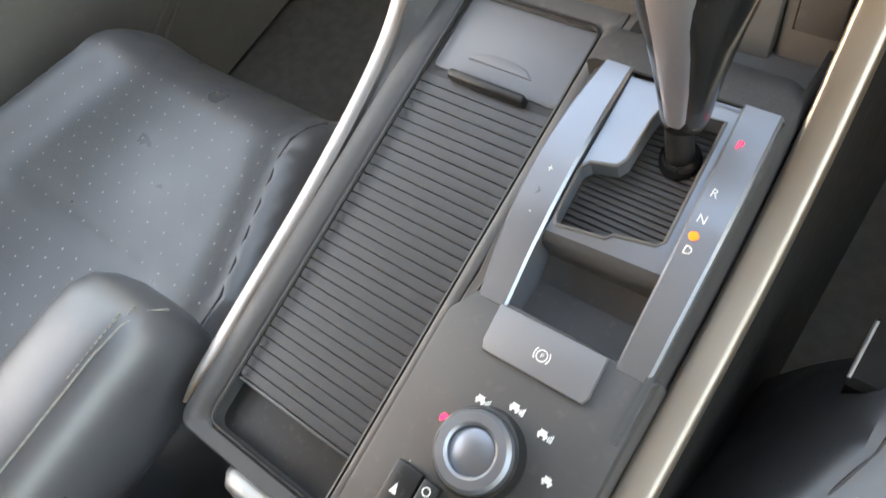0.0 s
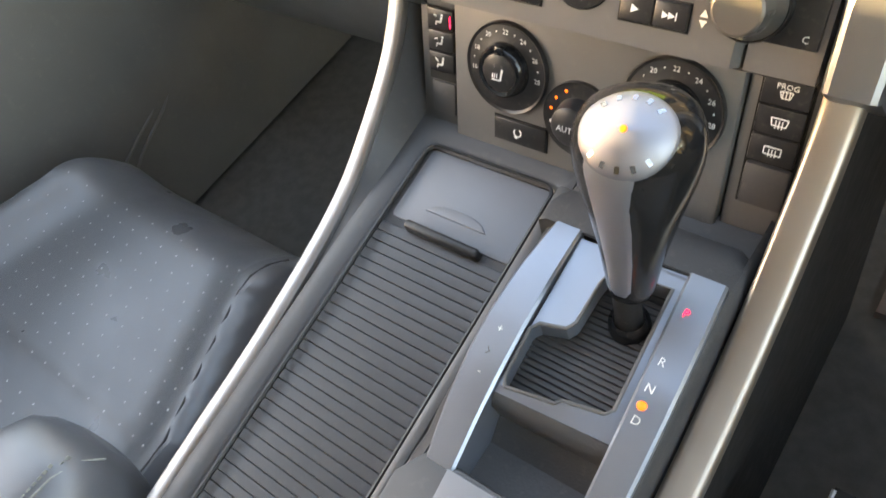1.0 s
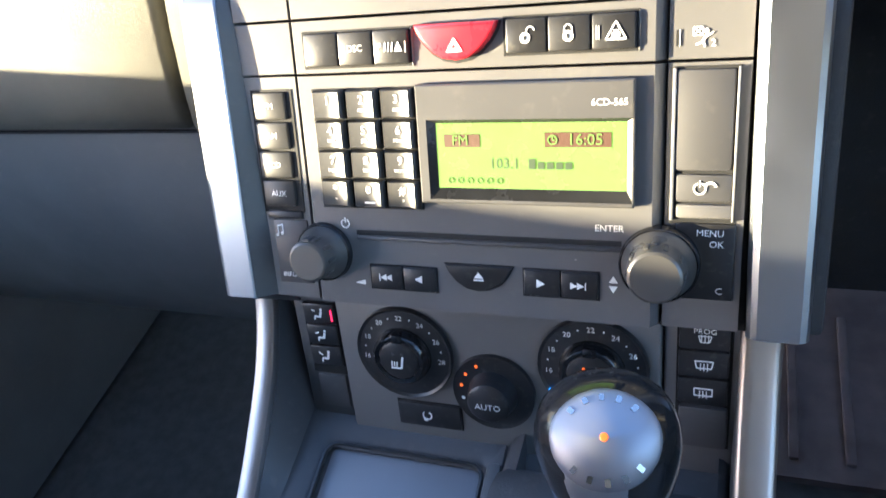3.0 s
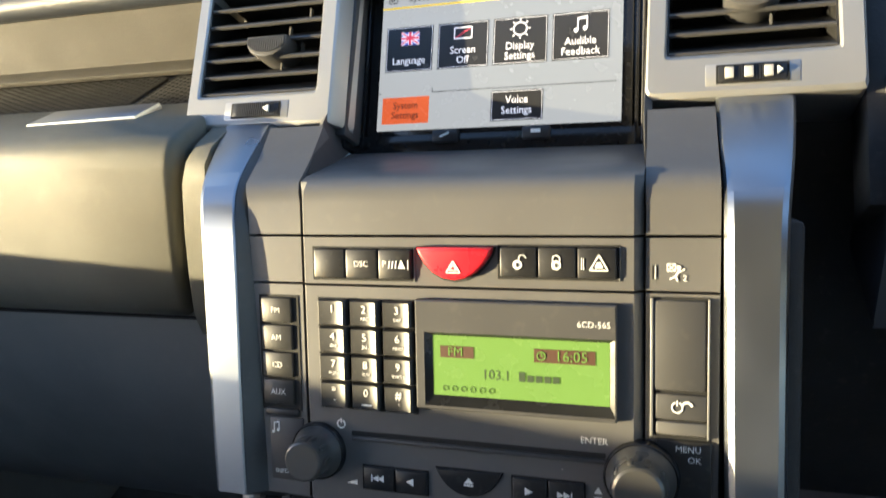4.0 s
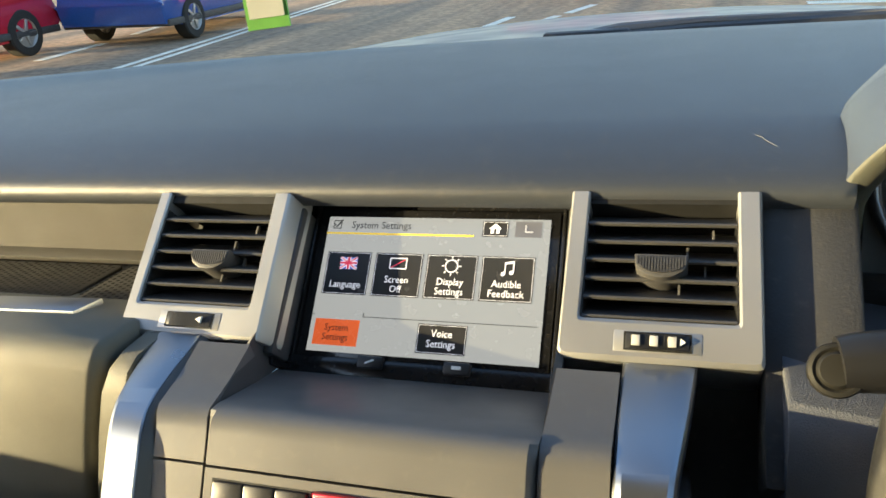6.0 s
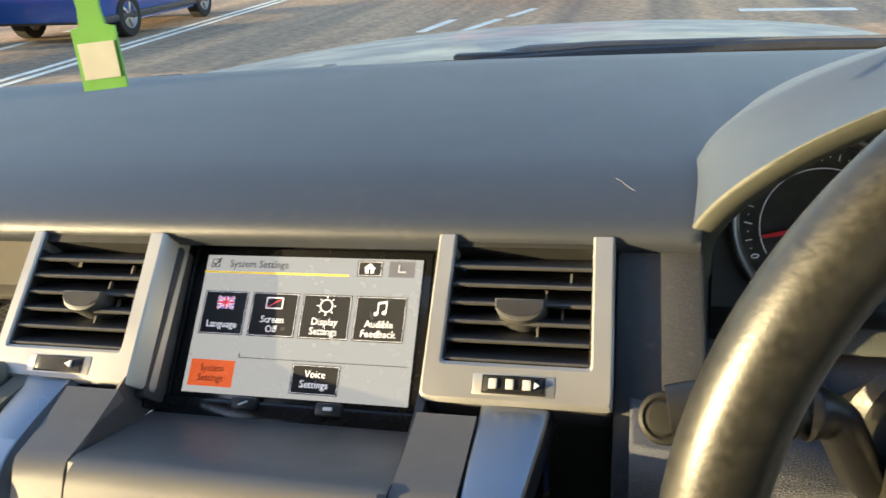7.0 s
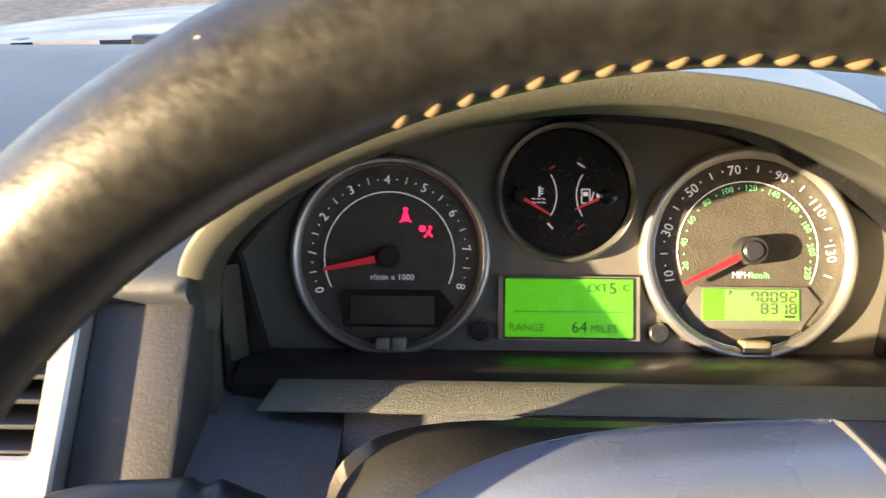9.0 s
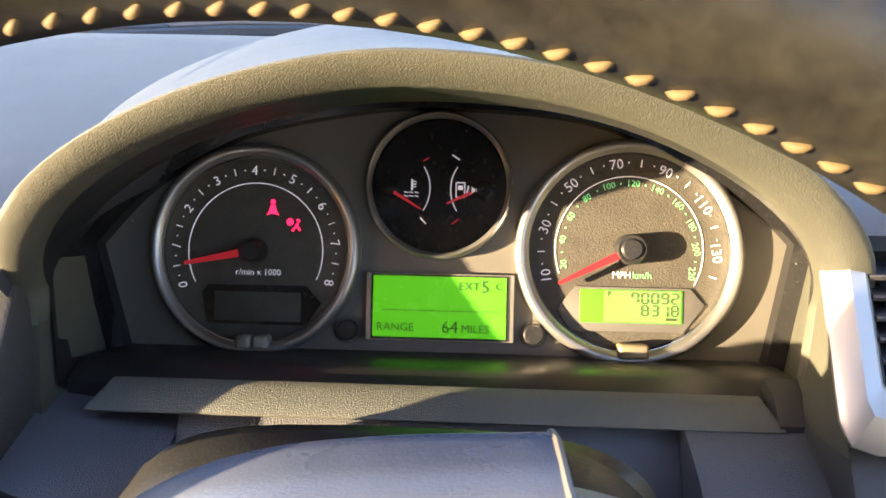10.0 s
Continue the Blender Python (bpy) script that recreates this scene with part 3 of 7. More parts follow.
def slab(name, u0, u1, v0, v1, w0, w1, mat, parent, b=0.0012, label=""):
    return part(name, box(bm_(), u0, u1, v0, v1, w0, w1, b), mat, parent, label)


bm = bm_()
box(bm, -0.140, 0.150, -0.020, 0.150, -0.16, -0.013)
part("core", bm, VOID, stack)


def chamfered(name, u0, u1, v0, v1, mat, parent, c=0.0042, top=0.0, low=-0.02):
    bm = bm_()
    loft(bm, [[(u0 - c, v, low), (u1 + c, v, low), (u1 + c, v, top - 0.006), (u1, v, top), (u0, v, top), (u0 - c, v, top - 0.006)] for v in (v0, v1)])
    return part(name, bm, mat, parent, angle=25)


chamfered("radio_surround", -0.0845, 0.0865, -0.0165, 0.1018, GREY, stack)
chamfered("switch_surround", -0.0845, 0.0865, 0.1032, 0.1277, GREY, stack)
bm = bm_()
cap = [(0.1292, 0.0), (0.146, 0.0), (0.152, -0.001), (0.157, -0.005), (0.160, -0.012), (0.163, -0.03), (0.168, -0.06), (0.1754, -0.099), (0.1754, -0.112), (0.1292, -0.112)]
rings = []
for u, d in ((-0.0887, 0.006), (-0.0845, 0.0), (0.0865, 0.0), (0.0907, 0.006)):
    e = 0.0145 if abs(u) > 0.08 else 0
    rings.append([(u + (math.copysign(e, u) * min(1, max(0, -w - 0.012) / 0.087) if u < 0 else 0), v, min(w, -d) if w > -0.02 else w) for v, w in cap])
loft(bm, rings)
part("upper_cap", bm, GREY, stack, "smooth grey cowl below the screen", angle=30)
STRUT_ROWS = ((-0.0175, 0.003, -0.1435, -0.1130, 0.1285, 0.1525, 0.0110), (-0.016, 0.006, -0.1445, -0.1130, 0.1280, 0.1530, 0.0115), (0.03, 0.006, -0.1460, -0.1135, 0.1265, 0.1528, 0.0120), (0.09, 0.0050, -0.1475, -0.1150, 0.1260, 0.1524, 0.0105), (0.13, 0.0040, -0.1485, -0.1180, 0.1255, 0.1522, 0.0080), (0.145, 0.0020, -0.1505, -0.1205, 0.1255, 0.1530, 0.0075), (0.155, -0.0050, -0.1545, -0.1235, 0.1252, 0.1545, 0.0070), (0.165, -0.0195, -0.1605, -0.1285, 0.1245, 0.1565, 0.0065), (0.178, -0.0405, -0.1680, -0.1335, 0.1238, 0.1590, 0.0060), (0.193, -0.0635, -0.1760, -0.1380, 0.1230, 0.1610, 0.0055), (0.206, -0.0850, -0.1830, -0.1420, 0.1222, 0.1630, 0.0055))
strut_fine = [[a + (b - a) * k / 8 for a, b in zip(p, q)] for p, q in zip(STRUT_ROWS[1:], STRUT_ROWS[2:]) for k in range(8)] + [list(STRUT_ROWS[-1])]
for turn in range(60):
    strut_fine = [strut_fine[0]] + [[(a + 2 * b + c) / 4 for a, b, c in zip(p, q, r)] for p, q, r in zip(strut_fine, strut_fine[1:], strut_fine[2:])] + [strut_fine[-1]]
for side in (-1, 1):
    for nm, st in (("column_lower", ((-0.0165, -0.0032), (0.1018, -0.0032))), ("column_switch", ((0.1032, -0.0032), (0.1277, -0.0032))),
                   ("column_upper", ((0.1292, -0.0032), (0.146, -0.0032), (0.152, -0.0045), (0.157, -0.0082), (0.161, -0.0150), (0.172, -0.033), (0.1914, -0.0605)))):
        rings = []
        for v, w in st:
            k = max(0.0, (v - 0.148) / 0.0434)
            if side < 0:
                u0, u1 = -0.1205 - 0.0185 * k, -0.0884 - 0.0138 * k
            else:
                u0, u1 = 0.0917 - 0.003 * k, 0.1243 - 0.0018 * k
            rings.append([(u0, v, w), (u1, v, w), (u1, v - 0.02 * k, w - 0.02), (u0, v - 0.02 * k, w - 0.02)])
        part(nm, loft(bm_(), rings), GREY, stack, angle=25)
    # cheek from the column to the screen
    bm = bm_()
    if side < 0:
        a = [(-0.0885, 0.150, -0.008), (-0.0905, 0.157, -0.014), (-0.1035, 0.1914, -0.061), (-0.1035, 0.26, -0.125), (-0.1035, 0.178, -0.103)]
    else:
        a = [(0.0905, 0.150, -0.008), (0.0905, 0.157, -0.014), (0.0870, 0.1914, -0.061), (0.0835, 0.26, -0.125), (0.0835, 0.178, -0.103)]
    top = [bm.verts.new(p) for p in a]
    bot = [bm.verts.new((p[0] + side * 0.004, p[1] - 0.002, p[2] - 0.002)) for p in a]
    bm.faces.new(top), bm.faces.new(bot[::-1])
    for i in range(5):
        bm.faces.new((top[i], top[(i + 1) % 5], bot[(i + 1) % 5], bot[i]))
    part("cheek", bm, GREYD, stack)
    # silver strut
    rings, edge = [], []
    for v, w, l0, l1, r0, r1, e in [STRUT_ROWS[0]] + strut_fine:
        u0, u1 = (l0, l1) if side < 0 else (r0, r1)
        c = 0.004
        if side < 0:
            rings.append([(u0, v - 0.012, w - 0.03), (u0, v, w - c), (u0 + c * 0.35, v, w - c * 0.35), (u0 + c, v, w), (u1 - e, v, w), (u1 - e + 0.0009, v, w - 0.0008), (u1 - e + 0.0010, v - 0.012, w - 0.03)])
            edge.append([(u1 - e + 0.0011, v, w - 0.0012), (u1 - 0.0006, v, w - 0.0100 + 0.0060 * min(1.0, max(0.0, (v - 0.11) / 0.06))), (u1, v, w - 0.0112 + 0.0060 * min(1.0, max(0.0, (v - 0.11) / 0.06))), (u1, v - 0.012, w - 0.03), (u1 - e + 0.0011, v - 0.012, w - 0.03)])
        else:
            rings.append([(u0, v - 0.012, w - 0.03), (u0, v, w - c), (u0 + c * 0.35, v, w - c * 0.35), (u0 + c, v, w), (u1 - c, v, w), (u1 - c * 0.35, v, w - c * 0.35), (u1, v, w - c), (u1, v - 0.012, w - 0.03)])
    part("strut", loft(bm_(), rings), STRUT, stack, "satin silver side strut", angle=24)
    if edge:
        part("strut_edge", loft(bm_(), edge), GREYD, stack, "dark inner edge of the strut", angle=30)
    bm = bm_()
    u = -0.1415 if side < 0 else 0.152
    box(bm, u - 0.008 if side < 0 else u - 0.003, u + 0.003 if side < 0 else u + 0.008, -0.02, 0.135, -0.17, -0.012, 0.003)
    part("side_cover", bm, SOFT, stack, "black side cover of the stack")

# ---------------------------------------------------------------- air vents
def vent(u0, u1, o0, o1, v0, vo, v1, wheel_u, wheel_v, label, out=0.0, deep=-0.05, corner=0.003, ridge=0.0, fall=0.0, flare=0.0):
    t = thing("air_vent", VEN @ pose(0, 0, out), label, "air vent", "dash air vents")
    top = v1 + 0.012
    outer = [(u0 + 0.001, top), (u0, v0 + corner * 1.2), (u0 + corner * 0.3, v0 + corner * 0.3), (u0 + corner * 1.2, v0), (u1 - corner * 1.2, v0), (u1 - corner * 0.3, v0 + corner * 0.3), (u1, v0 + corner * 1.2), (u1 - 0.001, top)]
    inner = [(o0 + 0.0012, top), (o0, vo + 0.0025), (o0 + 0.0006, vo + 0.0006), (o0 + 0.0025, vo), (o1 - 0.0025, vo), (o1 - 0.0006, vo + 0.0006), (o1, vo + 0.0025), (o1 - 0.0012, top)]
    rings = []
    for p, q in zip(outer, inner):
        p, q = Vector((*p, 0)), Vector((*q, 0))
        d = q - p
        ring = []
        for f, w in ((0.0, deep), (0.0, -0.0012 - fall), (0.05 + ridge * 0.2, -0.0003 - fall * 0.7), (0.12 + ridge, 0.0006), (0.90, 0.0006 - fall * 0.3), (1.0, -0.0010 - fall * 0.3), (1.0, -0.016)):
            c = p + d * f
            ring.append((c.x, c.y, w))
        if flare and p.x > (u0 + u1) / 2 and p.y > v0:
            ring[0] = (ring[0][0] + flare, ring[0][1], -0.020)
        rings.append(ring)
    part("frame", loft(bm_(), rings), SILVER, t, "satin silver surround", angle=25)
    back = -0.045 if deep < -0.03 else -0.027
    part("housing", box(bm_(), o0, o1, vo, v1 + 0.012, back - 0.006, back), VOID, t)
    part("housing_top", box(bm_(), o0, o1, v1 + 0.006, v1 + 0.013, back - 0.006, -0.004), VOID, t)
    part("housing_side", box(bm_(), o1 - 0.0012, o1 + 0.001, vo, v1, back, -0.003), BLACK, t)
    part("housing_side", box(bm_(), o0 - 0.001, o0 + 0.0012, vo, v1, back, -0.003), BLACK, t)
    n = 6
    for i in range(n):
        v = vo + 0.0012 + i * (v1 - vo - 0.003) / (n - 0.45)
        bm = bm_()
        prism(bm, [(v - 0.0006, -0.0035), (v + 0.0001, -0.0016), (v + 0.0012, -0.0018), (v + 0.0150, -0.0240), (v + 0.0132, -0.0250)], o0 + 0.0013, o1 - 0.0013, axis="x")
        part("slat", bm, GREYD, t, angle=30)
    for k in range(4):
        u = o0 + (o1 - o0) * (0.62 + 0.14 * (k % 2)) + 0.002 * k
        v = vo + (v1 - vo) * (0.28 + 0.17 * k)
        part("link_pin", box(bm_(), u, u + 0.0012, v, v + 0.006, -0.012, -0.009), GREY, t)
    cu, cv = (o0 + o1) / 2 + (0.001 if u0 > 0 else 0.006), vo + 0.0305
    bm = bm_()
    pts = [(cu + 0.0145 * x, cv + 0.004 - 0.011 * y) for x, y in [(-1, -0.3), (-0.97, 0.25), (-0.8, 0.62), (-0.45, 0.9), (0, 1.0), (0.45, 0.9), (0.8, 0.62), (0.97, 0.25), (1, -0.3)]]
    prism(bm, pts, -0.020, 0.004, 0.0012)
    kn = part("knob", bm, GREYD, t, "half-round dark grey vent knob")
    for k in range(17):
        u = cu - 0.0128 + k * 0.0016
        h = 0.0085 * math.sqrt(max(0.05, 1 - ((u - cu) / 0.0142) ** 2))
        part("rib", box(bm_(), u - 0.0004, u + 0.0004, cv + 0.0045 - h, cv + 0.0058, 0.0035, 0.0047), GREYD, kn)
    w0, w1 = wheel_u
    part("wheel_recess", box(bm_(), w0 - 0.0065, w1 + 0.0065, wheel_v - 0.0062, wheel_v + 0.0062, -0.004, 0.0010, 0.0008), SILVER, t)
    part("wheel_slot", box(bm_(), w0 - 0.001, w1 + 0.001, wheel_v - 0.0052, wheel_v + 0.0052, 0.0004, 0.0013), VOID, t)
    bm = bm_()
    for k in range(30):
        a = -1.15 + 2.3 * k / 29
        c = ((w0 + w1) / 2 + (w1 - w0) / 2 * math.sin(a) / math.sin(1.15))
        box(bm, c - 0.00045, c + 0.00045, wheel_v - 0.0045, wheel_v + 0.0045, 0.0, 0.001 + 0.0032 * (math.cos(a) - 0.38))
    th = part("thumb_wheel", box(bm_(), w0, w1, wheel_v - 0.0043, wheel_v + 0.0043, 0.0, 0.0018, 0.0008), BLACK, t, "ribbed black thumb wheel")
    tagged(part("wheel_ribs", bm, BLACK, th), kind="stuff")
    if u0 > 0:
        for k in range(3):
            c = w0 + 0.0055 + k * 0.0095
            part("mark", box(bm_(), c - 0.0022, c + 0.0022, wheel_v - 0.0028, wheel_v + 0.0028, 0.002, 0.0040, 0.0003), MARKW, th)
    bars([[(w1 - 0.0022, wheel_v), (w1 - 0.0048, wheel_v + 0.002), (w1 - 0.0048, wheel_v - 0.002)]] if u0 > 0 else [[(w1 - 0.0105, wheel_v), (w1 - 0.0065, wheel_v + 0.0022), (w1 - 0.0065, wheel_v - 0.0022)]], PRINT, th, "arrow", 0.0042)
    return t


part("vent_cheek", box(bm_(), -0.1042, -0.0965, -0.006, 0.098, -0.05, -0.012, 0.002), GREYD, stack, at=RAD.inverted() @ VEN)
vent(-0.2085, -0.1020, -0.2003, -0.1135, -0.002, 0.0205, 0.0900, (-0.1718, -0.1377), 0.0090, "silver-framed air vent with black slats beside the passenger", flare=0.0075)
vent(0.0868, 0.1945, 0.0975, 0.1822, 0.0025, 0.0262, 0.0925, (0.1238, 0.1572), 0.0138, "silver-framed air vent with black slats beside the driver")
vent(0.6055, 0.7280, 0.6225, 0.7100, 0.0400, 0.0660, 0.1190, (0.655, 0.689), 0.0545, "silver-framed air vent at the driver's door end", 0.012, -0.009, 0.011, 0.36, 0.006)

part("end_panel", box(bm_(), 0.6120, 0.7400, -0.060, 0.0600, -0.05, -0.006, 0.003), GREYD, dash, "dark panel under the end air vent", at=VEN)

# ---------------------------------------------------------------- touch screen
touch = thing("touch_screen", SCR, "gloss black framed touch screen showing a light grey settings menu", "touch screen")
part("back", box(bm_(), -0.104, 0.0845, -0.016, 0.112, -0.03, -0.0045), GLOSS, touch)
part("bezel", box(bm_(), -0.0925, 0.0775, -0.0035, 0.101, -0.012, -0.0008, 0.0008), GLOSS, touch)
part("bezel_rim", box(bm_(), -0.0955, -0.0935, -0.013, 0.104, -0.012, 0.0012, 0.0006), GLOSS, touch)
part("bezel_rim", box(bm_(), 0.0790, 0.0812, -0.013, 0.104, -0.012, 0.0015, 0.0006), GLOSS, touch)
part("bezel_rim", box(bm_(), 0.0828, 0.0842, -0.013, 0.106, -0.012, 0.004, 0.0006), GREYD, touch)
part("lower_lip", box(bm_(), -0.103, 0.083, -0.0155, -0.0035, -0.012, 0.0010, 0.001), GLOSS, touch)
part("side_wall", box(bm_(), -0.1045, -0.1005, -0.014, 0.108, -0.02, 0.014, 0.001), GLOSS, touch)
SU0, SU1, SV1 = -0.0852, 0.0712, 0.0952
part("display", box(bm_(), SU0, SU1, 0.0, SV1, -0.004, 0.0), SCREEN, touch, "light grey lit display")


def su(a):
    return SU0 + a * (SU1 - SU0)


def sv(b):
    return SV1 * (1 - b)


def tile(a0, a1, b0, b1, mat, edge=True):
    bm = bm_()
    prism(bm, [(su(a0), sv(b1)), (su(a1), sv(b1)), (su(a1), sv(b0)), (su(a0), sv(b0))], 0.0001, 0.0004)
    if edge:
        m = 0.0007
        fr = bm_()
        for q in poly([(su(a0) + m, sv(b1) + m), (su(a1) - m, sv(b1) + m), (su(a1) - m, sv(b0) - m), (su(a0) + m, sv(b0) - m)], 0.0002):
            prism(fr, q, 0.0004, 0.0005)
        t = part("menu_tile", bm, mat, touch)
        part("tile_edge", fr, SCRWHITE, t)
        return t
    return part("menu_tile", bm, mat, touch)


SW = 0.0006
for (a0, a1), lines in (((0.025, 0.232), ("", "Language")), ((0.255, 0.47), ("Screen", "Off")), ((0.49, 0.71), ("Display", "Settings")), ((0.73, 0.95), ("Audible", "Feedback"))):
    tile(a0, a1, 0.272, 0.587, SCRDARK)
    for k, s in enumerate(lines):
        if s:
            lettering(s, 0.0068, su((a0 + a1) / 2), sv(0.467 + 0.068 * k - (0.0 if lines[0] else 0.02)), SW, SCRWHITE, touch, squeeze=0.92)
c = (su(0.132), sv(0.357))
bars([(c[0] - 0.0062, c[0] + 0.0062, c[1] - 0.0042, c[1] + 0.0042)], SCRBLUE, touch, "flag", at=pose(0, 0, 0.0004))
bars([stroke((c[0] - 0.006, c[1] - 0.004), (c[0] + 0.006, c[1] + 0.004), 0.002), stroke((c[0] - 0.006, c[1] + 0.004), (c[0] + 0.006, c[1] - 0.004), 0.002), (c[0] - 0.0062, c[0] + 0.0062, c[1] - 0.0013, c[1] + 0.0013), (c[0] - 0.0015, c[0] + 0.0015, c[1] - 0.0042, c[1] + 0.0042)], SCRWHITE, touch, "flag_cross", at=pose(0, 0, 0.00075))
bars([(c[0] - 0.0062, c[0] + 0.0062, c[1] - 0.0007, c[1] + 0.0007), (c[0] - 0.0008, c[0] + 0.0008, c[1] - 0.0042, c[1] + 0.0042), stroke((c[0] - 0.006, c[1] - 0.004), (c[0] + 0.006, c[1] + 0.004), 0.0008), stroke((c[0] - 0.006, c[1] + 0.004), (c[0] + 0.006, c[1] - 0.004), 0.0008)], SCRRED, touch, "flag_cross", at=pose(0, 0, 0.0011))
c = (su(0.362), sv(0.347))
bars(poly([(c[0] - 0.0058, c[1] - 0.0036), (c[0] + 0.0058, c[1] - 0.0036), (c[0] + 0.0058, c[1] + 0.0036), (c[0] - 0.0058, c[1] + 0.0036)], 0.0007), SCRWHITE, touch, at=pose(0, 0, 0.0005))
bars([stroke((c[0] - 0.005, c[1] - 0.003), (c[0] + 0.005, c[1] + 0.003), 0.0004)], SCRRED, touch, at=pose(0, 0, 0.0005))
c = (su(0.60), sv(0.352))
bars(poly(arc(c, 0.0042, 0, 345, 24), 0.0007) + [stroke(p, q, 0.0007) for p, q in zip(arc(c, 0.0052, 0, 315, 8), arc(c, 0.0066, 0, 315, 8))], SCRWHITE, touch, at=pose(0, 0, 0.0005))
c = (su(0.845), sv(0.357))
bars([stroke((c[0] - 0.0025, c[1] - 0.0035), (c[0] - 0.0025, c[1] + 0.004), 0.0007), stroke((c[0] + 0.003, c[1] - 0.0025), (c[0] + 0.003, c[1] + 0.005), 0.0007), stroke((c[0] - 0.0028, c[1] + 0.0035), (c[0] + 0.0033, c[1] + 0.0046), 0.0014), arc((c[0] - 0.0037, c[1] - 0.0036), 0.0014, 0, 330, 10), arc((c[0] + 0.0018, c[1] - 0.0026), 0.0014, 0, 330, 10)], SCRWHITE, touch, at=pose(0, 0, 0.0005))
tile(0.022, 0.227, 0.77, 0.955, SCRORANGE, False)
for k, s in enumerate(("System", "Settings")):
    lettering(s, 0.0066, su(0.1245), sv(0.83 + 0.068 * k), SW, LCDRED, touch, squeeze=0.92)
tile(0.49, 0.70, 0.765, 0.965, SCRDARK)
for k, s in enumerate(("Voice", "Settings")):
    lettering(s, 0.0068, su(0.595), sv(0.83 + 0.07 * k), SW, SCRWHITE, touch, squeeze=0.92)
tile(0.715, 0.825, 0.018, 0.13, SCRDARK)
c = (su(0.77), sv(0.074))
bars([[(c[0] - 0.0042, c[1]), (c[0] + 0.0042, c[1]), (c[0], c[1] + 0.0038)], (c[0] - 0.003, c[0] - 0.0008, c[1] - 0.0032, c[1]), (c[0] + 0.0008, c[0] + 0.003, c[1] - 0.0032, c[1])], SCRWHITE, touch, at=pose(0, 0, 0.0005))
tile(0.855, 0.965, 0.018, 0.13, material("screen icon muted", (0.08, 0.08, 0.085), 0.22, emit=(0.30, 0.31, 0.33), strength=0.055), False)
c = (su(0.91), sv(0.074))
bars([stroke((c[0] - 0.0018, c[1] + 0.003), (c[0] - 0.0018, c[1] - 0.0018), 0.001), stroke((c[0] - 0.0022, c[1] - 0.0018), (c[0] + 0.0032, c[1] - 0.0018), 0.001)], SCRDIM, touch, at=pose(0, 0, 0.0005))
bars([(su(0.0), su(0.68), sv(0.135), sv(0.122))], SCRYELLOW, touch, "yellow_rule", at=pose(0, 0, 0.0001))
bars([(su(0.0), su(0.012), sv(0.742), sv(0.737)), (su(0.237), su(0.24), sv(0.742), sv(0.715)), (su(0.237), su(0.98), sv(0.745), sv(0.741))], SCRDARK, touch, "rule", at=pose(0, 0, 0.0001))
lettering("System Settings", 0.0074, su(0.115), sv(0.066), SW, SCRDARK, touch, align="LEFT", squeeze=0.95)
c = (su(0.046), sv(0.062))
bars(poly([(c[0] - 0.0028, c[1] - 0.0028), (c[0] + 0.0028, c[1] - 0.0028), (c[0] + 0.0028, c[1] + 0.0028), (c[0] - 0.0028, c[1] + 0.0028)], 0.0005) + [stroke((c[0] - 0.0018, c[1]), (c[0] - 0.0004, c[1] - 0.0017), 0.0008), stroke((c[0] - 0.0004, c[1] - 0.0017), (c[0] + 0.0036, c[1] + 0.0036), 0.0008)], SCRDARK, touch, at=pose(0, 0, 0.0003))
for u in (-0.0368, 0.0212):
    k = part("soft_key", box(bm_(), u - 0.0085, u + 0.0085, -0.0095, -0.0015, -0.002, 0.0045, 0.0012), BLACK, touch)
    bars([(u - 0.0030, u + 0.0030, -0.0062, -0.0040)] if u > 0 else [stroke((u - 0.003, -0.0066), (u + 0.003, -0.0040), 0.0012)], PRINT, k, at=pose(0, 0, 0.0046))

# ---------------------------------------------------------------- switches above the radio
def keycap(name, u0, u1, v0, v1, mat, parent, top=0.0025, b=0.0011, low=-0.004, label=""):
    return part(name, box(bm_(), u0, u1, v0, v1, low, top, b), mat, parent, label)


def switch_bank(u0, u1, v0, v1, n, label):
    t = thing("switch_bank", RAD, label, "switches", "dash switch banks")
    part("well", box(bm_(), u0 - 0.0012, u1 + 0.0012, v0 - 0.0011, v1 + 0.0011, -0.003, 0.0003), VOID, t)
    part("bright_edge", box(bm_(), u1 + 0.0006, u1 + 0.0014, v0 - 0.0011, v1 + 0.0005, -0.003, 0.0008, 0.0003), GREY, t)
    ks = []
    for i in range(n):
        a = u0 + (u1 - u0) * i / n
        ks.append(keycap("button", a + 0.0003, a + (u1 - u0) / n - 0.0003, v0, v1, BLACK, t))
    return t, ks


lk = switch_bank(-0.0785, -0.0230, 0.1062, 0.1218, 3, "row of black push switches with white symbols in the grey stack")[1]
rk = switch_bank(0.0228, 0.0792, 0.1086, 0.1234, 3, "row of black lock and stability switches in the grey stack")[1]
TOPW = 0.0027
lettering("DSC", 0.0043, -0.0508, 0.1140, TOPW, PRINT, lk[1])
lettering("P", 0.0045, -0.0378, 0.1142, TOPW, PRINT, lk[2])
bars([stroke((-0.0352 + 0.0018 * k, 0.1120), (-0.0346 + 0.0018 * k, 0.1160), 0.0006) for k in range(3)] + [[(-0.0302, 0.1120), (-0.0262, 0.1120), (-0.0282, 0.1165)]], PRINT, lk[2], at=pose(0, 0, TOPW))
bars([(-0.0248, -0.0244, 0.1115, 0.1165)], PRINT, lk[2], "lamp", at=pose(0, 0, TOPW))


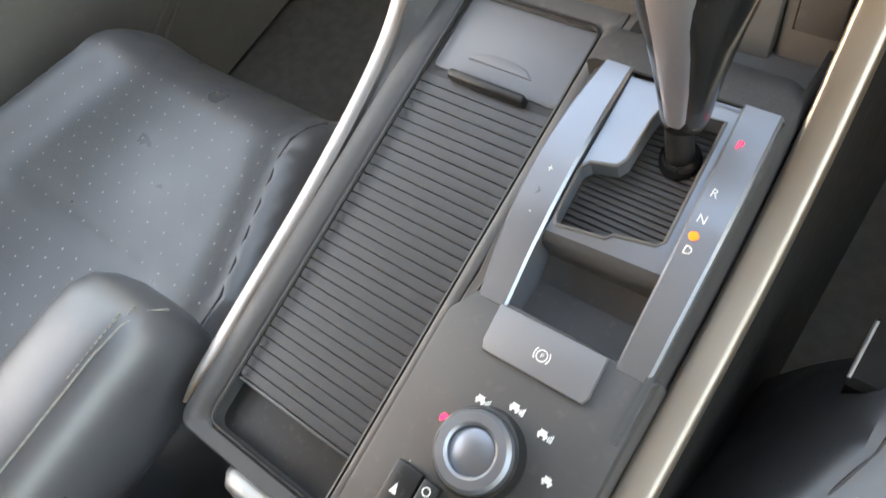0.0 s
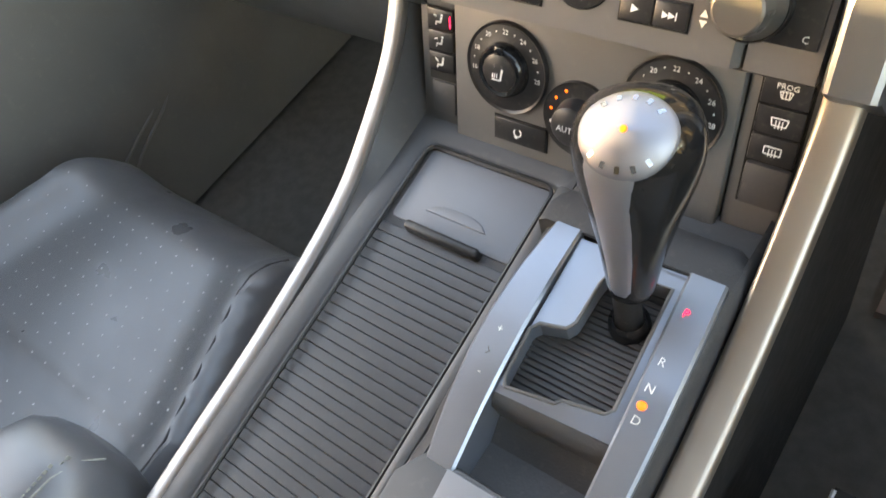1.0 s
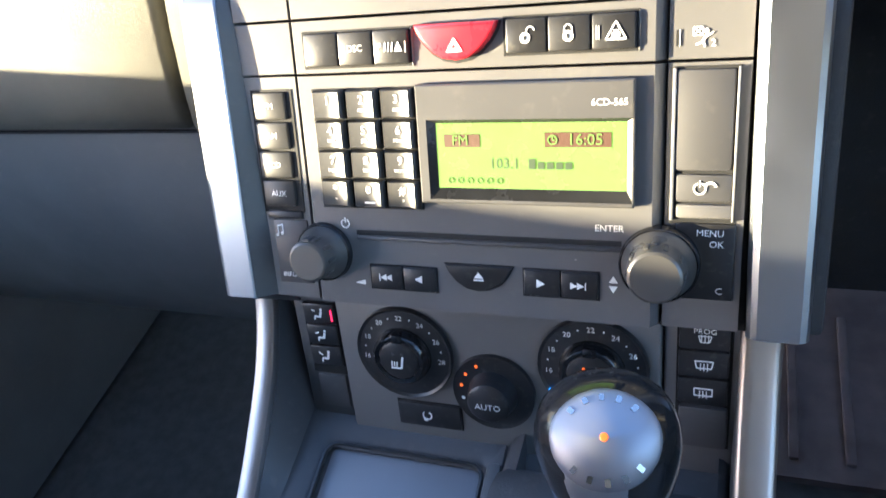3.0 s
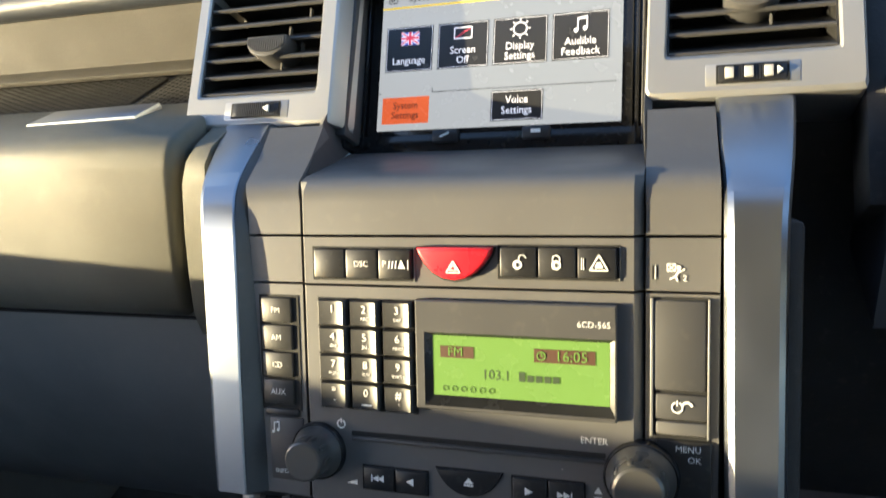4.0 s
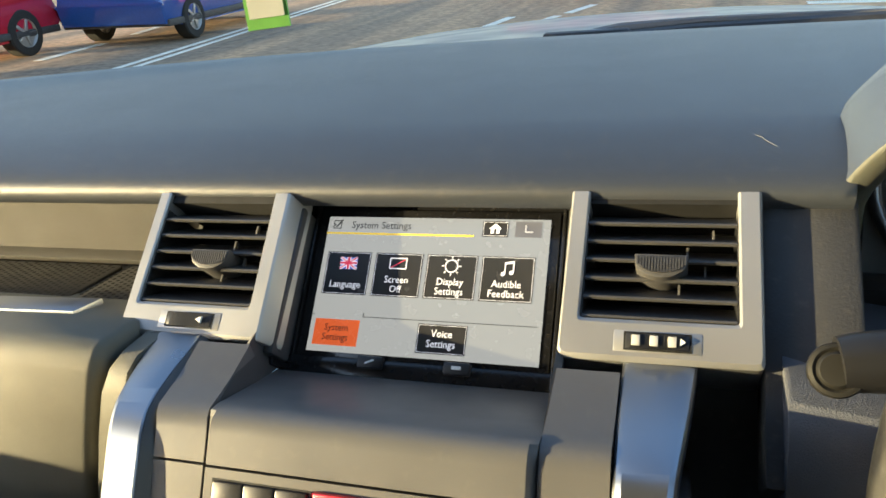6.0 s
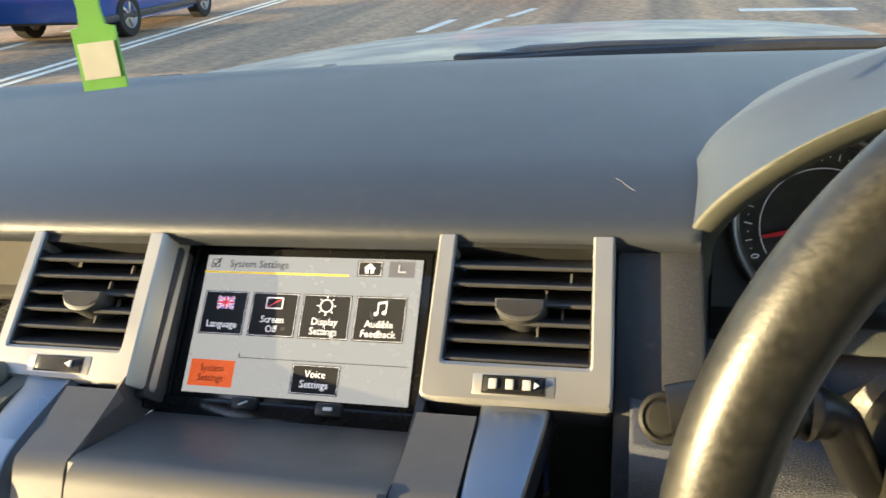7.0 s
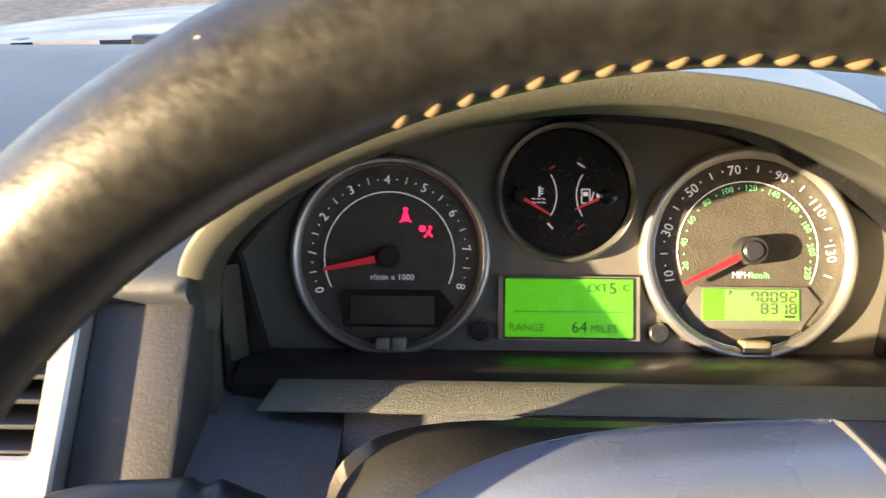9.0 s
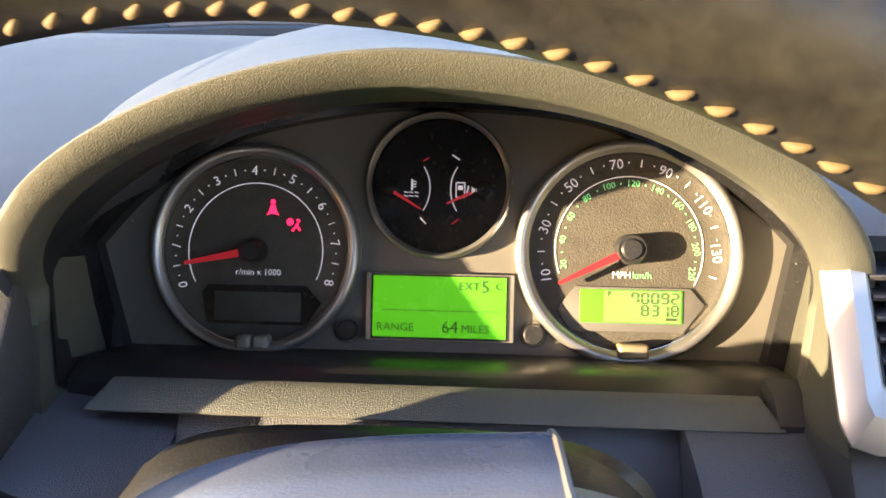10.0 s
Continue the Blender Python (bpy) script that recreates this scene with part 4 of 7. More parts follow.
def padlock(c, parent, opened):
    s = [arc((c[0], c[1] - 0.001), 0.0023, 0, 345, 20)]
    o = 0.0024 if opened else 0.0
    s += poly(arc((c[0] + o, c[1] + 0.0020), 0.0017, 0, 180, 10), 0.0005, False) + [stroke((c[0] + o - 0.0017, c[1] + 0.0005), (c[0] + o - 0.0017, c[1] + 0.0021), 0.0005)] + ([] if opened else [stroke((c[0] + 0.0017, c[1] + 0.0005), (c[0] + 0.0017, c[1] + 0.0021), 0.0005)])
    bars(s, PRINT, parent, at=pose(0, 0, TOPW))
    bars([(c[0] - 0.0005, c[0] + 0.0005, c[1] - 0.0021, c[1])], BLACK, parent, "keyhole", at=pose(0, 0, TOPW + 0.0004))


padlock((0.0320, 0.1160), rk[0], True)
padlock((0.0508, 0.1160), rk[1], False)
c = (0.0708, 0.1158)
bars(poly([(c[0] - 0.0042, c[1] - 0.0030), (c[0] + 0.0042, c[1] - 0.0030), (c[0], c[1] + 0.0042)], 0.0007) + [(c[0] - 0.0018, c[0] + 0.0018, c[1] - 0.0020, c[1] - 0.0004), (c[0] - 0.0011, c[0] + 0.0011, c[1] - 0.0004, c[1] + 0.0008)], PRINT, rk[2], at=pose(0, 0, TOPW))
bars([(0.0626, 0.0630, 0.1130, 0.1185), (0.0636, 0.0639, 0.1130, 0.1185)], PRINT, rk[2], "lamp", at=pose(0, 0, TOPW))
hz = thing("hazard_switch", RAD, "half-round red hazard warning switch with white triangle", "switch")
hp = [(-0.0197, 0.1232), (-0.0185, 0.1195), (-0.0155, 0.1150), (-0.0110, 0.1105), (-0.0060, 0.1078), (0.0, 0.1068), (0.0060, 0.1078), (0.0110, 0.1105), (0.0155, 0.1150), (0.0185, 0.1195), (0.0197, 0.1232)]
part("well", prism(bm_(), [(x * 1.07, 0.1232 + (y - 0.1232) * 1.09) for x, y in hp], -0.003, 0.0004), VOID, hz)
hk = part("button", prism(bm_(), hp[::1], -0.003, 0.0048, 0.0018, 3), RED, hz, "glossy red cap")
bars(poly([(-0.0036, 0.1108), (0.0036, 0.1108), (0.0, 0.1165)], 0.0006) + poly([(-0.0019, 0.1120), (0.0019, 0.1120), (0.0, 0.1148)], 0.0005), PRINT, hk, at=pose(0, 0, 0.0049))
ab = thing("airbag_lamp", RAD, "printed passenger airbag warning symbol on grey plastic", "warning lamp")
bars([(0.0945, 0.0953, 0.1085, 0.1150)], VOID, ab, at=pose(0, 0, -0.0029))
bars([(0.0957, 0.0961, 0.1085, 0.1150)], PRINT, ab, at=pose(0, 0, -0.0029))
bars(poly([(0.1012, 0.1125), (0.1048, 0.1125), (0.1048, 0.1158), (0.1012, 0.1158)], 0.0005) + [stroke((0.1012, 0.1125), (0.1048, 0.1158), 0.0005), stroke((0.1012, 0.1158), (0.1048, 0.1125), 0.0005), arc((0.1062, 0.1142), 0.0010, 0, 330, 10), stroke((0.1068, 0.1135), (0.1046, 0.1098), 0.0011), stroke((0.1046, 0.1098), (0.1022, 0.1088), 0.0008), stroke((0.1050, 0.1102), (0.1058, 0.1078), 0.0008), stroke((0.1066, 0.1120), (0.1090, 0.1136), 0.0006)], PRINT, ab, at=pose(0, 0, -0.0029))
lettering("2", 0.0042, 0.1090, 0.1092, -0.0027, PRINT, ab)

# ---------------------------------------------------------------- radio
radio = thing("car_radio", RAD, "black car radio with number keys, green display and two round knobs", "radio")
part("key_well", box(bm_(), -0.0775, -0.0215, 0.0360, 0.0957, -0.003, 0.0004), VOID, radio)
keys = [("1", ""), ("2", "ABC"), ("3", "DEF"), ("4", "GHI"), ("5", "JKL"), ("6", "MNO"), ("7", "PQRS"), ("8", "TUV"), ("9", "WXYZ"), ("*", "<"), ("0", "_"), ("#", ">")]
KM = None
for i, (a, b) in enumerate(keys):
    r, q = divmod(i, 3)
    u0 = -0.0770 + q * 0.01840
    v1 = 0.0950 - r * 0.01475
    bm = bm_()
    if KM is None:
        w, h = 0.0176, 0.0139
        prof = [(0, 0.0016), (0.0012, 0.0032), (w * 0.42, 0.0028), (w * 0.70, 0.0030), (w - 0.0018, 0.0046), (w - 0.0006, 0.0040), (w, 0.0012)]
        loft(bm, [[(x, y, -0.002 if z is None else max(-0.002, z - d)) for x, z in [(0, None)] + prof + [(w, None)]] for y, d in ((0, 0.0016), (0.0009, 0.0), (h - 0.0009, 0.0), (h, 0.0016))])
        kob = part("key", bm, KEYG, radio, at=pose(u0, v1 - 0.0139, 0), angle=30)
        KM = kob.data
    else:
        bm.free()
        kob = new("key", KM)
        kob.parent = radio
        kob.matrix_basis = pose(u0, v1 - 0.0139, 0)
    lettering(a, 0.0058 if a.isdigit() else 0.0064, 0.0088, 0.0090, 0.0034, PRINT, kob)
    if b == "_":
        bars([(0.0062, 0.0122, 0.0024, 0.0031)], PRINT, kob, at=pose(0, 0, 0.0030))
    elif b:
        lettering(b, 0.0025, 0.0092, 0.0042, 0.0034, PRINT, kob)
LU0, LU1, LV0, LV1 = -0.0125, 0.0757, 0.0478, 0.0785
bm = bm_()
o = [(LU0 - 0.004, LV0 - 0.0052), (LU1 + 0.0032, LV0 - 0.0052), (LU1 + 0.0032, LV1 + 0.0018), (LU0 - 0.004, LV1 + 0.0018)]
i_ = [(LU0, LV0), (LU1, LV0), (LU1, LV1), (LU0, LV1)]
out_ = [(-0.0213, 0.0405), (0.0790, 0.0405), (0.0790, 0.0965), (-0.0213, 0.0965)]
rings = [[(*p, -0.003), (*p, 0.0030), (p[0] + (0.0008 if p[0] < 0 else -0.0008), p[1] + (0.0008 if p[1] < 0.06 else -0.0008), 0.0037), (*q, 0.0037), (*q, -0.003)] for p, q in zip(out_, o)]
part("display_panel", loft(bm_(), rings, loop=True), GREYD, radio, "black display surround")
vo = [bm.verts.new((*p, 0.0036)) for p in o]
vi = [bm.verts.new((*p, 0.0014)) for p in i_]
for k in range(4):
    bm.faces.new((vo[k], vo[(k + 1) % 4], vi[(k + 1) % 4], vi[k]))
part("display_bevel", bm, material("smoked bevel", (0.022, 0.022, 0.022), 0.25), radio)
lcd = part("display", box(bm_(), LU0, LU1, LV0, LV1, 0.0012, 0.0016), LCD, radio, "green backlit liquid crystal display")
DW = 0.0017
bars([(LU0 + 0.004, LU0 + 0.0215, LV1 - 0.0112, LV1 - 0.0052)], LCDRED, lcd, "bar", at=pose(0, 0, DW - 0.0001))
bars([(LU0 + 0.0520, LU0 + 0.0815, LV1 - 0.0112, LV1 - 0.0045)], LCDRED, lcd, "bar", at=pose(0, 0, DW - 0.0001))
lettering("FM", 0.0066, LU0 + 0.0078, LV1 - 0.0082, DW + 0.0004, LCD, lcd, align="LEFT")
lettering("16:05", 0.0072, LU0 + 0.0702, LV1 - 0.0079, DW + 0.0004, LCD, lcd)
bars(poly(arc((LU0 + 0.0556, LV1 - 0.0079), 0.0020, 0, 340, 14), 0.0006) + [stroke((LU0 + 0.0556, LV1 - 0.0079), (LU0 + 0.0556, LV1 - 0.0063), 0.0005), stroke((LU0 + 0.0556, LV1 - 0.0079), (LU0 + 0.0568, LV1 - 0.0079), 0.0005)], LCD, lcd, at=pose(0, 0, DW + 0.0002))
lettering("103.1", 0.0070, LU0 + 0.0330, LV1 - 0.0190, DW, LCDINK, lcd, squeeze=0.95)
bars([(LU0 + 0.0445 + 0.0042 * k, LU0 + 0.0475 + 0.0042 * k, LV1 - 0.0212, LV1 - (0.0165 if k == 0 else 0.0180)) for k in range(5)], LCDINK, lcd, "word_bar", at=pose(0, 0, DW))
for k in range(6):
    bars(poly(arc((LU0 + 0.0065 + 0.0048 * k, LV0 + 0.0038), 0.0013, 0, 330, 12), 0.0002), LCDINK, lcd, at=pose(0, 0, DW))
lettering("6CD-565", 0.0042, LU1 - 0.0072, 0.0870, 0.0039, PRINT, radio)
# source keys on the left, phone keys on the right
src = thing("source_keys", RAD, "column of black radio source keys beside the number keys", "radio keys")
part("well", box(bm_(), -0.1155, -0.0912, 0.0315, 0.0958, -0.010, -0.0027), VOID, src)
for k, s in enumerate(("FM", "AM", "CD", "AUX")):
    v1 = 0.0945 - k * 0.0152
    kb = keycap("key", -0.1140, -0.0950, v1 - 0.0140, v1, KEYG, src, top=-0.0010, low=-0.009)
    lettering(s, 0.0044, -0.1045, v1 - 0.0070, -0.0008, PRINT, kb)
keycap("key", -0.1135, -0.0925, 0.0280, 0.0325, BLACK, src, top=-0.0014, low=-0.009)
ph = thing("phone_keys", RAD, "black blanking panel with phone key below it", "phone keys")
part("well", box(bm_(), 0.0938, 0.1204, 0.0330, 0.1003, -0.010, -0.0027), VOID, ph)
for x0, x1 in ((0.0938, 0.0952), (0.1192, 0.1202)):
    part("edge_bar", box(bm_(), x0, x1, 0.0345, 0.0998, -0.008, -0.0010, 0.0004), SILVER, ph, "bright edge bar")
keycap("blank_panel", 0.0952, 0.1185, 0.0565, 0.0992, GREYD, ph, top=-0.0014, low=-0.009, b=0.0014)
pk = keycap("key", 0.0958, 0.1192, 0.0428, 0.0552, GREYD, ph, top=-0.0014, low=-0.009, b=0.0014)
keycap("key", 0.0962, 0.1195, 0.0355, 0.0420, GREY, ph, top=-0.0012, low=-0.009, b=0.0014)
c = (0.1072, 0.0490)
bars(poly(arc((c[0] - 0.0012, c[1]), 0.0024, 110, 430, 16), 0.0007, False) + [stroke((c[0] - 0.0012, c[1] + 0.0008), (c[0] - 0.0012, c[1] + 0.0034), 0.0007)] + poly(arc((c[0] + 0.0032, c[1] + 0.0005), 0.0022, 10, 170, 10), 0.0011, False), PRINT, pk, at=pose(0, 0, -0.0012))
# lower part: slot, transport keys, knobs
part("disc_slot", box(bm_(), -0.0600, 0.0735, 0.0218, 0.0243, -0.003, 0.0004), VOID, radio)
part("slot_lip", box(bm_(), -0.0600, 0.0735, 0.0190, 0.0216, -0.002, 0.0012, 0.0008), GREYD, radio)


def transport(u0, u1, v0, v1):
    part("well", box(bm_(), u0 - 0.0007, u1 + 0.0007, v0 - 0.0007, v1 + 0.0007, -0.003, 0.0004), VOID, radio)
    m = (u0 + u1) / 2
    return [keycap("key", u0, m - 0.0003, v0, v1, BLACK, radio, top=0.0018), keycap("key", m + 0.0003, u1, v0, v1, BLACK, radio, top=0.0018)]


def tri(c, s, d):
    return [(c[0] - d * s, c[1] + s), (c[0] - d * s, c[1] - s), (c[0] + d * s, c[1])]


ta = transport(-0.0535, -0.0175, -0.0065, 0.0058)
bars([tri((-0.0432, 0.0), 0.0017, -1), tri((-0.0462, 0.0), 0.0017, -1), (-0.0485, -0.0480, -0.0018, 0.0018)], PRINT, ta[0], at=pose(0, 0, 0.0019))
bars([tri((-0.0268, 0.0), 0.0020, -1)], PRINT, ta[1], at=pose(0, 0, 0.0019))
tb = transport(0.0278, 0.0632, -0.0045, 0.0085)
bars([tri((0.0362, 0.0020), 0.0020, 1)], PRINT, tb[0], at=pose(0, 0, 0.0019))
bars([tri((0.0520, 0.0020), 0.0017, 1), tri((0.0552, 0.0020), 0.0017, 1), (0.0572, 0.0577, 0.0002, 0.0038)], PRINT, tb[1], at=pose(0, 0, 0.0019))
ep = [(-0.0120, 0.0090), (-0.0095, 0.0040), (-0.0060, 0.0), (-0.001, -0.0030), (0.0050, -0.0040), (0.0110, -0.0030), (0.0160, 0.0), (0.0195, 0.0040), (0.0222, 0.0090)]
part("well", prism(bm_(), [(0.0051 + (x - 0.0051) * 1.06, 0.009 + (y - 0.009) * 1.09 + 0.0005) for x, y in ep], -0.003, 0.0004), VOID, radio)
ek = part("eject_key", prism(bm_(), ep, -0.003, 0.0020, 0.0009), BLACK, radio)
bars([[(0.0028, 0.0028), (0.0078, 0.0028), (0.0053, 0.0058)], (0.0028, 0.0078, 0.0015, 0.0022)], PRINT, ek, at=pose(0, 0, 0.0021))


def radio_knob(u, v, r, label):
    t = part("knob", lathe(bm_(), [(0, 0.0200), (r * 0.62, 0.0200), (r * 0.69, 0.0194), (r * 0.72, 0.0178), (r * 0.76, 0.0110), (r * 0.80, 0.0085), (r * 0.92, 0.0050), (r * 0.98, 0.0030), (r * 0.98, -0.002)], (u, v, 0), 48), KNOBG, radio, label, angle=24)
    for k in range(10):
        a = 36 * k
        part("grip_rib", box(bm_(), r * 0.715, r * 0.775, -0.0012, 0.0012, 0.0095, 0.0172, 0.0006), KNOBG, t, at=pose(u, v, 0, 0, 0, a))
    part("knob_ring", lathe(bm_(), [(r * 0.93, -0.003), (r * 0.95, 0.0032), (r * 1.0, 0.0038), (r * 1.04, 0.003), (r * 1.06, -0.003)], (u, v, 0), 48), GLOSS, t)
    bm = bm_()
    box(bm, -0.0016, 0.0016, 0.0105, 0.0118, 0.013, 0.0195)
    part("knob_mark", bm, GREYD, t, at=pose(u, v, -0.001))
    return t


radio_knob(-0.0795, 0.0118, 0.0150, "round dark volume knob")
radio_knob(0.0900, 0.0145, 0.0168, "round dark select knob")
FW = 0.0003
lettering("ENTER", 0.0044, 0.0680, 0.0300, FW, PRINT, radio)
c = (-0.0660, 0.0275)
bars(poly(arc(c, 0.0022, 115, 425, 16), 0.0006, False) + [stroke((c[0], c[1] + 0.0005), (c[0], c[1] + 0.0032), 0.0006)], PRINT, radio, at=pose(0, 0, FW))
bars([[(-0.0635, -0.0045), (-0.0575, -0.0052), (-0.0575, -0.0026)]], PRINT, radio, at=pose(0, 0, FW))
bars([[(0.0680, 0.0042), (0.0720, 0.0042), (0.0700, 0.0076)], [(0.0680, 0.0026), (0.0720, 0.0026), (0.0700, -0.0008)]], PRINT, radio, at=pose(0, 0, FW))
part("menu_panel", box(bm_(), 0.0965, 0.1215, -0.0020, 0.0335, -0.009, -0.0018, 0.001), BLACK, ph, "black key panel round the select knob")
lettering("MENU", 0.0042, 0.1110, 0.0290, -0.0016, PRINT, ph)
lettering("OK", 0.0042, 0.1138, 0.0240, -0.0016, PRINT, ph)
lettering("C", 0.0045, 0.1155, 0.0025, -0.0016, PRINT, ph)
part("info_panel", box(bm_(), -0.1115, -0.0905, -0.0085, 0.0275, -0.010, -0.0022, 0.001), GREYD, src)
lettering("INFO", 0.0036, -0.1045, -0.0035, -0.0020, PRINT, src)
bars([stroke((-0.1085, 0.0190), (-0.1085, 0.0240), 0.0006), stroke((-0.1055, 0.0200), (-0.1055, 0.0248), 0.0006), stroke((-0.1088, 0.0240), (-0.1052, 0.0248), 0.0008), arc((-0.1092, 0.0190), 0.0009, 0, 330, 8), arc((-0.1062, 0.0200), 0.0009, 0, 330, 8)], PRINT, src, at=pose(0, 0, -0.0020))

# ---------------------------------------------------------------- climate panel
clim = thing("climate_panel", CLI, "dark grey climate control panel with rotary dials", "climate controls")
# lighter copy of the stack's grey, offsetting too deep shade here by colour
part("panel", box(bm_(), -0.0885, 0.0905, -0.026, 0.0800, -0.02, 0.0, 0.002), material("satin climate plastic lifted for shade", (0.126, 0.123, 0.118), 0.42, var=0.05, vscale=9, bump=0.12, bscale=1500, dirt=0.05, specks=0.12), clim)
part("left_strip", box(bm_(), -0.1190, -0.0895, -0.026, 0.0800, -0.02, -0.0045, 0.002), GREYD, clim)
part("right_strip", box(bm_(), 0.0915, 0.1280, -0.026, 0.0810, -0.02, -0.0035, 0.002), GREY, clim)
part("under_panel", box(bm_(), -0.1250, 0.1340, 0.076, 0.0860, -0.06, -0.006), GREYD, clim)


def temp_dial(u, v, r, label, lit):
    t = part("dial", lathe(bm_(), [(r * 0.56, 0.0035), (r * 0.62, 0.0030), (r * 0.93, 0.0020), (r * 0.985, 0.0030), (r, 0.0018), (r, -0.004), (0, -0.004)], (u, v, 0), 56), BLACK, clim, label)
    lower = part("dial_collar", lathe(bm_(), [(r * 0.42, 0.0095), (r * 0.50, 0.0100), (r * 0.56, 0.0080), (r * 0.61, 0.0), (r * 0.42, 0.0)], (u, v, 0), 48), GLOSS, t)
    part("dial_grip", box(bm_(), u - 0.0035, u + 0.0035, v + r * 0.38, v + r * 0.57, 0.003, 0.0108, 0.0012), GLOSS, t)
    cap_ = part("dial_button", lathe(bm_(), [(0, 0.0102), (r * 0.34, 0.0104), (r * 0.40, 0.0096), (r * 0.415, 0.006)], (u, v, 0), 40), BLACK, t)
    for k, s in enumerate(("16", "18", "20", "22", "24", "26", "28")):
        a = radians(188 - k * 32.5)
        lettering(s, 0.0042, u + r * 0.79 * math.cos(a), v + r * 0.79 * math.sin(a), 0.0030, PRINT, t)
        if k < 6:
            a = radians(188 - (k + 0.5) * 32.5)
            bars([arc((u + r * 0.8 * math.cos(a), v + r * 0.8 * math.sin(a)), 0.0005, 0, 300, 6)], PRINT, t, "dot", at=pose(0, 0, 0.0028))
    for d in (-0.0027, 0.0027):
        part("lamp", lathe(bm_(), [(0, 0.0004), (0.0009, 0.0003), (0.001, 0)], (u + d, v + 0.0045, 0.0104), 10), AMBER if lit else GREYD, t)
    bars([stroke((u - 0.0040 + 0.0015 * k, v - 0.0032), (u - 0.0036 + 0.0015 * k, v - 0.0002), 0.0006) for k in range(3)] + [stroke((u - 0.0044, v - 0.0042), (u + 0.0012, v - 0.0042), 0.0009), stroke((u + 0.0016, v - 0.0042), (u + 0.0030, v + 0.0030), 0.0013)], PRINT, t, at=pose(0, 0, 0.0105))
    return t


temp_dial(-0.0480, 0.0408, 0.0288, "round black temperature dial", False)
d2 = temp_dial(0.0570, 0.0438, 0.0288, "round black temperature dial with lit seat heater lamps", True)
part("lamp", lathe(bm_(), [(0, 0.0004), (0.0011, 0.0003), (0.0012, 0)], (0.0352, 0.0285, 0.0028), 10), BLUELED, d2)
au = part("fan_dial", lathe(bm_(), [(0, 0.0140), (0.0102, 0.0140), (0.0118, 0.0128), (0.0140, 0.0030), (0.0215, 0.0022), (0.0232, 0.0028), (0.0236, -0.003)], (0.0028, 0.0215, 0), 48), BLACK, clim, "round black automatic fan dial with amber lamps")
lettering("AUTO", 0.0052, 0.0028, 0.0200, 0.0142, PRINT, au)
for a in (118, 145, 170):
    x, y = arc((0.0028, 0.0215), 0.0183, a, a + 1, 2)[0]
    part("lamp", lathe(bm_(), [(0, 0.0005), (0.0009, 0.0004), (0.0011, 0)], (x, y, 0.0024), 10), AMBER, au)
x, y = arc((0.0028, 0.0215), 0.0183, 196, 197, 2)[0]
part("lamp", lathe(bm_(), [(0, 0.0005), (0.0010, 0.0004), (0.0012, 0)], (x, y, 0.0024), 10), PRINT, au)
part("well", box(bm_(), -0.0572, -0.0176, -0.0085, 0.0086, -0.003, 0.0004), VOID, clim)
rc = keycap("recirculation_key", -0.0565, -0.0183, -0.0078, 0.0078, BLACK, clim, top=0.0022)
bars(poly(arc((-0.0385, 0.0004), 0.0026, 130, 420, 14), 0.0007, False) + [tri((-0.0400, -0.0026), 0.0012, -1)], PRINT, rc, at=pose(0, 0, 0.0023))
ad = thing("airflow_keys", CLI, "column of black airflow keys with white symbols", "climate keys")
part("well", box(bm_(), -0.1125, -0.0900, 0.0175, 0.0665, -0.010, -0.0042), VOID, ad)
for k in range(3):
    v1 = 0.0655 - k * 0.0142
    kb = keycap("key", -0.1115, -0.0912, v1 - 0.0132, v1, BLACK, ad, top=-0.0020, low=-0.009)
    c = (-0.1015, v1 - 0.0070)
    bars([arc((c[0] + 0.0022, c[1] + 0.0034), 0.0009, 0, 320, 8), stroke((c[0] + 0.0020, c[1] + 0.0022), (c[0] + 0.0010, c[1] - 0.0014), 0.0014), stroke((c[0] + 0.0012, c[1] - 0.0012), (c[0] - 0.0022, c[1] - 0.0010), 0.0011), stroke((c[0] - 0.0022, c[1] - 0.0008), (c[0] - 0.0028, c[1] - 0.0034), 0.0009), stroke((c[0] - 0.0042, c[1] + (0.0030, 0.0016, 0.0030)[k]), (c[0] - 0.0018, c[1] + (0.0024, 0.0022, 0.0010)[k]), 0.0007)], PRINT, kb, at=pose(0, 0, -0.0019))
    if k == 0:
        bars([(-0.0934, -0.0926, v1 - 0.0105, v1 - 0.0035)], REDLED, kb, "lamp", at=pose(0, 0, -0.0019))
keycap("blank_key", -0.1105, -0.0915, -0.006, 0.0165, GREYD, ad, top=-0.0030, low=-0.009)
dk = thing("demist_keys", CLI, "column of black demister keys with white symbols", "climate keys")
part("well", box(bm_(), 0.0975, 0.1235, 0.0005, 0.0745, -0.008, -0.0032), VOID, dk)
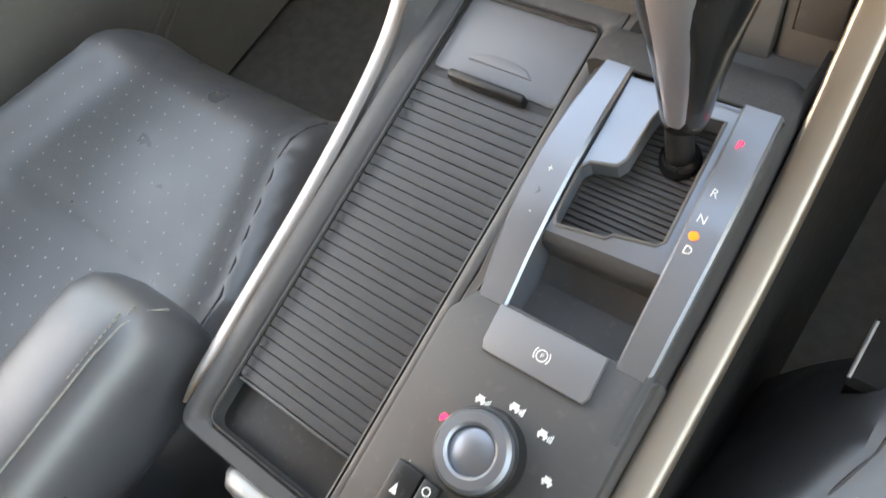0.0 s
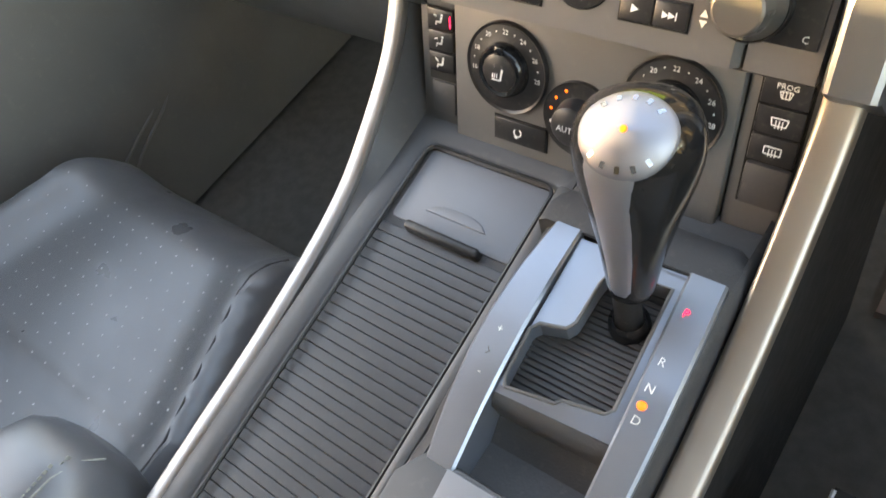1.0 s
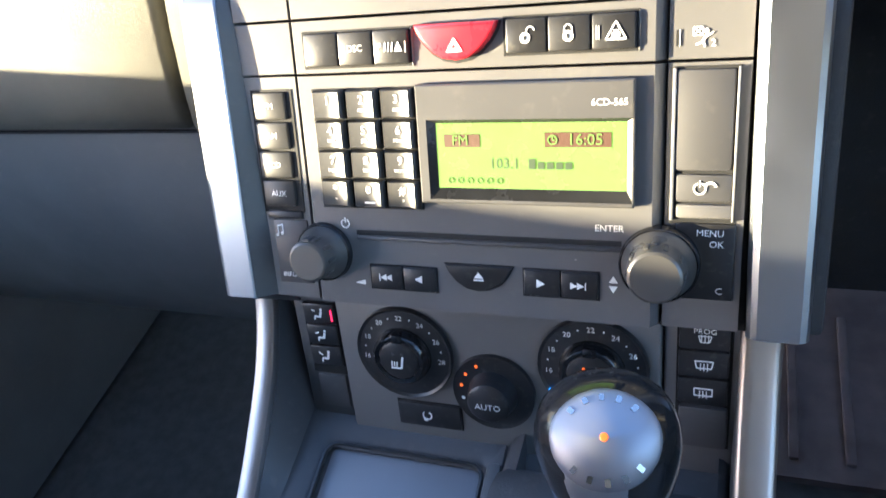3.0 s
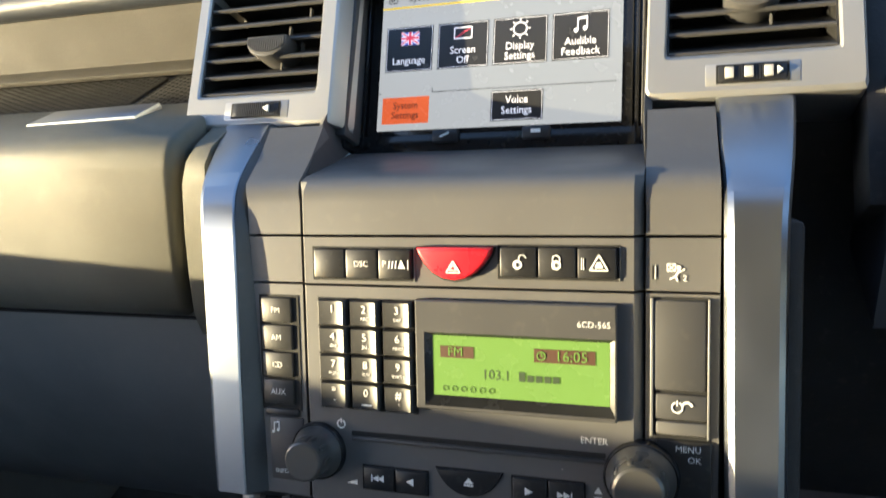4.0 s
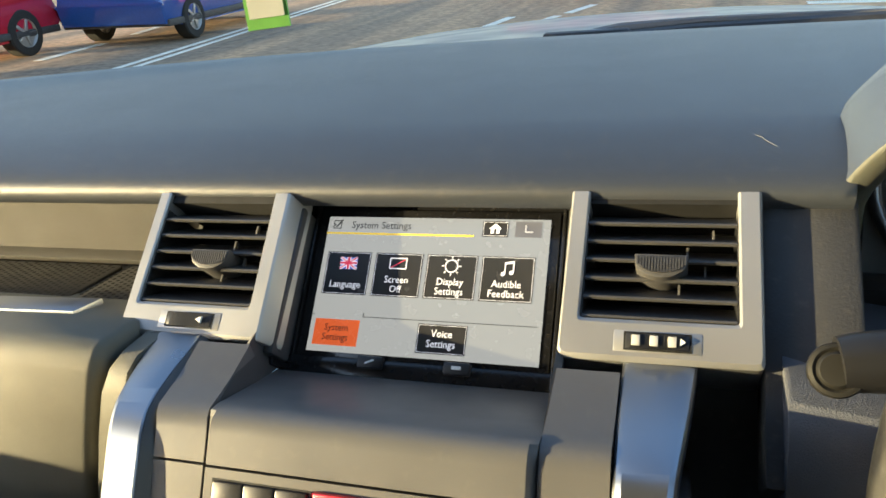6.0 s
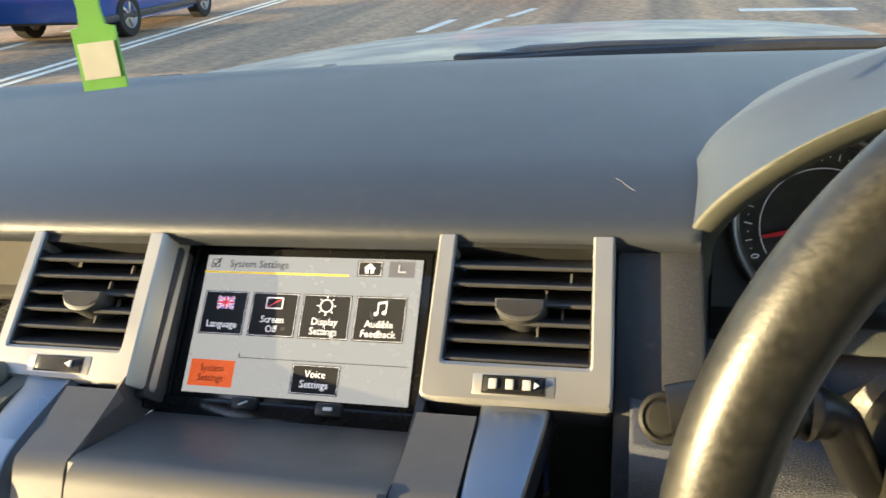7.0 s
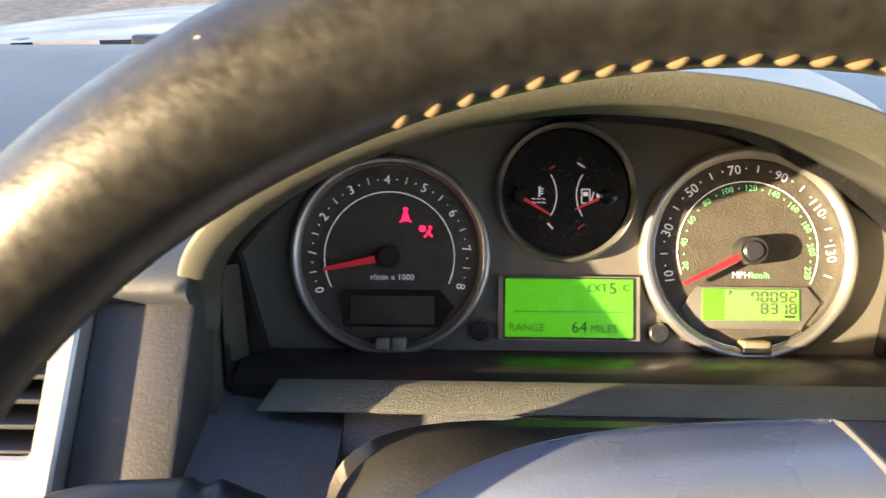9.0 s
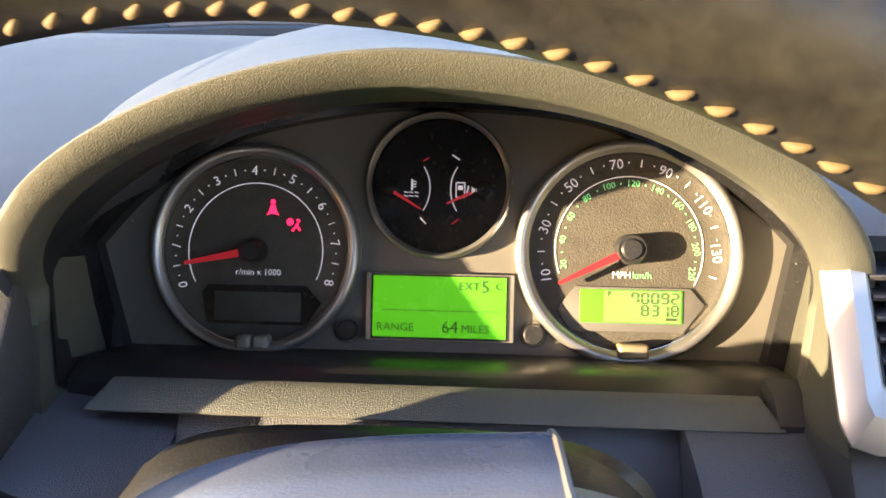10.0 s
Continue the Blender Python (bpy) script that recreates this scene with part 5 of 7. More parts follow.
for k in range(3):
    v1 = 0.0735 - k * 0.0158
    kb = keycap("key", 0.0985, 0.1220, v1 - 0.0150, v1, BLACK, dk, top=-0.0012, low=-0.008)
    c = (0.1105, v1 - 0.0075)
    if k == 0:
        lettering("PROG", 0.0040, c[0], c[1] + 0.0028, -0.0010, PRINT, kb)
        s = poly([(c[0] - 0.0030, c[1] + 0.0004), (c[0] + 0.0030, c[1] + 0.0004), (c[0] + 0.0020, c[1] - 0.0030), (c[0] - 0.0020, c[1] - 0.0030)], 0.0005)
    else:
        e = 0.0008 if k == 1 else 0.0
        s = poly([(c[0] - 0.0042, c[1] + 0.0022), (c[0] + 0.0042, c[1] + 0.0022), (c[0] + 0.0042 - e, c[1] - 0.0018), (c[0] - 0.0042 + e, c[1] - 0.0018)], 0.0006)
    s += [stroke((c[0] - 0.0016 + 0.0016 * j, c[1] - 0.0032), (c[0] - 0.0016 + 0.0016 * j, c[1] + 0.0010), 0.0005) for j in range(3)]
    bars(s, PRINT, kb, at=pose(0, 0, -0.0011))
keycap("blank_key", 0.0990, 0.1225, 0.0012, 0.0258, GREYD, dk, top=0.0002, low=-0.008, b=0.002)

# ---------------------------------------------------------------- console between the seats
cons = thing("centre_console", CON, "dark grey centre console with silver edge strips", "console")


def kz(y):
    """Height of the console top over the plan."""
    return 0.842 + (y + 0.378) * 0.042 / 0.283


# moulded top around the roller cover: a frame with a raised, rounded rim
def frame_part(name, outer, inner, w_out, w_in, low, mat, parent, label=""):
    bm = bm_()
    rows = [[(*p, low) for p in outer], [(*p, w_out - 0.0015) for p in outer],
            [(p[0] + (q[0] - p[0]) * 0.12, p[1] + (q[1] - p[1]) * 0.12, w_out) for p, q in zip(outer, inner)],
            [(p[0] + (q[0] - p[0]) * 0.85, p[1] + (q[1] - p[1]) * 0.85, w_in) for p, q in zip(outer, inner)],
            [(*q, w_in - 0.0025) for q in inner], [(*q, low) for q in inner]]
    loft(bm, rows, cap=False)
    return part(name, bm, mat, parent, label, angle=35)


frame_part("cover_frame", rrect(-0.1235, 0.0080, -0.046, 0.318, 0.010, 5), rrect(-0.1035, -0.0020, -0.034, 0.2905, 0.008, 5), 0.0048, 0.0038, -0.03, GREYD, cons, "moulded frame round the roller cover")
part("frame_ridge", box(bm_(), -0.0012, 0.0075, -0.045, 0.292, -0.02, 0.0085, 0.0028), GREY, cons)
part("tray_floor", box(bm_(), -0.104, -0.001, -0.036, 0.002, -0.025, -0.0095), BLACK, cons, "black rubber tray floor")
part("cover_seal", tube(bm_(), [(*p, 0.0042) for p in rrect(-0.1022, -0.0034, -0.0330, 0.2900, 0.008, 5)] + [(*rrect(-0.1022, -0.0034, -0.0330, 0.2900, 0.008, 5)[0], 0.0042)], 0.0013, 6), BLACK, cons, "black bead round the opening")
cover = thing("roller_cover", CON, "dark ribbed sliding roller cover over the cup holders", "roller cover")
part("backing", box(bm_(), -0.1032, -0.0022, 0.0, 0.290, -0.012, -0.0014), SOFT, cover)
n = 32
sl = None
for i in range(n):
    v = 0.0030 + i * 0.2285 / n
    if sl is None:
        bm = bm_()
        prism(bm, [(-0.0036, -0.0030), (-0.0035, -0.0010), (-0.0031, -0.0003), (0.0, 0.0), (0.0031, -0.0003), (0.0035, -0.0010), (0.0036, -0.0030)], -0.1030, -0.0024, axis="x")
        s = part("slat", bm, SLAT, cover, at=pose(0, v, 0), angle=30)
        sl = s.data
    else:
        s = new("slat", sl)
        s.parent = cover
        s.matrix_basis = pose(0, v, 0)
part("end_bar", box(bm_(), -0.1025, -0.0020, -0.0030, -0.0012, -0.008, -0.0008, 0.0004), GREY, cover)
bm = bm_()
prism(bm, rrect(-0.1000, -0.0045, 0.2335, 0.2885, 0.004), -0.006, 0.0, 0.001)
sp = part("slab", bm, SWITCHG, cover, "smooth grey front slab of the cover")
bm = bm_()
prism(bm, [(-0.078, 0.2455), (-0.030, 0.2455), (-0.036, 0.2505), (-0.045, 0.2530), (-0.063, 0.2530), (-0.072, 0.2505)], 0.0, 0.0012, 0.0008)
part("finger_dent", bm, SWITCHG, sp)
part("handle", box(bm_(), -0.0825, -0.0245, 0.2275, 0.2335, -0.002, 0.0075, 0.0022, 3), BLACK, cover, "black bar handle")

# selector housing: two curved blades with the gate between
def bl(y):
    """Height of the blade tops."""
    pts = [(-0.272, 0.8775), (-0.262, 0.8815), (-0.24, 0.8905), (-0.215, 0.8985), (-0.19, 0.9045), (-0.16, 0.909), (-0.13, 0.911), (-0.11, 0.9105), (-0.09, 0.907)]
    for (a, b), (c, d) in zip(pts, pts[1:]):
        if y <= c:
            return b + (d - b) * (y - a) / (c - a)
    return pts[-1][1]


gear = thing("gear_selector", Matrix(), "automatic gear selector in a blue-grey gated surround", "gear selector")
YS = [-0.268 + 0.142 * i / 22 for i in range(23)]
for nm, (a0, a1), (b0, b1) in (("left_blade", (0.0205, 0.0385), (0.0205, 0.0375)), ("right_blade", (0.1035, 0.1215), (0.0985, 0.1190))):
    rings = []
    for y in YS:
        t = (y + 0.268) / 0.142
        x0, x1 = a0 + (b0 - a0) * t, a1 + (b1 - a1) * t
        bow = -0.0055 * math.sin(math.pi * t) if nm == "left_blade" else 0.002 * math.sin(math.pi * t)
        x0 += bow
        x1 += 0.0 if nm == "left_blade" else bow
        z = bl(y)
        c = 0.0015
        rings.append([(x0, y, z - 0.05), (x0, y, z - c), (x0 + c, y, z), (x1 - c, y, z), (x1, y, z - c), (x1, y, z - 0.05)])
    part(nm, loft(bm_(), rings), SILVERD, gear, "blue-grey satin side blade", angle=30)
# dark shoulder round the blades
for side in (0, 1):
    rings = []
    for y in [-0.300 + 0.225 * i / 20 for i in range(21)]:
        z = min(bl(min(max(y, -0.272), -0.09)), 0.909) - 0.004
        if y < -0.262:
            z = kz(y) + 0.022
        if side:
            rings.append([(0.120, y, z - 0.05), (0.1195, y, z), (0.1220, y, z - 0.0012), (0.1242, y, z - 0.005), (0.1250, y, z - 0.05)])
        else:
            rings.append([(0.0075, y, z - 0.05), (0.0085, y, min(z - 0.012, kz(y) + 0.012)), (0.0125, y, min(z - 0.006, kz(y) + 0.020)), (0.0185, y, z - 0.002 if y > -0.262 else z - 0.003), (0.0195, y, z - 0.05)])
    part("shoulder", loft(bm_(), rings), SOFT if side else GREYD, gear, angle=40)
bm = bm_()
loft(bm, [[(0.006, y, z - 0.05), (0.008, y, z - d), (0.014, y, z), (0.112, y, z), (0.120, y, z - d), (0.1250, y, z - 0.05)] for y, z, d in ((-0.126, 0.909, 0.004), (-0.112, 0.909, 0.004), (-0.100, 0.905, 0.006), (-0.094, 0.896, 0.01), (-0.088, 0.876, 0.02))])
part("front_shoulder", bm, SOFT, gear, "dark shoulder behind the selector", angle=40)
# gate plate with its stepped opening
GZ = lambda y: bl(y) - 0.0035
outer = [(0.0385, -0.2235), (0.1030, -0.2200), (0.0985, -0.1270), (0.0378, -0.1290)]
hole = [(0.0425, -0.2190), (0.0700, -0.2150), (0.0730, -0.2120), (0.0945, -0.2085), (0.0978, -0.2050), (0.0950, -0.1370), (0.0620, -0.1390), (0.0605, -0.1500), (0.0600, -0.1740), (0.0570, -0.1790), (0.0430, -0.1825), (0.0395, -0.1870), (0.0400, -0.2150)]
bm = bm_()
vo = [bm.verts.new((*p, GZ(p[1]))) for p in outer]
vi = [bm.verts.new((*p, GZ(p[1]))) for p in hole]
eo = [bm.edges.new((vo[i], vo[(i + 1) % 4])) for i in range(4)]
ei = [bm.edges.new((vi[i], vi[(i + 1) % len(vi)])) for i in range(len(vi))]
bmesh.ops.triangle_fill(bm, use_beauty=True, edges=eo + ei)
vb = [bm.verts.new((v.co.x, v.co.y, v.co.z - 0.012)) for v in vi]
for i in range(len(vi)):
    j = (i + 1) % len(vi)
    bm.faces.new((vi[i], vi[j], vb[j], vb[i]))
part("gate_plate", bm, SILVERD, gear, "blue-grey gate plate with stepped opening", angle=30)
bm = bm_()
loop = [(*p, GZ(p[1])) for p in hole]
tube(bm, loop + [loop[0]], 0.0011, 8)
part("gate_lip", bm, GREY, gear, "raised lip of the gate")
bm = bm_()
box(bm, 0.038, 0.102, -0.222, -0.125, 0.862, 0.8785)
part("gate_floor", bm, BLACK, gear)
rib = None
for i in range(25):
    y = -0.2185 + i * 0.0035
    if rib is None:
        bm = bm_()
        prism(bm, [(-0.0017, 0.0), (-0.0013, 0.0012), (0.0, 0.0015), (0.0013, 0.0012), (0.0017, 0.0)], 0.0385, 0.1015, axis="x")
        s = part("gate_slat", bm, SOFT, gear, at=pose(0, y, bl(y) - 0.020))
        rib = s.data
    else:
        s = new("gate_slat", rib)
        s.parent = gear
        s.matrix_basis = pose(0, y, bl(y) - 0.020)
bars([(0.0378, 0.0995, -0.1282, -0.1272)], VOID, gear, "seam", at=pose(0, 0, bl(-0.128) - 0.0005))
# open pocket behind the gate
bm = bm_()
loft(bm, [[(0.0385, -0.2235, GZ(-0.2235)), (0.1030, -0.2205, GZ(-0.2205))], [(0.0385, -0.2265, GZ(-0.2235) - 0.002), (0.1030, -0.2235, GZ(-0.2205) - 0.002)], [(0.0385, -0.2290, 0.885), (0.1035, -0.2265, 0.885)], [(0.0385, -0.2270, 0.868), (0.1035, -0.2250, 0.868)], [(0.0385, -0.2400, 0.858), (0.1035, -0.2390, 0.858)], [(0.0385, -0.2680, 0.858), (0.1035, -0.2670, 0.858)]], closed=False, cap=False)
part("pocket", bm, SOFT, gear, "open pocket behind the gate", angle=35)
for s, x, y, rot, m, size in (("P", 0.1075, -0.1485, -2, REDLED, 0.0062), ("R", 0.1085, -0.1760, -2, PRINT, 0.0064), ("N", 0.1092, -0.1900, -2, PRINT, 0.0064), ("D", 0.1100, -0.2060, -2, PRINT, 0.0064)):
    a = math.degrees(math.atan2(bl(y + 0.004) - bl(y - 0.004), 0.008))
    lettering(s, size, 0, 0, 0, m, gear, flip=pose(x, y, bl(y) + 0.0008, a, 0, rot))
bm = lathe(bm_(), [(0, 0.0004), (0.0022, 0.0003), (0.0026, 0.0)], (0, 0, 0), 14)
part("lamp", bm, AMBER, gear, "amber lamp", at=pose(0.1092, -0.1982, bl(-0.1982) + 0.0002))
for s, x, y in (("+", 0.0265, -0.1955), ("-", 0.0275, -0.2190)):
    a = math.degrees(math.atan2(bl(y + 0.004) - bl(y - 0.004), 0.008))
    lettering(s, 0.0062, 0, 0, 0, PRINT, gear, flip=pose(x, y, bl(y) + 0.0004, a, 0, 0))
bars([stroke((0.0255, -0.2062), (0.0272, -0.2086), 0.0004), stroke((0.0258, -0.2100), (0.0276, -0.2078), 0.0004)], GREY, gear, at=pose(0, 0, bl(-0.208) + 0.0004))

# lever
lever = part("lever", tube(bm_(), [(0.0805, -0.157, 0.872), (0.0802, -0.1565, 0.895), (0.080, -0.156, 0.922)], [0.0095, 0.0075, 0.0070], 16), BLACK, gear, "black selector shaft")
part("boot", lathe(bm_(), [(0.0105, 0.0), (0.0115, 0.004), (0.0108, 0.010), (0.0085, 0.013)], (0.0803, -0.1568, 0.885), 24), GLOSS, gear)
base, top = Vector((0.0825, -0.1560, 0.920)), Vector((0.0770, -0.1240, 1.0230))
ax = (top - base).normalized()
sx = Vector((1, 0, 0))
sy = ax.cross(sx).normalized()
sx = sy.cross(ax).normalized()


def knob_ring(t, r, n=28):
    c = base + (top - base) * t
    return [c + sx * r * math.cos(2 * math.pi * i / n) + sy * r * math.sin(2 * math.pi * i / n) for i in range(n)]


KP = [(0.02, 0.0080), (0.035, 0.0104), (0.08, 0.0118), (0.16, 0.0132), (0.30, 0.0160), (0.50, 0.0212), (0.64, 0.0256), (0.74, 0.0278), (0.82, 0.0283), (0.88, 0.0273), (0.93, 0.0250), (0.968, 0.0211), (0.995, 0.0156), (1.014, 0.0095), (1.024, 0.0032)]
part("knob", loft(bm_(), [knob_ring(t, r) for t, r in KP]), GLOSS, gear, "black leather and silver selector knob", angle=60)


def knob_r(t):
    for (a, b), (c, d) in zip(KP, KP[1:]):
        if t <= c:
            return b + (d - b) * (t - a) / (c - a)
    return KP[-1][1]


head = base + (top - base) * 0.765
cap_n = Vector((0.08, -0.42, 0.885)).normalized()
cap_u = cap_n.cross(Vector((0, 0, 1))).normalized() * -1
cap_v = cap_n.cross(cap_u)


def knob_skin(d, grow):
    """The knob's surface in direction d from the middle of its head."""
    lo, hi = 0.0, 0.06
    for k in range(24):
        m = (lo + hi) / 2
        p = head + d * m - base
        t = p.dot(ax) / (top - base).length
        inside = t < 1.024 and (p - ax * p.dot(ax)).length < knob_r(t)
        lo, hi = (m, hi) if inside else (lo, m)
    return head + d * (lo + grow)


def cap_point(phi, a, grow=0.0008):
    d = cap_n * math.cos(phi) + (cap_u * math.cos(a) + cap_v * math.sin(a)) * math.sin(phi)
    return knob_skin(d, grow)


bm = bm_()
loft(bm, [[cap_point(radians(p), 2 * math.pi * k / 40, g) for k in range(40)] for p, g in ((0.4, 0.0008), (4, 0.0008), (8, 0.0008), (12, 0.0008), (17, 0.0008), (22, 0.0008), (28, 0.0008), (34, 0.0008), (38, 0.0007), (41, 0.0004), (42.5, -0.0003))], cap=True)
kc = part("knob_cap", bm, CAPM, gear, "silver cap of the knob", angle=70)
bm = bm_()
rows = []
for t, h in ((0.84, 0.0118), (0.80, 0.0124), (0.75, 0.0114), (0.69, 0.0102), (0.62, 0.0094), (0.53, 0.0089), (0.42, 0.0084), (0.30, 0.0076), (0.18, 0.0064), (0.12, 0.0058), (0.085, 0.0035)):
    r = knob_r(t)
    c = base + (top - base) * t
    row = []
    for k in range(11):
        p = 1.02 * h * (-1 + 0.2 * k)
        g = 0.0005 if 0 < k < 10 else -0.0004
        row.append(c + sx * p - sy * (math.sqrt(max(1e-7, r * r - min(abs(p), r * 0.98) ** 2)) + g))
    rows.append(row)
loft(bm, rows, closed=False, cap=False)
part("knob_inlay", bm, material("satin silver inlay", (0.40, 0.41, 0.45), 0.34, 0.85, var=0.04, vscale=9), gear, "silver inlay on the knob", angle=60)


def on_cap(phi, a):
    """A frame on the cap, phi degrees off its middle."""
    p = cap_point(radians(phi), radians(a), 0.0009)
    n = (p - head).normalized()
    r = (cap_u * math.cos(radians(a)) + cap_v * math.sin(radians(a)))
    y = (r - n * r.dot(n)).normalized()
    x = y.cross(n)
    return Matrix(((x.x, y.x, n.x, p.x), (x.y, y.y, n.y, p.y), (x.z, y.z, n.z, p.z), (0, 0, 0, 1)))


for a0 in (90, 270):
    for j in range(5):
        bm = bm_()
        box(bm, -0.0010, 0.0010, -0.0016, 0.0016, -0.0010, 0.00012)
        part("raised_mark", bm, INLAY, kc, at=on_cap(31, a0 - 48 + 24 * j))
part("lamp", lathe(bm_(), [(0, 0.0005), (0.0013, 0.0004), (0.0016, 0)], (0, 0, 0), 12), AMBER, kc, at=on_cap(0.1, 0))

# panel behind the selector
QF = CON @ pose(0, 0, 0.020)
panel = thing("drive_mode_console", QF, "dark grey console panel with rotary drive mode dial", "console panel")
bm = bm_()
prism(bm, [(0.0085, -0.060), (0.1225, -0.060), (0.1265, 0.0), (0.1265, 0.118), (0.0195, 0.118), (0.0085, 0.10)], -0.04, 0.0, 0.003)
part("panel", bm, GREYD, panel)
pb = part("parking_brake_switch", prism(bm_(), [(0.0395, 0.0895), (0.0985, 0.0905), (0.1005, 0.0945), (0.0995, 0.1165), (0.0360, 0.1150), (0.0372, 0.0945)], -0.01, 0.0036, 0.0012, 2), SWITCHG, panel, "pale grey parking brake switch")
c = (0.070, 0.1015)
bars(poly(arc(c, 0.0030, 0, 340, 18), 0.0006) + poly(arc(c, 0.0045, 140, 220, 8), 0.0006, False) + poly(arc(c, 0.0045, -40, 40, 8), 0.0006, False), PRINT, pb, at=pose(0, 0, 0.0037))
lettering("P", 0.0036, c[0], c[1], 0.0039, PRINT, pb)
dial = part("drive_dial", lathe(bm_(), [(0, 0.0135), (0.0112, 0.0132), (0.0122, 0.0125), (0.0125, 0.0150), (0.0140, 0.0162), (0.0185, 0.0160), (0.0205, 0.0140), (0.0212, 0.0090), (0.0215, -0.003)], (0.0662, 0.0440, 0), 56), SILVERD, panel, "silver-grey rotary drive mode dial", angle=35)
part("dial_skirt", lathe(bm_(), [(0.0214, 0.010), (0.0228, 0.0095), (0.0240, 0.0), (0.0214, -0.002)], (0.0662, 0.0440, 0), 48), BLACK, dial)


def car_mark(x, y, m, k):
    s = [(x - 0.0028, x + 0.0028, y - 0.0012, y + 0.0004), (x - 0.0020, x + 0.0018, y + 0.0004, y + 0.0020), (x - 0.0022, x - 0.0010, y - 0.0024, y - 0.0012), (x + 0.0010, x + 0.0022, y - 0.0024, y - 0.0012)]
    if k:
        s += [stroke((x + 0.0036 + 0.0009 * j, y - 0.0024), (x + 0.0036 + 0.0009 * j, y + 0.0006 + 0.0007 * j), 0.0005) for j in range(3)]
    bars(s, m, panel, "mode_mark", at=pose(0, 0, 0.0003))


for x, y, m, k in ((0.0400, 0.0490, REDLED, 0), (0.0520, 0.0668, PRINT, 1), (0.0700, 0.0725, PRINT, 1), (0.0890, 0.0685, PRINT, 1), (0.1020, 0.0505, PRINT, 0)):
    car_mark(x, y, m, k)
hs = part("hill_switch", box(bm_(), 0.0300, 0.0470, -0.030, 0.0195, -0.004, 0.0045, 0.0015), BLACK, panel, "black rocker switch")
bars([[(0.0350, 0.0030), (0.0392, 0.0030), (0.0371, 0.0090)]], PRINT, hs, at=pose(0, 0, 0.0046))
hs2 = part("hill_switch", box(bm_(), 0.0480, 0.0590, -0.030, 0.0185, -0.004, 0.0045, 0.0015), BLACK, panel)
bars(poly(arc((0.0530, 0.0135), 0.0022, 0, 340, 12), 0.0006), PRINT, hs2, at=pose(0, 0, 0.0046))
part("mode_lamp", box(bm_(), 0.0515, 0.0585, 0.0035, 0.0085, 0.004, 0.0062, 0.0006), material("yellow key", (0.8, 0.5, 0.03), 0.4), panel)

# silver edge strips and the console's sides
RIM = [(-0.040, 0.985), (-0.0465, 0.966), (-0.064, 0.944), (-0.0857, 0.925), (-0.129, 0.894), (-0.190, 0.8665), (-0.267, 0.8500), (-0.329, 0.8420), (-0.3725, 0.8370), (-0.420, 0.8280), (-0.450, 0.815)]
rim = spline([(0, y, z) for y, z in RIM], 40)
rings = []
for i, p in enumerate(rim):
    d = (rim[min(i + 1, 39)] - rim[max(i - 1, 0)]).normalized()
    nrm = Vector((0, -d.z, d.y)) if d.y > 0 else Vector((0, d.z, -d.y))
    rings.append([Vector((x, p.y, p.z)) + nrm * (0.0045 - dn) for x, dn in ((0.1262, 0.0125), (0.1262, 0.003), (0.1268, 0.0014), (0.1280, 0.0003), (0.1292, 0.0), (0.1330, 0.0004), (0.1370, 0.0009), (0.1410, 0.0015), (0.1432, 0.0022), (0.1445, 0.0038), (0.1450, 0.0065), (0.1450, 0.0125))])
o = part("edge_strip", loft(bm_(), rings), material("warm satin strip", (0.44, 0.38, 0.32), 0.42, 0.9, var=0.03, vscale=7), cons, "warm satin silver edge strip", angle=60)
o.matrix_basis = CON.inverted()
# driver side wall: deep shade put into a near-black colour
bm = bm_()
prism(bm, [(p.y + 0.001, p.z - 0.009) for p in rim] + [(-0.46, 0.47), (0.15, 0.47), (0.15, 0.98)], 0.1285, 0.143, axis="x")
o = part("side_wall", bm, VOID, cons, "side of the console, shade or haze put into its colour")
o.matrix_basis = CON.inverted()
# strip on the passenger side, drawing in towards its rear end: outer edge, width
LEFT = spline([(-0.1450, -0.040, 0.985), (-0.1450, -0.0465, 0.966), (-0.1448, -0.064, 0.944), (-0.1446, -0.0857, 0.925), (-0.1442, -0.129, 0.8965), (-0.1432, -0.160, 0.8825), (-0.1412, -0.205, 0.8710), (-0.1385, -0.267, 0.8600), (-0.1362, -0.329, 0.8520), (-0.1342, -0.3725, 0.8465), (-0.1332, -0.398, 0.8420), (-0.1312, -0.414, 0.8375)], 44)
rings, walls, inner = [], [], []
for i, p in enumerate(LEFT):
    d = (LEFT[min(i + 1, 43)] - LEFT[max(i - 1, 0)]).normalized()
    side = d.cross(Vector((0, 0, 1))).normalized()
    if side.x < 0:
        side = -side
    nrm = side.cross(d).normalized()
    if nrm.z < 0:
        nrm = -nrm
    w = 0.0135 * min(1.0, max(0.35, (p.y + 0.430) / 0.045))
    a, b = p, p + side * w
    rings.append([a - nrm * 0.012, a - nrm * 0.0030, a - nrm * 0.0010 + side * 0.0008, a + side * 0.0028, b - side * 0.0028, b - nrm * 0.0010 - side * 0.0008, b - nrm * 0.0030, b - nrm * 0.012])
    walls.append([a + side * 0.001 - nrm * 0.006, b - side * 0.001 - nrm * 0.006, Vector((b.x - 0.001, b.y, 0.47)), Vector((a.x + 0.001, a.y, 0.47))])
    inner.append([b - nrm * 0.0035 - side * 0.001, Vector((max(-0.1190, b.x + 0.0015), b.y, min(b.z - 0.004, kz(b.y) + 0.0035)))])
o = part("edge_strip", loft(bm_(), rings), STRIP, cons, "bright satin silver edge strip", angle=40)
o.matrix_basis = CON.inverted()
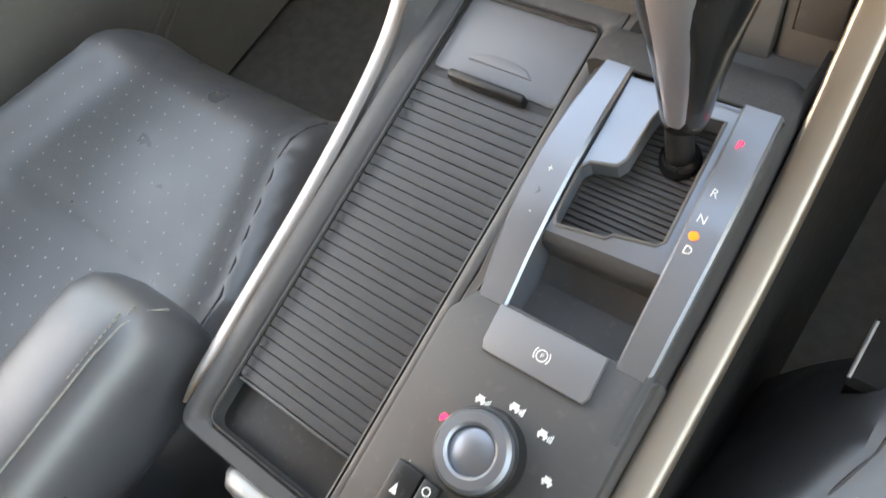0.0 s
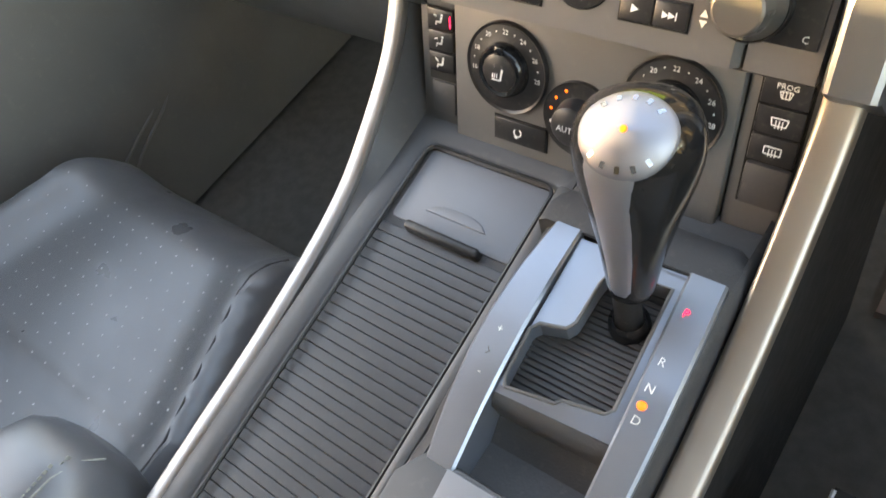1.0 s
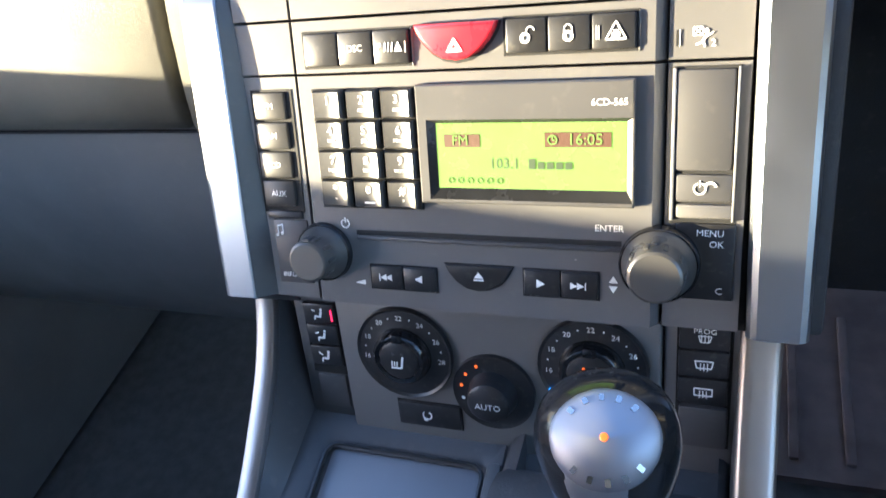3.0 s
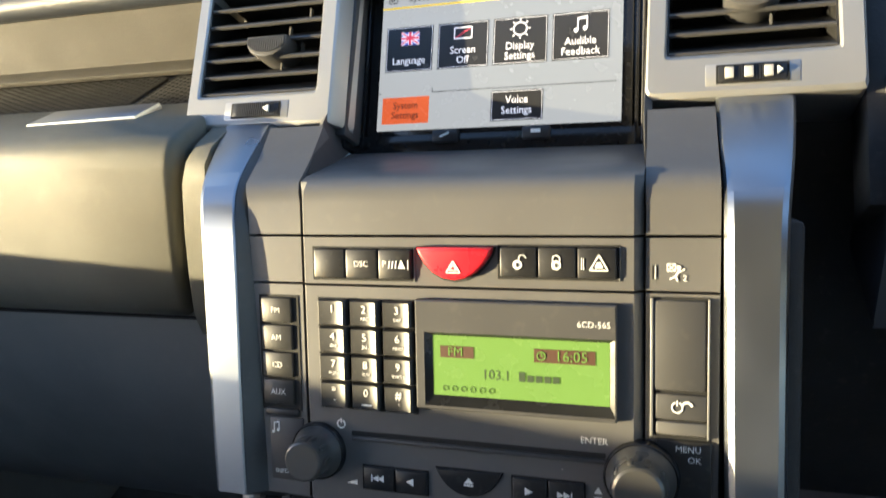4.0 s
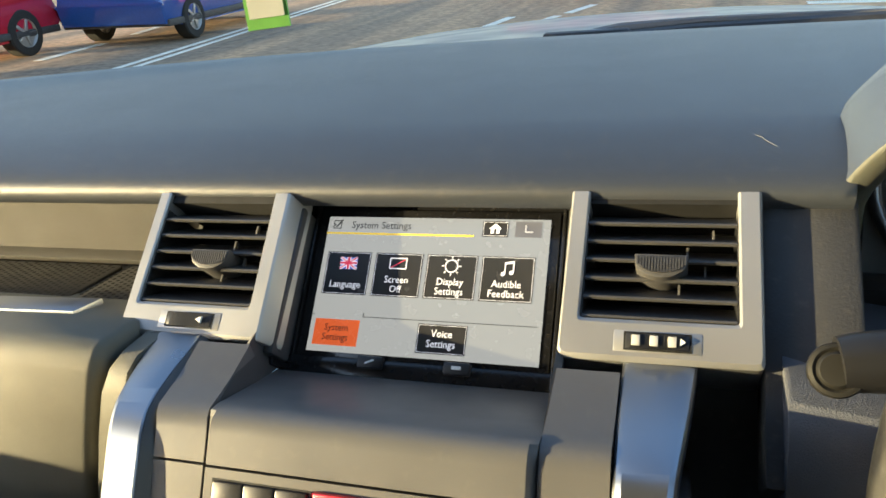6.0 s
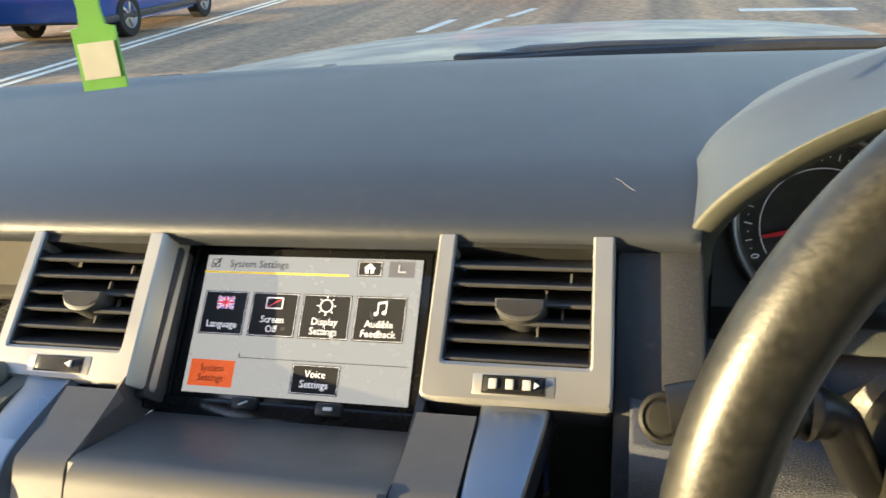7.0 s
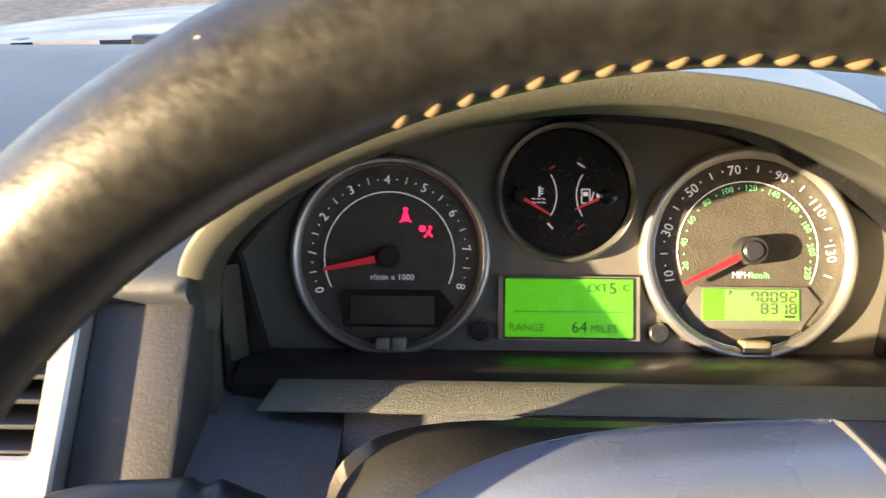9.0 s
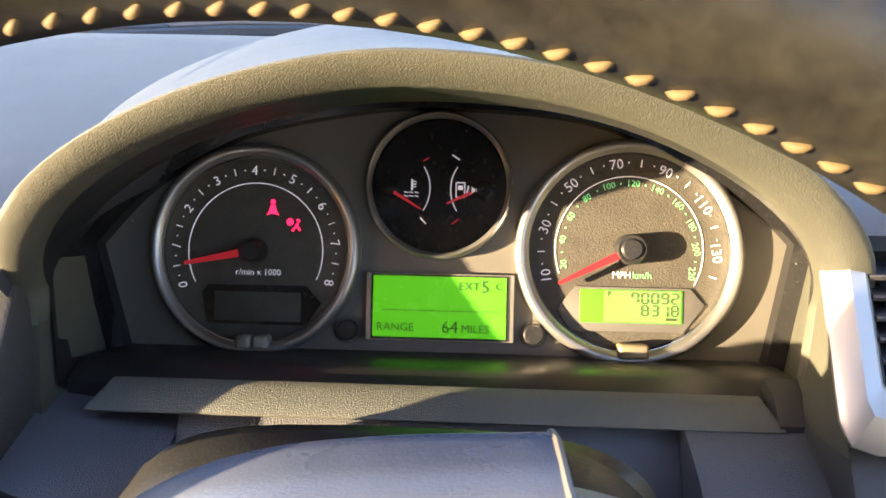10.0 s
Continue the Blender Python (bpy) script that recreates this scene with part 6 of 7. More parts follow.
# passenger side wall in the haze-lightened charcoal, unlike the driver side
o = part("side_wall", loft(bm_(), [[Vector((-0.1435, 0.15, 0.98)), Vector((-0.1320, 0.15, 0.98)), Vector((-0.1320, 0.15, 0.47)), Vector((-0.1435, 0.15, 0.47))]] + walls), CHARCOAL, cons, "side of the console, shade or haze put into its colour")
o.matrix_basis = CON.inverted()
# inner walls rising from the top to the strips
o = part("inner_wall", loft(bm_(), inner, closed=False, cap=False), GREYD, cons, angle=60)
o.matrix_basis = CON.inverted()
o = part("inner_wall", loft(bm_(), [[(0.1262, p.y, p.z + 0.0005), (0.1252, p.y, min(p.z, kz(p.y) + 0.008))] for p in rim], closed=False, cap=False), GREYD, cons, angle=60)
o.matrix_basis = CON.inverted()
bm = bm_()
box(bm, -0.110, 0.128, -0.050, 0.40, -0.09, -0.020)
part("console_body", bm, SOFT, cons)
part("front_deck", box(bm_(), -0.127, 0.1275, 0.288, 0.330, -0.03, 0.0015, 0.003), GREYD, cons)

# ---------------------------------------------------------------- instrument cluster
clu = thing("instrument_cluster", CLU, "dark instrument cluster with two large dials and green displays", "instrument cluster")
bm = bm_()
pts = [(0.249, -0.020)] + [(0.4352 + (x - 0.4352) * 1.02, y * 1.02) for x, y in OPENING] + [(0.630, -0.020)]
prism(bm, pts[::-1], -0.02, -0.004)
part("face", bm, material("grained face plastic", (0.115, 0.109, 0.097), 0.5, var=0.06, vscale=9, bump=0.12, bscale=1500, dirt=0.05, specks=0.10), clu, "dark grey matt face panel")


# gloss black edge of the lens along the opening
bm = bm_()
edge_out = [FOOT_L] + OPENING + [FOOT_R]
edge_in = [(0.4352 + (x - 0.4352) * 0.95, 0.03 + (y - 0.03) * (0.965 if 0.30 < x < 0.57 else 0.955)) for x, y in edge_out]
loft(bm, [[(*p, -0.004), (*p, 0.0085), (*q, 0.0065), (*q, -0.004)] for p, q in zip(edge_out, edge_in)])
part("lens_edge", bm, GLOSS, clu, "gloss black edge round the dials", angle=40)


def ring_of(name, c, r, w, mat, parent, label=""):
    return part(name, lathe(bm_(), [(r - w, 0.0015), (r - w * 0.7, 0.0052), (r - w * 0.35, 0.0064), (r, 0.0050), (r + 0.0008, -0.004)], (c[0], c[1], -0.0005), 72), mat, parent, label, angle=60)


def face_of(c, r, parent, mat=DIALF):
    return part("dial_face", lathe(bm_(), [(0, -0.0030), (r, -0.0030), (r, -0.006)], (c[0], c[1], 0), 64), mat, parent)


def ticks(c, r0, r1, angles, t, mat, parent, w=-0.0028):
    bm = bm_()
    for a in angles:
        p, q = [(c[0] + r * math.cos(radians(a)), c[1] + r * math.sin(radians(a))) for r in (r0, r1)]
        prism(bm, stroke(p, q, t), w, w + 0.0002)
    return tagged(part("tick_marks", bm, mat, parent), kind="stuff")


def needle(c, a, length, back, parent, wide=0.0022, w=0.0045):
    bm = bm_()
    d, n = Vector((math.cos(radians(a)), math.sin(radians(a)))), Vector((-math.sin(radians(a)), math.cos(radians(a))))
    C = Vector(c)
    prism(bm, [tuple(C - d * back + n * wide), tuple(C - d * back - n * wide), tuple(C + d * length - n * wide * 0.45), tuple(C + d * length + n * wide * 0.45)], w, w + 0.0014)
    return part("needle", bm, NEEDLE, parent, "red pointer needle")


def warning(parent, c, kind):
    s = []
    if kind == "belt":
        s = [arc((c[0], c[1] + 0.0042), 0.0015, 0, 330, 10), [(c[0] - 0.0028, c[1] - 0.0030), (c[0] + 0.0028, c[1] - 0.0030), (c[0] + 0.0012, c[1] + 0.0024), (c[0] - 0.0012, c[1] + 0.0024)], stroke((c[0] - 0.0034, c[1] - 0.0036), (c[0] - 0.0014, c[1] - 0.0016), 0.0009), stroke((c[0] + 0.0034, c[1] - 0.0036), (c[0] + 0.0014, c[1] - 0.0016), 0.0009)]
    else:
        s = [arc((c[0] - 0.0028, c[1] + 0.0020), 0.0021, 0, 330, 12), arc((c[0] + 0.0020, c[1] + 0.0028), 0.0011, 0, 330, 8), stroke((c[0] + 0.0022, c[1] + 0.0012), (c[0] - 0.0016, c[1] - 0.0034), 0.0012), stroke((c[0] + 0.0004, c[1] + 0.0006), (c[0] + 0.0034, c[1] - 0.0030), 0.0012)]
    bars(s, REDLED, parent, "warning_lamp", at=pose(0, 0, -0.0027))


# engine speed
cl = (0.3280, 0.0545)
face_of(cl, 0.0545, clu)
ring_of("dial_ring", (0.3287, 0.0555), 0.0612, 0.0068, RINGM, clu, "satin silver ring of the rev counter")
part("dial_rim_line", lathe(bm_(), [(0.0544, -0.0028), (0.0546, 0.0018), (0.0549, 0.0018), (0.0551, -0.0028)], (0.3287, 0.0555, 0), 72), CHROME, clu)
bars(poly(arc(cl, 0.0400, -24, 208, 60), 0.0006, False), PRINTL, clu, "scale_arc", at=pose(0, 0, -0.0029))
A = [206 - 28.5 * k for k in range(9)]
ticks(cl, 0.0458, 0.0500, [a - 14.25 for a in A[:-1]], 0.0006, PRINTL, clu)
ticks(cl, 0.0474, 0.0482, [a - f for a in A[:-1] for f in (7.1, 21.4)], 0.0008, PRINTL, clu)
for k, a in enumerate(A):
    lettering(str(k), 0.0078, cl[0] + 0.0472 * math.cos(radians(a)), cl[1] + 0.0472 * math.sin(radians(a)), -0.0027, PRINTL, clu, rot=(a - 90) * 0.85)
lettering("r/min x 1000", 0.0052, 0.3300, 0.0420, -0.0027, PRINTL, clu)
needle(cl, 191.5, 0.0400, -0.008, clu)
part("hub", lathe(bm_(), [(0, 0.0085), (0.0052, 0.0083), (0.0068, 0.006), (0.0075, -0.003)], (*cl, 0), 32), BLACK, clu)
warning(clu, (0.3378, 0.0795), "belt")
warning(clu, (0.3510, 0.0700), "bag")
part("info_window", prism(bm_(), [(0.3005, 0.0115), (0.3590, 0.0115), (0.3680, 0.0245), (0.3590, 0.0345), (0.3005, 0.0345), (0.2970, 0.0300)], -0.0032, -0.0022), GLOSS, clu)
part("info_window_glass", box(bm_(), 0.3045, 0.3560, 0.0135, 0.0305, -0.003, -0.0016, 0.0005), DIALF, clu)
for u in (0.3255, 0.3352):
    part("button", box(bm_(), u - 0.0043, u + 0.0043, -0.0018, 0.0060, -0.004, 0.0095, 0.0020, 3), material("beige key", (0.30, 0.28, 0.24), 0.5), clu)
# temperature and fuel
cm = (0.4355, 0.0948)
face_of(cm, 0.0392, clu, GLOSS)
ring_of("dial_ring", cm, 0.0424, 0.0036, RINGM, clu, "thin silver ring of the fuel dial")
bars(poly(arc((0.4065, 0.0930), 0.0235, -33, 33, 16), 0.0006, False) + poly(arc((0.4655, 0.0930), 0.0235, 147, 213, 16), 0.0006, False), PRINTL, clu, "scale_arc", at=pose(0, 0, -0.0028))
for p, q, m in (((0.4245, 0.0760), (0.4280, 0.0725), PRINTL), ((0.4425, 0.1130), (0.4470, 0.1100), PRINTL), ((0.4255, 0.1090), (0.4290, 0.1110), NEEDLE), ((0.4430, 0.0725), (0.4470, 0.0755), NEEDLE)):
    bars([stroke(p, q, 0.0008)], m, clu, "end_mark", at=pose(0, 0, -0.0028))
needle((0.4080, 0.0910), -31, 0.0205, -0.002, clu, 0.0010)
needle((0.4560, 0.0912), 205, 0.0175, -0.002, clu, 0.0010)
for u, v in ((0.4075, 0.0925), (0.4615, 0.0925)):
    part("hub", lathe(bm_(), [(0, 0.006), (0.0042, 0.0055), (0.0055, -0.003)], (u, v, 0), 20), GLOSS, clu)
c = (0.4195, 0.0930)
bars([stroke((c[0], c[1] - 0.001), (c[0], c[1] + 0.0055), 0.0010)] + [stroke((c[0], c[1] + 0.0015 * k + 0.001), (c[0] + 0.0025, c[1] + 0.0015 * k + 0.001), 0.0006) for k in range(3)] + [stroke((c[0] - 0.0045 + 0.003 * k, c[1] - 0.002 - 0.0022 * j), (c[0] - 0.0022 + 0.003 * k, c[1] - 0.0026 - 0.0022 * j), 0.0006) for k in range(3) for j in range(2)], PRINTL, clu, "temperature_mark", at=pose(0, 0, -0.0028))
c = (0.4480, 0.0925)
bars(poly([(c[0] - 0.0028, c[1] - 0.0042), (c[0] + 0.0022, c[1] - 0.0042), (c[0] + 0.0022, c[1] + 0.0042), (c[0] - 0.0028, c[1] + 0.0042)], 0.0007) + [(c[0] - 0.0018, c[0] + 0.0012, c[1], c[1] + 0.0026), stroke((c[0] + 0.003, c[1] - 0.0030), (c[0] + 0.0045, c[1] + 0.0025), 0.0008), [(c[0] + 0.0062, c[1] - 0.0020), (c[0] + 0.0092, c[1]), (c[0] + 0.0062, c[1] + 0.0020)]], PRINTL, clu, "fuel_mark", at=pose(0, 0, -0.0028))
# speed
cr = (0.5450, 0.0600)
face_of(cr, 0.0570, clu)
ring_of("dial_ring", (0.5445, 0.0585), 0.0640, 0.0076, RINGM, clu, "satin silver ring of the speedometer")
part("dial_rim_line", lathe(bm_(), [(0.0562, -0.0028), (0.0564, 0.0018), (0.0567, 0.0018), (0.0569, -0.0028)], (0.5445, 0.0585, 0), 72), CHROME, clu)
bars(poly(arc(cr, 0.0420, -28, 200, 60), 0.0006, False), PRINTL, clu, "scale_arc", at=pose(0, 0, -0.0029))
A = [199 - 33.3 * k for k in range(7)]
ticks(cr, 0.0478, 0.0522, [a - 16.6 for a in A], 0.0007, PRINTL, clu)
ticks(cr, 0.0496, 0.0505, [a - f for a in A[:-1] for f in (8.3, 25)], 0.0009, PRINTL, clu)
for k, a in enumerate(A):
    lettering(str(10 + 20 * k), 0.0082, cr[0] + 0.0492 * math.cos(radians(a)), cr[1] + 0.0492 * math.sin(radians(a)), -0.0027, PRINTL, clu, rot=(a - 90) * 0.9)
for k in range(11):
    a = 194 - 21.4 * k
    lettering(str(20 + 20 * k), 0.0052, cr[0] + 0.0380 * math.cos(radians(a)), cr[1] + 0.0380 * math.sin(radians(a)), -0.0027, PRINTG, clu, rot=(a - 90) * 0.85)
ticks(cr, 0.0376, 0.0386, [194 - 21.4 * (k + 0.5) for k in range(10)], 0.0009, PRINTG, clu)
lettering("MPH", 0.0055, 0.5412, 0.0452, -0.0027, PRINTL, clu)
lettering("km/h", 0.0055, 0.5528, 0.0452, -0.0027, PRINTG, clu)
needle(cr, 206.5, 0.0450, -0.007, clu, 0.0022)
part("hub", lathe(bm_(), [(0, 0.0100), (0.0050, 0.0098), (0.0062, 0.0085), (0.0078, 0.0088), (0.0085, 0.0075), (0.0088, -0.003)], (*cr, 0), 36), BLACK, clu)
part("odometer_frame", prism(bm_(), [(0.5120, 0.0130), (0.5760, 0.0130), (0.5880, 0.0290), (0.5800, 0.0385), (0.5150, 0.0385), (0.5045, 0.0250)], -0.0030, -0.0014, 0.0006), GREY, clu)
od = part("odometer_display", box(bm_(), 0.5175, 0.5755, 0.0180, 0.0370, -0.002, -0.0008, 0.0003), LCDG, clu, "small green odometer display")
part("odometer_window", box(bm_(), 0.5310, 0.5745, 0.0185, 0.0365, -0.002, -0.0005), LCD, clu)
SEGMENTS = {"0": "abcdef", "1": "bc", "2": "abged", "3": "abgcd", "7": "abcf", "8": "abcdefg", "9": "abcdfg"}


def segment_figure(ch, u, v, w, h, t):
    """Strokes of one seven-segment figure whose lower left corner is (u, v)."""
    g = t * 0.62
    ends = {"a": ((g, h), (w - g, h)), "g": ((g, h / 2), (w - g, h / 2)), "d": ((g, 0), (w - g, 0)),
            "f": ((0, h / 2 + g), (0, h - g)), "b": ((w, h / 2 + g), (w, h - g)), "e": ((0, g), (0, h / 2 - g)), "c": ((w, g), (w, h / 2 - g))}
    return [stroke((u + p[0], v + p[1]), (u + q[0], v + q[1]), t) for p, q in (ends[k] for k in SEGMENTS[ch])]


for text, v in (("70092", 0.0296), ("831.8", 0.0226)):
    u = 0.5725
    for ch in reversed(text):
        if ch == ".":
            bars([(u - 0.0005, u + 0.0004, v - 0.0003, v + 0.0006)], LCDINK, od, "point", at=pose(0, 0, -0.0004))
            continue
        u -= 0.0034
        bars(segment_figure(ch, u, v, 0.0034, 0.0056, 0.0006), LCDINK, od, "figure", at=pose(0, 0, -0.0004))
        u -= 0.0022
lettering("P", 0.0038, 0.5340, 0.0345, -0.0003, LCDINK, od)
bars([(0.5660, 0.5720, 0.0200, 0.0213)], LCDINK, od, "word_bar", at=pose(0, 0, -0.0004))
part("button", box(bm_(), 0.5385, 0.5555, -0.0018, 0.0068, -0.004, 0.0085, 0.0020, 3), material("bronze key", (0.30, 0.25, 0.16), 0.35, 0.4), clu)
# message display
part("display_frame", box(bm_(), 0.3950, 0.4800, 0.0050, 0.0437, -0.008, 0.0015, 0.0006), material("grey display frame", (0.22, 0.21, 0.19), 0.5), clu)
part("display_well", box(bm_(), 0.3978, 0.4768, 0.0058, 0.0430, -0.008, 0.0019), VOID, clu)
md = part("message_display", box(bm_(), 0.3990, 0.4755, 0.0070, 0.0420, -0.006, 0.0022), LCDG, clu, "bright green message display")
lettering("EXT", 0.0066, 0.4540, 0.0365, 0.0025, LCDINK, md)
lettering("5", 0.0098, 0.4632, 0.0362, 0.0025, LCDINK, md)
lettering("C", 0.0060, 0.4710, 0.0367, 0.0025, LCDINK, md)
bars([(0.4040, 0.4710, 0.0222, 0.0226)], LCDINK, md, "rule", at=pose(0, 0, 0.0023))
lettering("RANGE", 0.0066, 0.4120, 0.0125, 0.0025, LCDINK, md)
lettering("64", 0.0098, 0.4435, 0.0128, 0.0025, LCDINK, md)
lettering("MILES", 0.0066, 0.4580, 0.0122, 0.0025, LCDINK, md)
for u in (0.3838, 0.4915):
    part("trip_button", lathe(bm_(), [(0, 0.002), (0.0050, 0.002), (0.0058, 0.0012), (0.0062, -0.005), (0.0078, -0.0038), (0.0080, -0.006)], (u, 0.0100, 0), 24), BLACK, clu)

# ---------------------------------------------------------------- steering wheel
WU, WN = Vector((0, math.sin(radians(10.3)), math.cos(radians(10.3)))), Vector((0, -math.cos(radians(10.3)), math.sin(radians(10.3))))
WM = Matrix(((1, 0, 0, 0.4253), (0, WU.y, WN.y, -0.0452), (0, WU.z, WN.z, 1.1709), (0, 0, 0, 1)))
wheel = thing("steering_wheel", WM, "worn black leather steering wheel with sand stitching", "steering wheel")
RW, RT = 0.1985, 0.0158
bm = bm_()
rings = []
for i in range(120):
    a = 2 * math.pi * i / 120
    c, s = math.cos(a), math.sin(a)
    ring = []
    for k in range(18):
        b = 2 * math.pi * k / 18
        rr = RT * (1.0 + 0.03 * math.cos(2 * b))
        r = RW + rr * math.cos(b)
        ring.append((r * c, r * s, rr * 0.98 * math.sin(b)))
    rings.append(ring)
loft(bm, rings, loop=True)
rimo = part("rim", bm, WHEEL, wheel, "worn shiny black leather rim", angle=80)
sm = None
for i in range(54):
    a = radians(109.5 - 1.88 * i)
    m = pose(0, 0, 0, 0, 0, math.degrees(a)) @ pose(RW - RT * 0.95, 0, 0.0058, 0, 0, 0) @ pose(0, 0, 0, 0, 20, 0) @ Matrix.Scale(0.82, 4)
    if sm is None:
        bm = bm_()
        tube(bm, [(0.0009, -0.0021, 0.0016), (0.0004, -0.0017, 0.0013), (-0.0001, -0.0009, 0.0007), (-0.0003, 0.0, 0.0), (-0.0001, 0.0009, -0.0007), (0.0004, 0.0017, -0.0013), (0.0009, 0.0021, -0.0016)], [0.0002, 0.0007, 0.0010, 0.0011, 0.0010, 0.0007, 0.0002], 10)
        s = part("stitch", bm, STITCH, rimo, at=m, angle=80)
        sm = s.data
    else:
        s = new("stitch", sm)
        s.parent = rimo
        s.matrix_basis = m
bm = bm_()
rings = []
for v, w, h in ((0.0620, -0.085, 0.0540), (0.0745, -0.070, 0.0545), (0.0768, -0.065, 0.0550), (0.0770, -0.060, 0.0552), (0.0768, -0.050, 0.0555), (0.0755, -0.038, 0.0560), (0.0710, -0.031, 0.0580), (0.0500, -0.024, 0.0640), (0.0200, -0.020, 0.0700), (-0.0200, -0.018, 0.0720), (-0.0600, -0.022, 0.0660), (-0.0850, -0.035, 0.0520)):
    row = []
    for k in range(37):
        u = -0.112 + (h + 0.112) * k / 36
        d = max(0.0, (0.05 - u) / 0.15)
        row.append((u, v + 0.009 - 0.070 * d ** 3.2 - 0.003 * min(1.0, 3 * d) * (1 - d), w - 0.012 * d ** 3))
    rings.append(row)
loft(bm, rings, closed=False, cap=False)
hub = part("airbag_cover", bm, COVER, wheel, "smooth satin grey airbag cover", angle=60)
part("cover_seam", tube(bm_(), [(h + 0.0004, v + 0.009, w) for v, w, h in ((0.0745, -0.070, 0.0545), (0.0770, -0.060, 0.0552), (0.0755, -0.038, 0.0560), (0.0710, -0.031, 0.0580), (0.0500, -0.024, 0.0640), (0.0, -0.019, 0.0710))], 0.0012, 6), GREY, hub)
bm = bm_()
rings = []
for v, w, h in ((0.050, -0.100, 0.105), (0.0590, -0.090, 0.110), (0.0605, -0.080, 0.112), (0.0570, -0.066, 0.114), (0.045, -0.054, 0.116), (0.010, -0.042, 0.118), (-0.05, -0.046, 0.110), (-0.09, -0.070, 0.08)):
    rings.append([(h * x, v - 0.030 * x ** 4, w - 0.014 * x ** 4) for x in [0.30 + 0.70 * k / 14 for k in range(15)]])
loft(bm, rings, closed=False, cap=False)
part("hub_surround", bm, COVER, wheel, "smooth satin grey side of the hub", angle=60)
for a0 in (-12, 192):
    d = Vector((math.cos(radians(a0)), math.sin(radians(a0)), 0))
    n = Vector((-d.y, d.x, 0))
    bm = bm_()
    loft(bm, [[tuple(d * r + n * h * q + Vector((0, 0, w + 0.008 * e))) for q, e in ((-1, 0), (-0.9, 1), (0.9, 1), (1, 0), (0.9, -1), (-0.9, -1))] for r, h, w in ((0.07, 0.032, -0.072), (0.12, 0.026, -0.055), (0.165, 0.022, -0.020), (0.196, 0.022, -0.004))])
    part("spoke", bm, LEATHER, wheel, "black wheel spoke", angle=50)
bm = bm_()
box(bm, -0.025, 0.025, -0.19, -0.07, -0.052, -0.012, 0.006)
part("spoke", bm, SILVERD, wheel, "grey lower spoke")

col = thing("steering_column", Matrix(), "dark plastic steering column shroud with indicator stalk", "steering column")
bm = bm_()
rings = []
for y, hw, h in ((0.022, 0.080, 0.050), (0.034, 0.098, 0.078), (0.048, 0.106, 0.091), (0.070, 0.109, 0.097), (0.095, 0.110, 0.097), (0.120, 0.108, 0.080), (0.126, 0.116, 0.078), (0.150, 0.116, 0.052), (0.178, 0.116, 0.020)):
    ring = []
    for i in range(28):
        t = math.pi * i / 27
        ring.append((0.426 - hw * math.copysign(abs(math.cos(t)) ** 0.55, math.cos(t)), y, 1.098 + h * abs(math.sin(t)) ** 0.6))
    rings.append(ring + [(0.426 + hw * 0.9, y, 1.02), (0.426 - hw * 0.9, y, 1.02)])
loft(bm, rings)
part("shroud", bm, material("black column plastic", (0.017, 0.0165, 0.014), 0.42, spec=0.35, var=0.15, bump=0.3, bscale=700, dirt=0.03, specks=0.15), col, "dark grained column shroud", angle=50)
bm = bm_()
path = spline([(0.330, 0.088, 1.118), (0.312, 0.082, 1.130), (0.302, 0.078, 1.150), (0.294, 0.0745, 1.164), (0.282, 0.0720, 1.1685), (0.262, 0.0695, 1.1690), (0.238, 0.0680, 1.1685), (0.2205, 0.0665, 1.1665)], 43)
tube(bm, path, [0.0105 + 0.0042 * min(1.0, max(0.0, (k - 20) / 5)) - (0.0028 if 25 <= k <= 26 else 0.0) - 0.0022 * max(0.0, (k - 34) / 8) for k in range(43)], 22)
st = part("stalk", bm, material("black stalk plastic", (0.011, 0.011, 0.012), 0.40, spec=0.4, var=0.1, vscale=20, specks=0.1), col, "black indicator stalk", angle=50)
bm = lathe(bm_(), [(0, 0.0035), (0.0070, 0.0030), (0.0082, 0.0018), (0.0086, 0.0006), (0.0100, 0.0016), (0.0118, 0.0010), (0.0124, -0.0012), (0.0124, -0.006)], (0, 0, 0), 32)
part("stalk_end", bm, material("dark stalk end plastic", (0.013, 0.0125, 0.011), 0.50, spec=0.25, var=0.06, vscale=20), st, "round grey stalk end", at=Matrix.Translation((0.2190, 0.0610, 1.1665)) @ Vector((-0.12, -0.84, 0.52)).to_track_quat("Z", "Y").to_matrix().to_4x4())

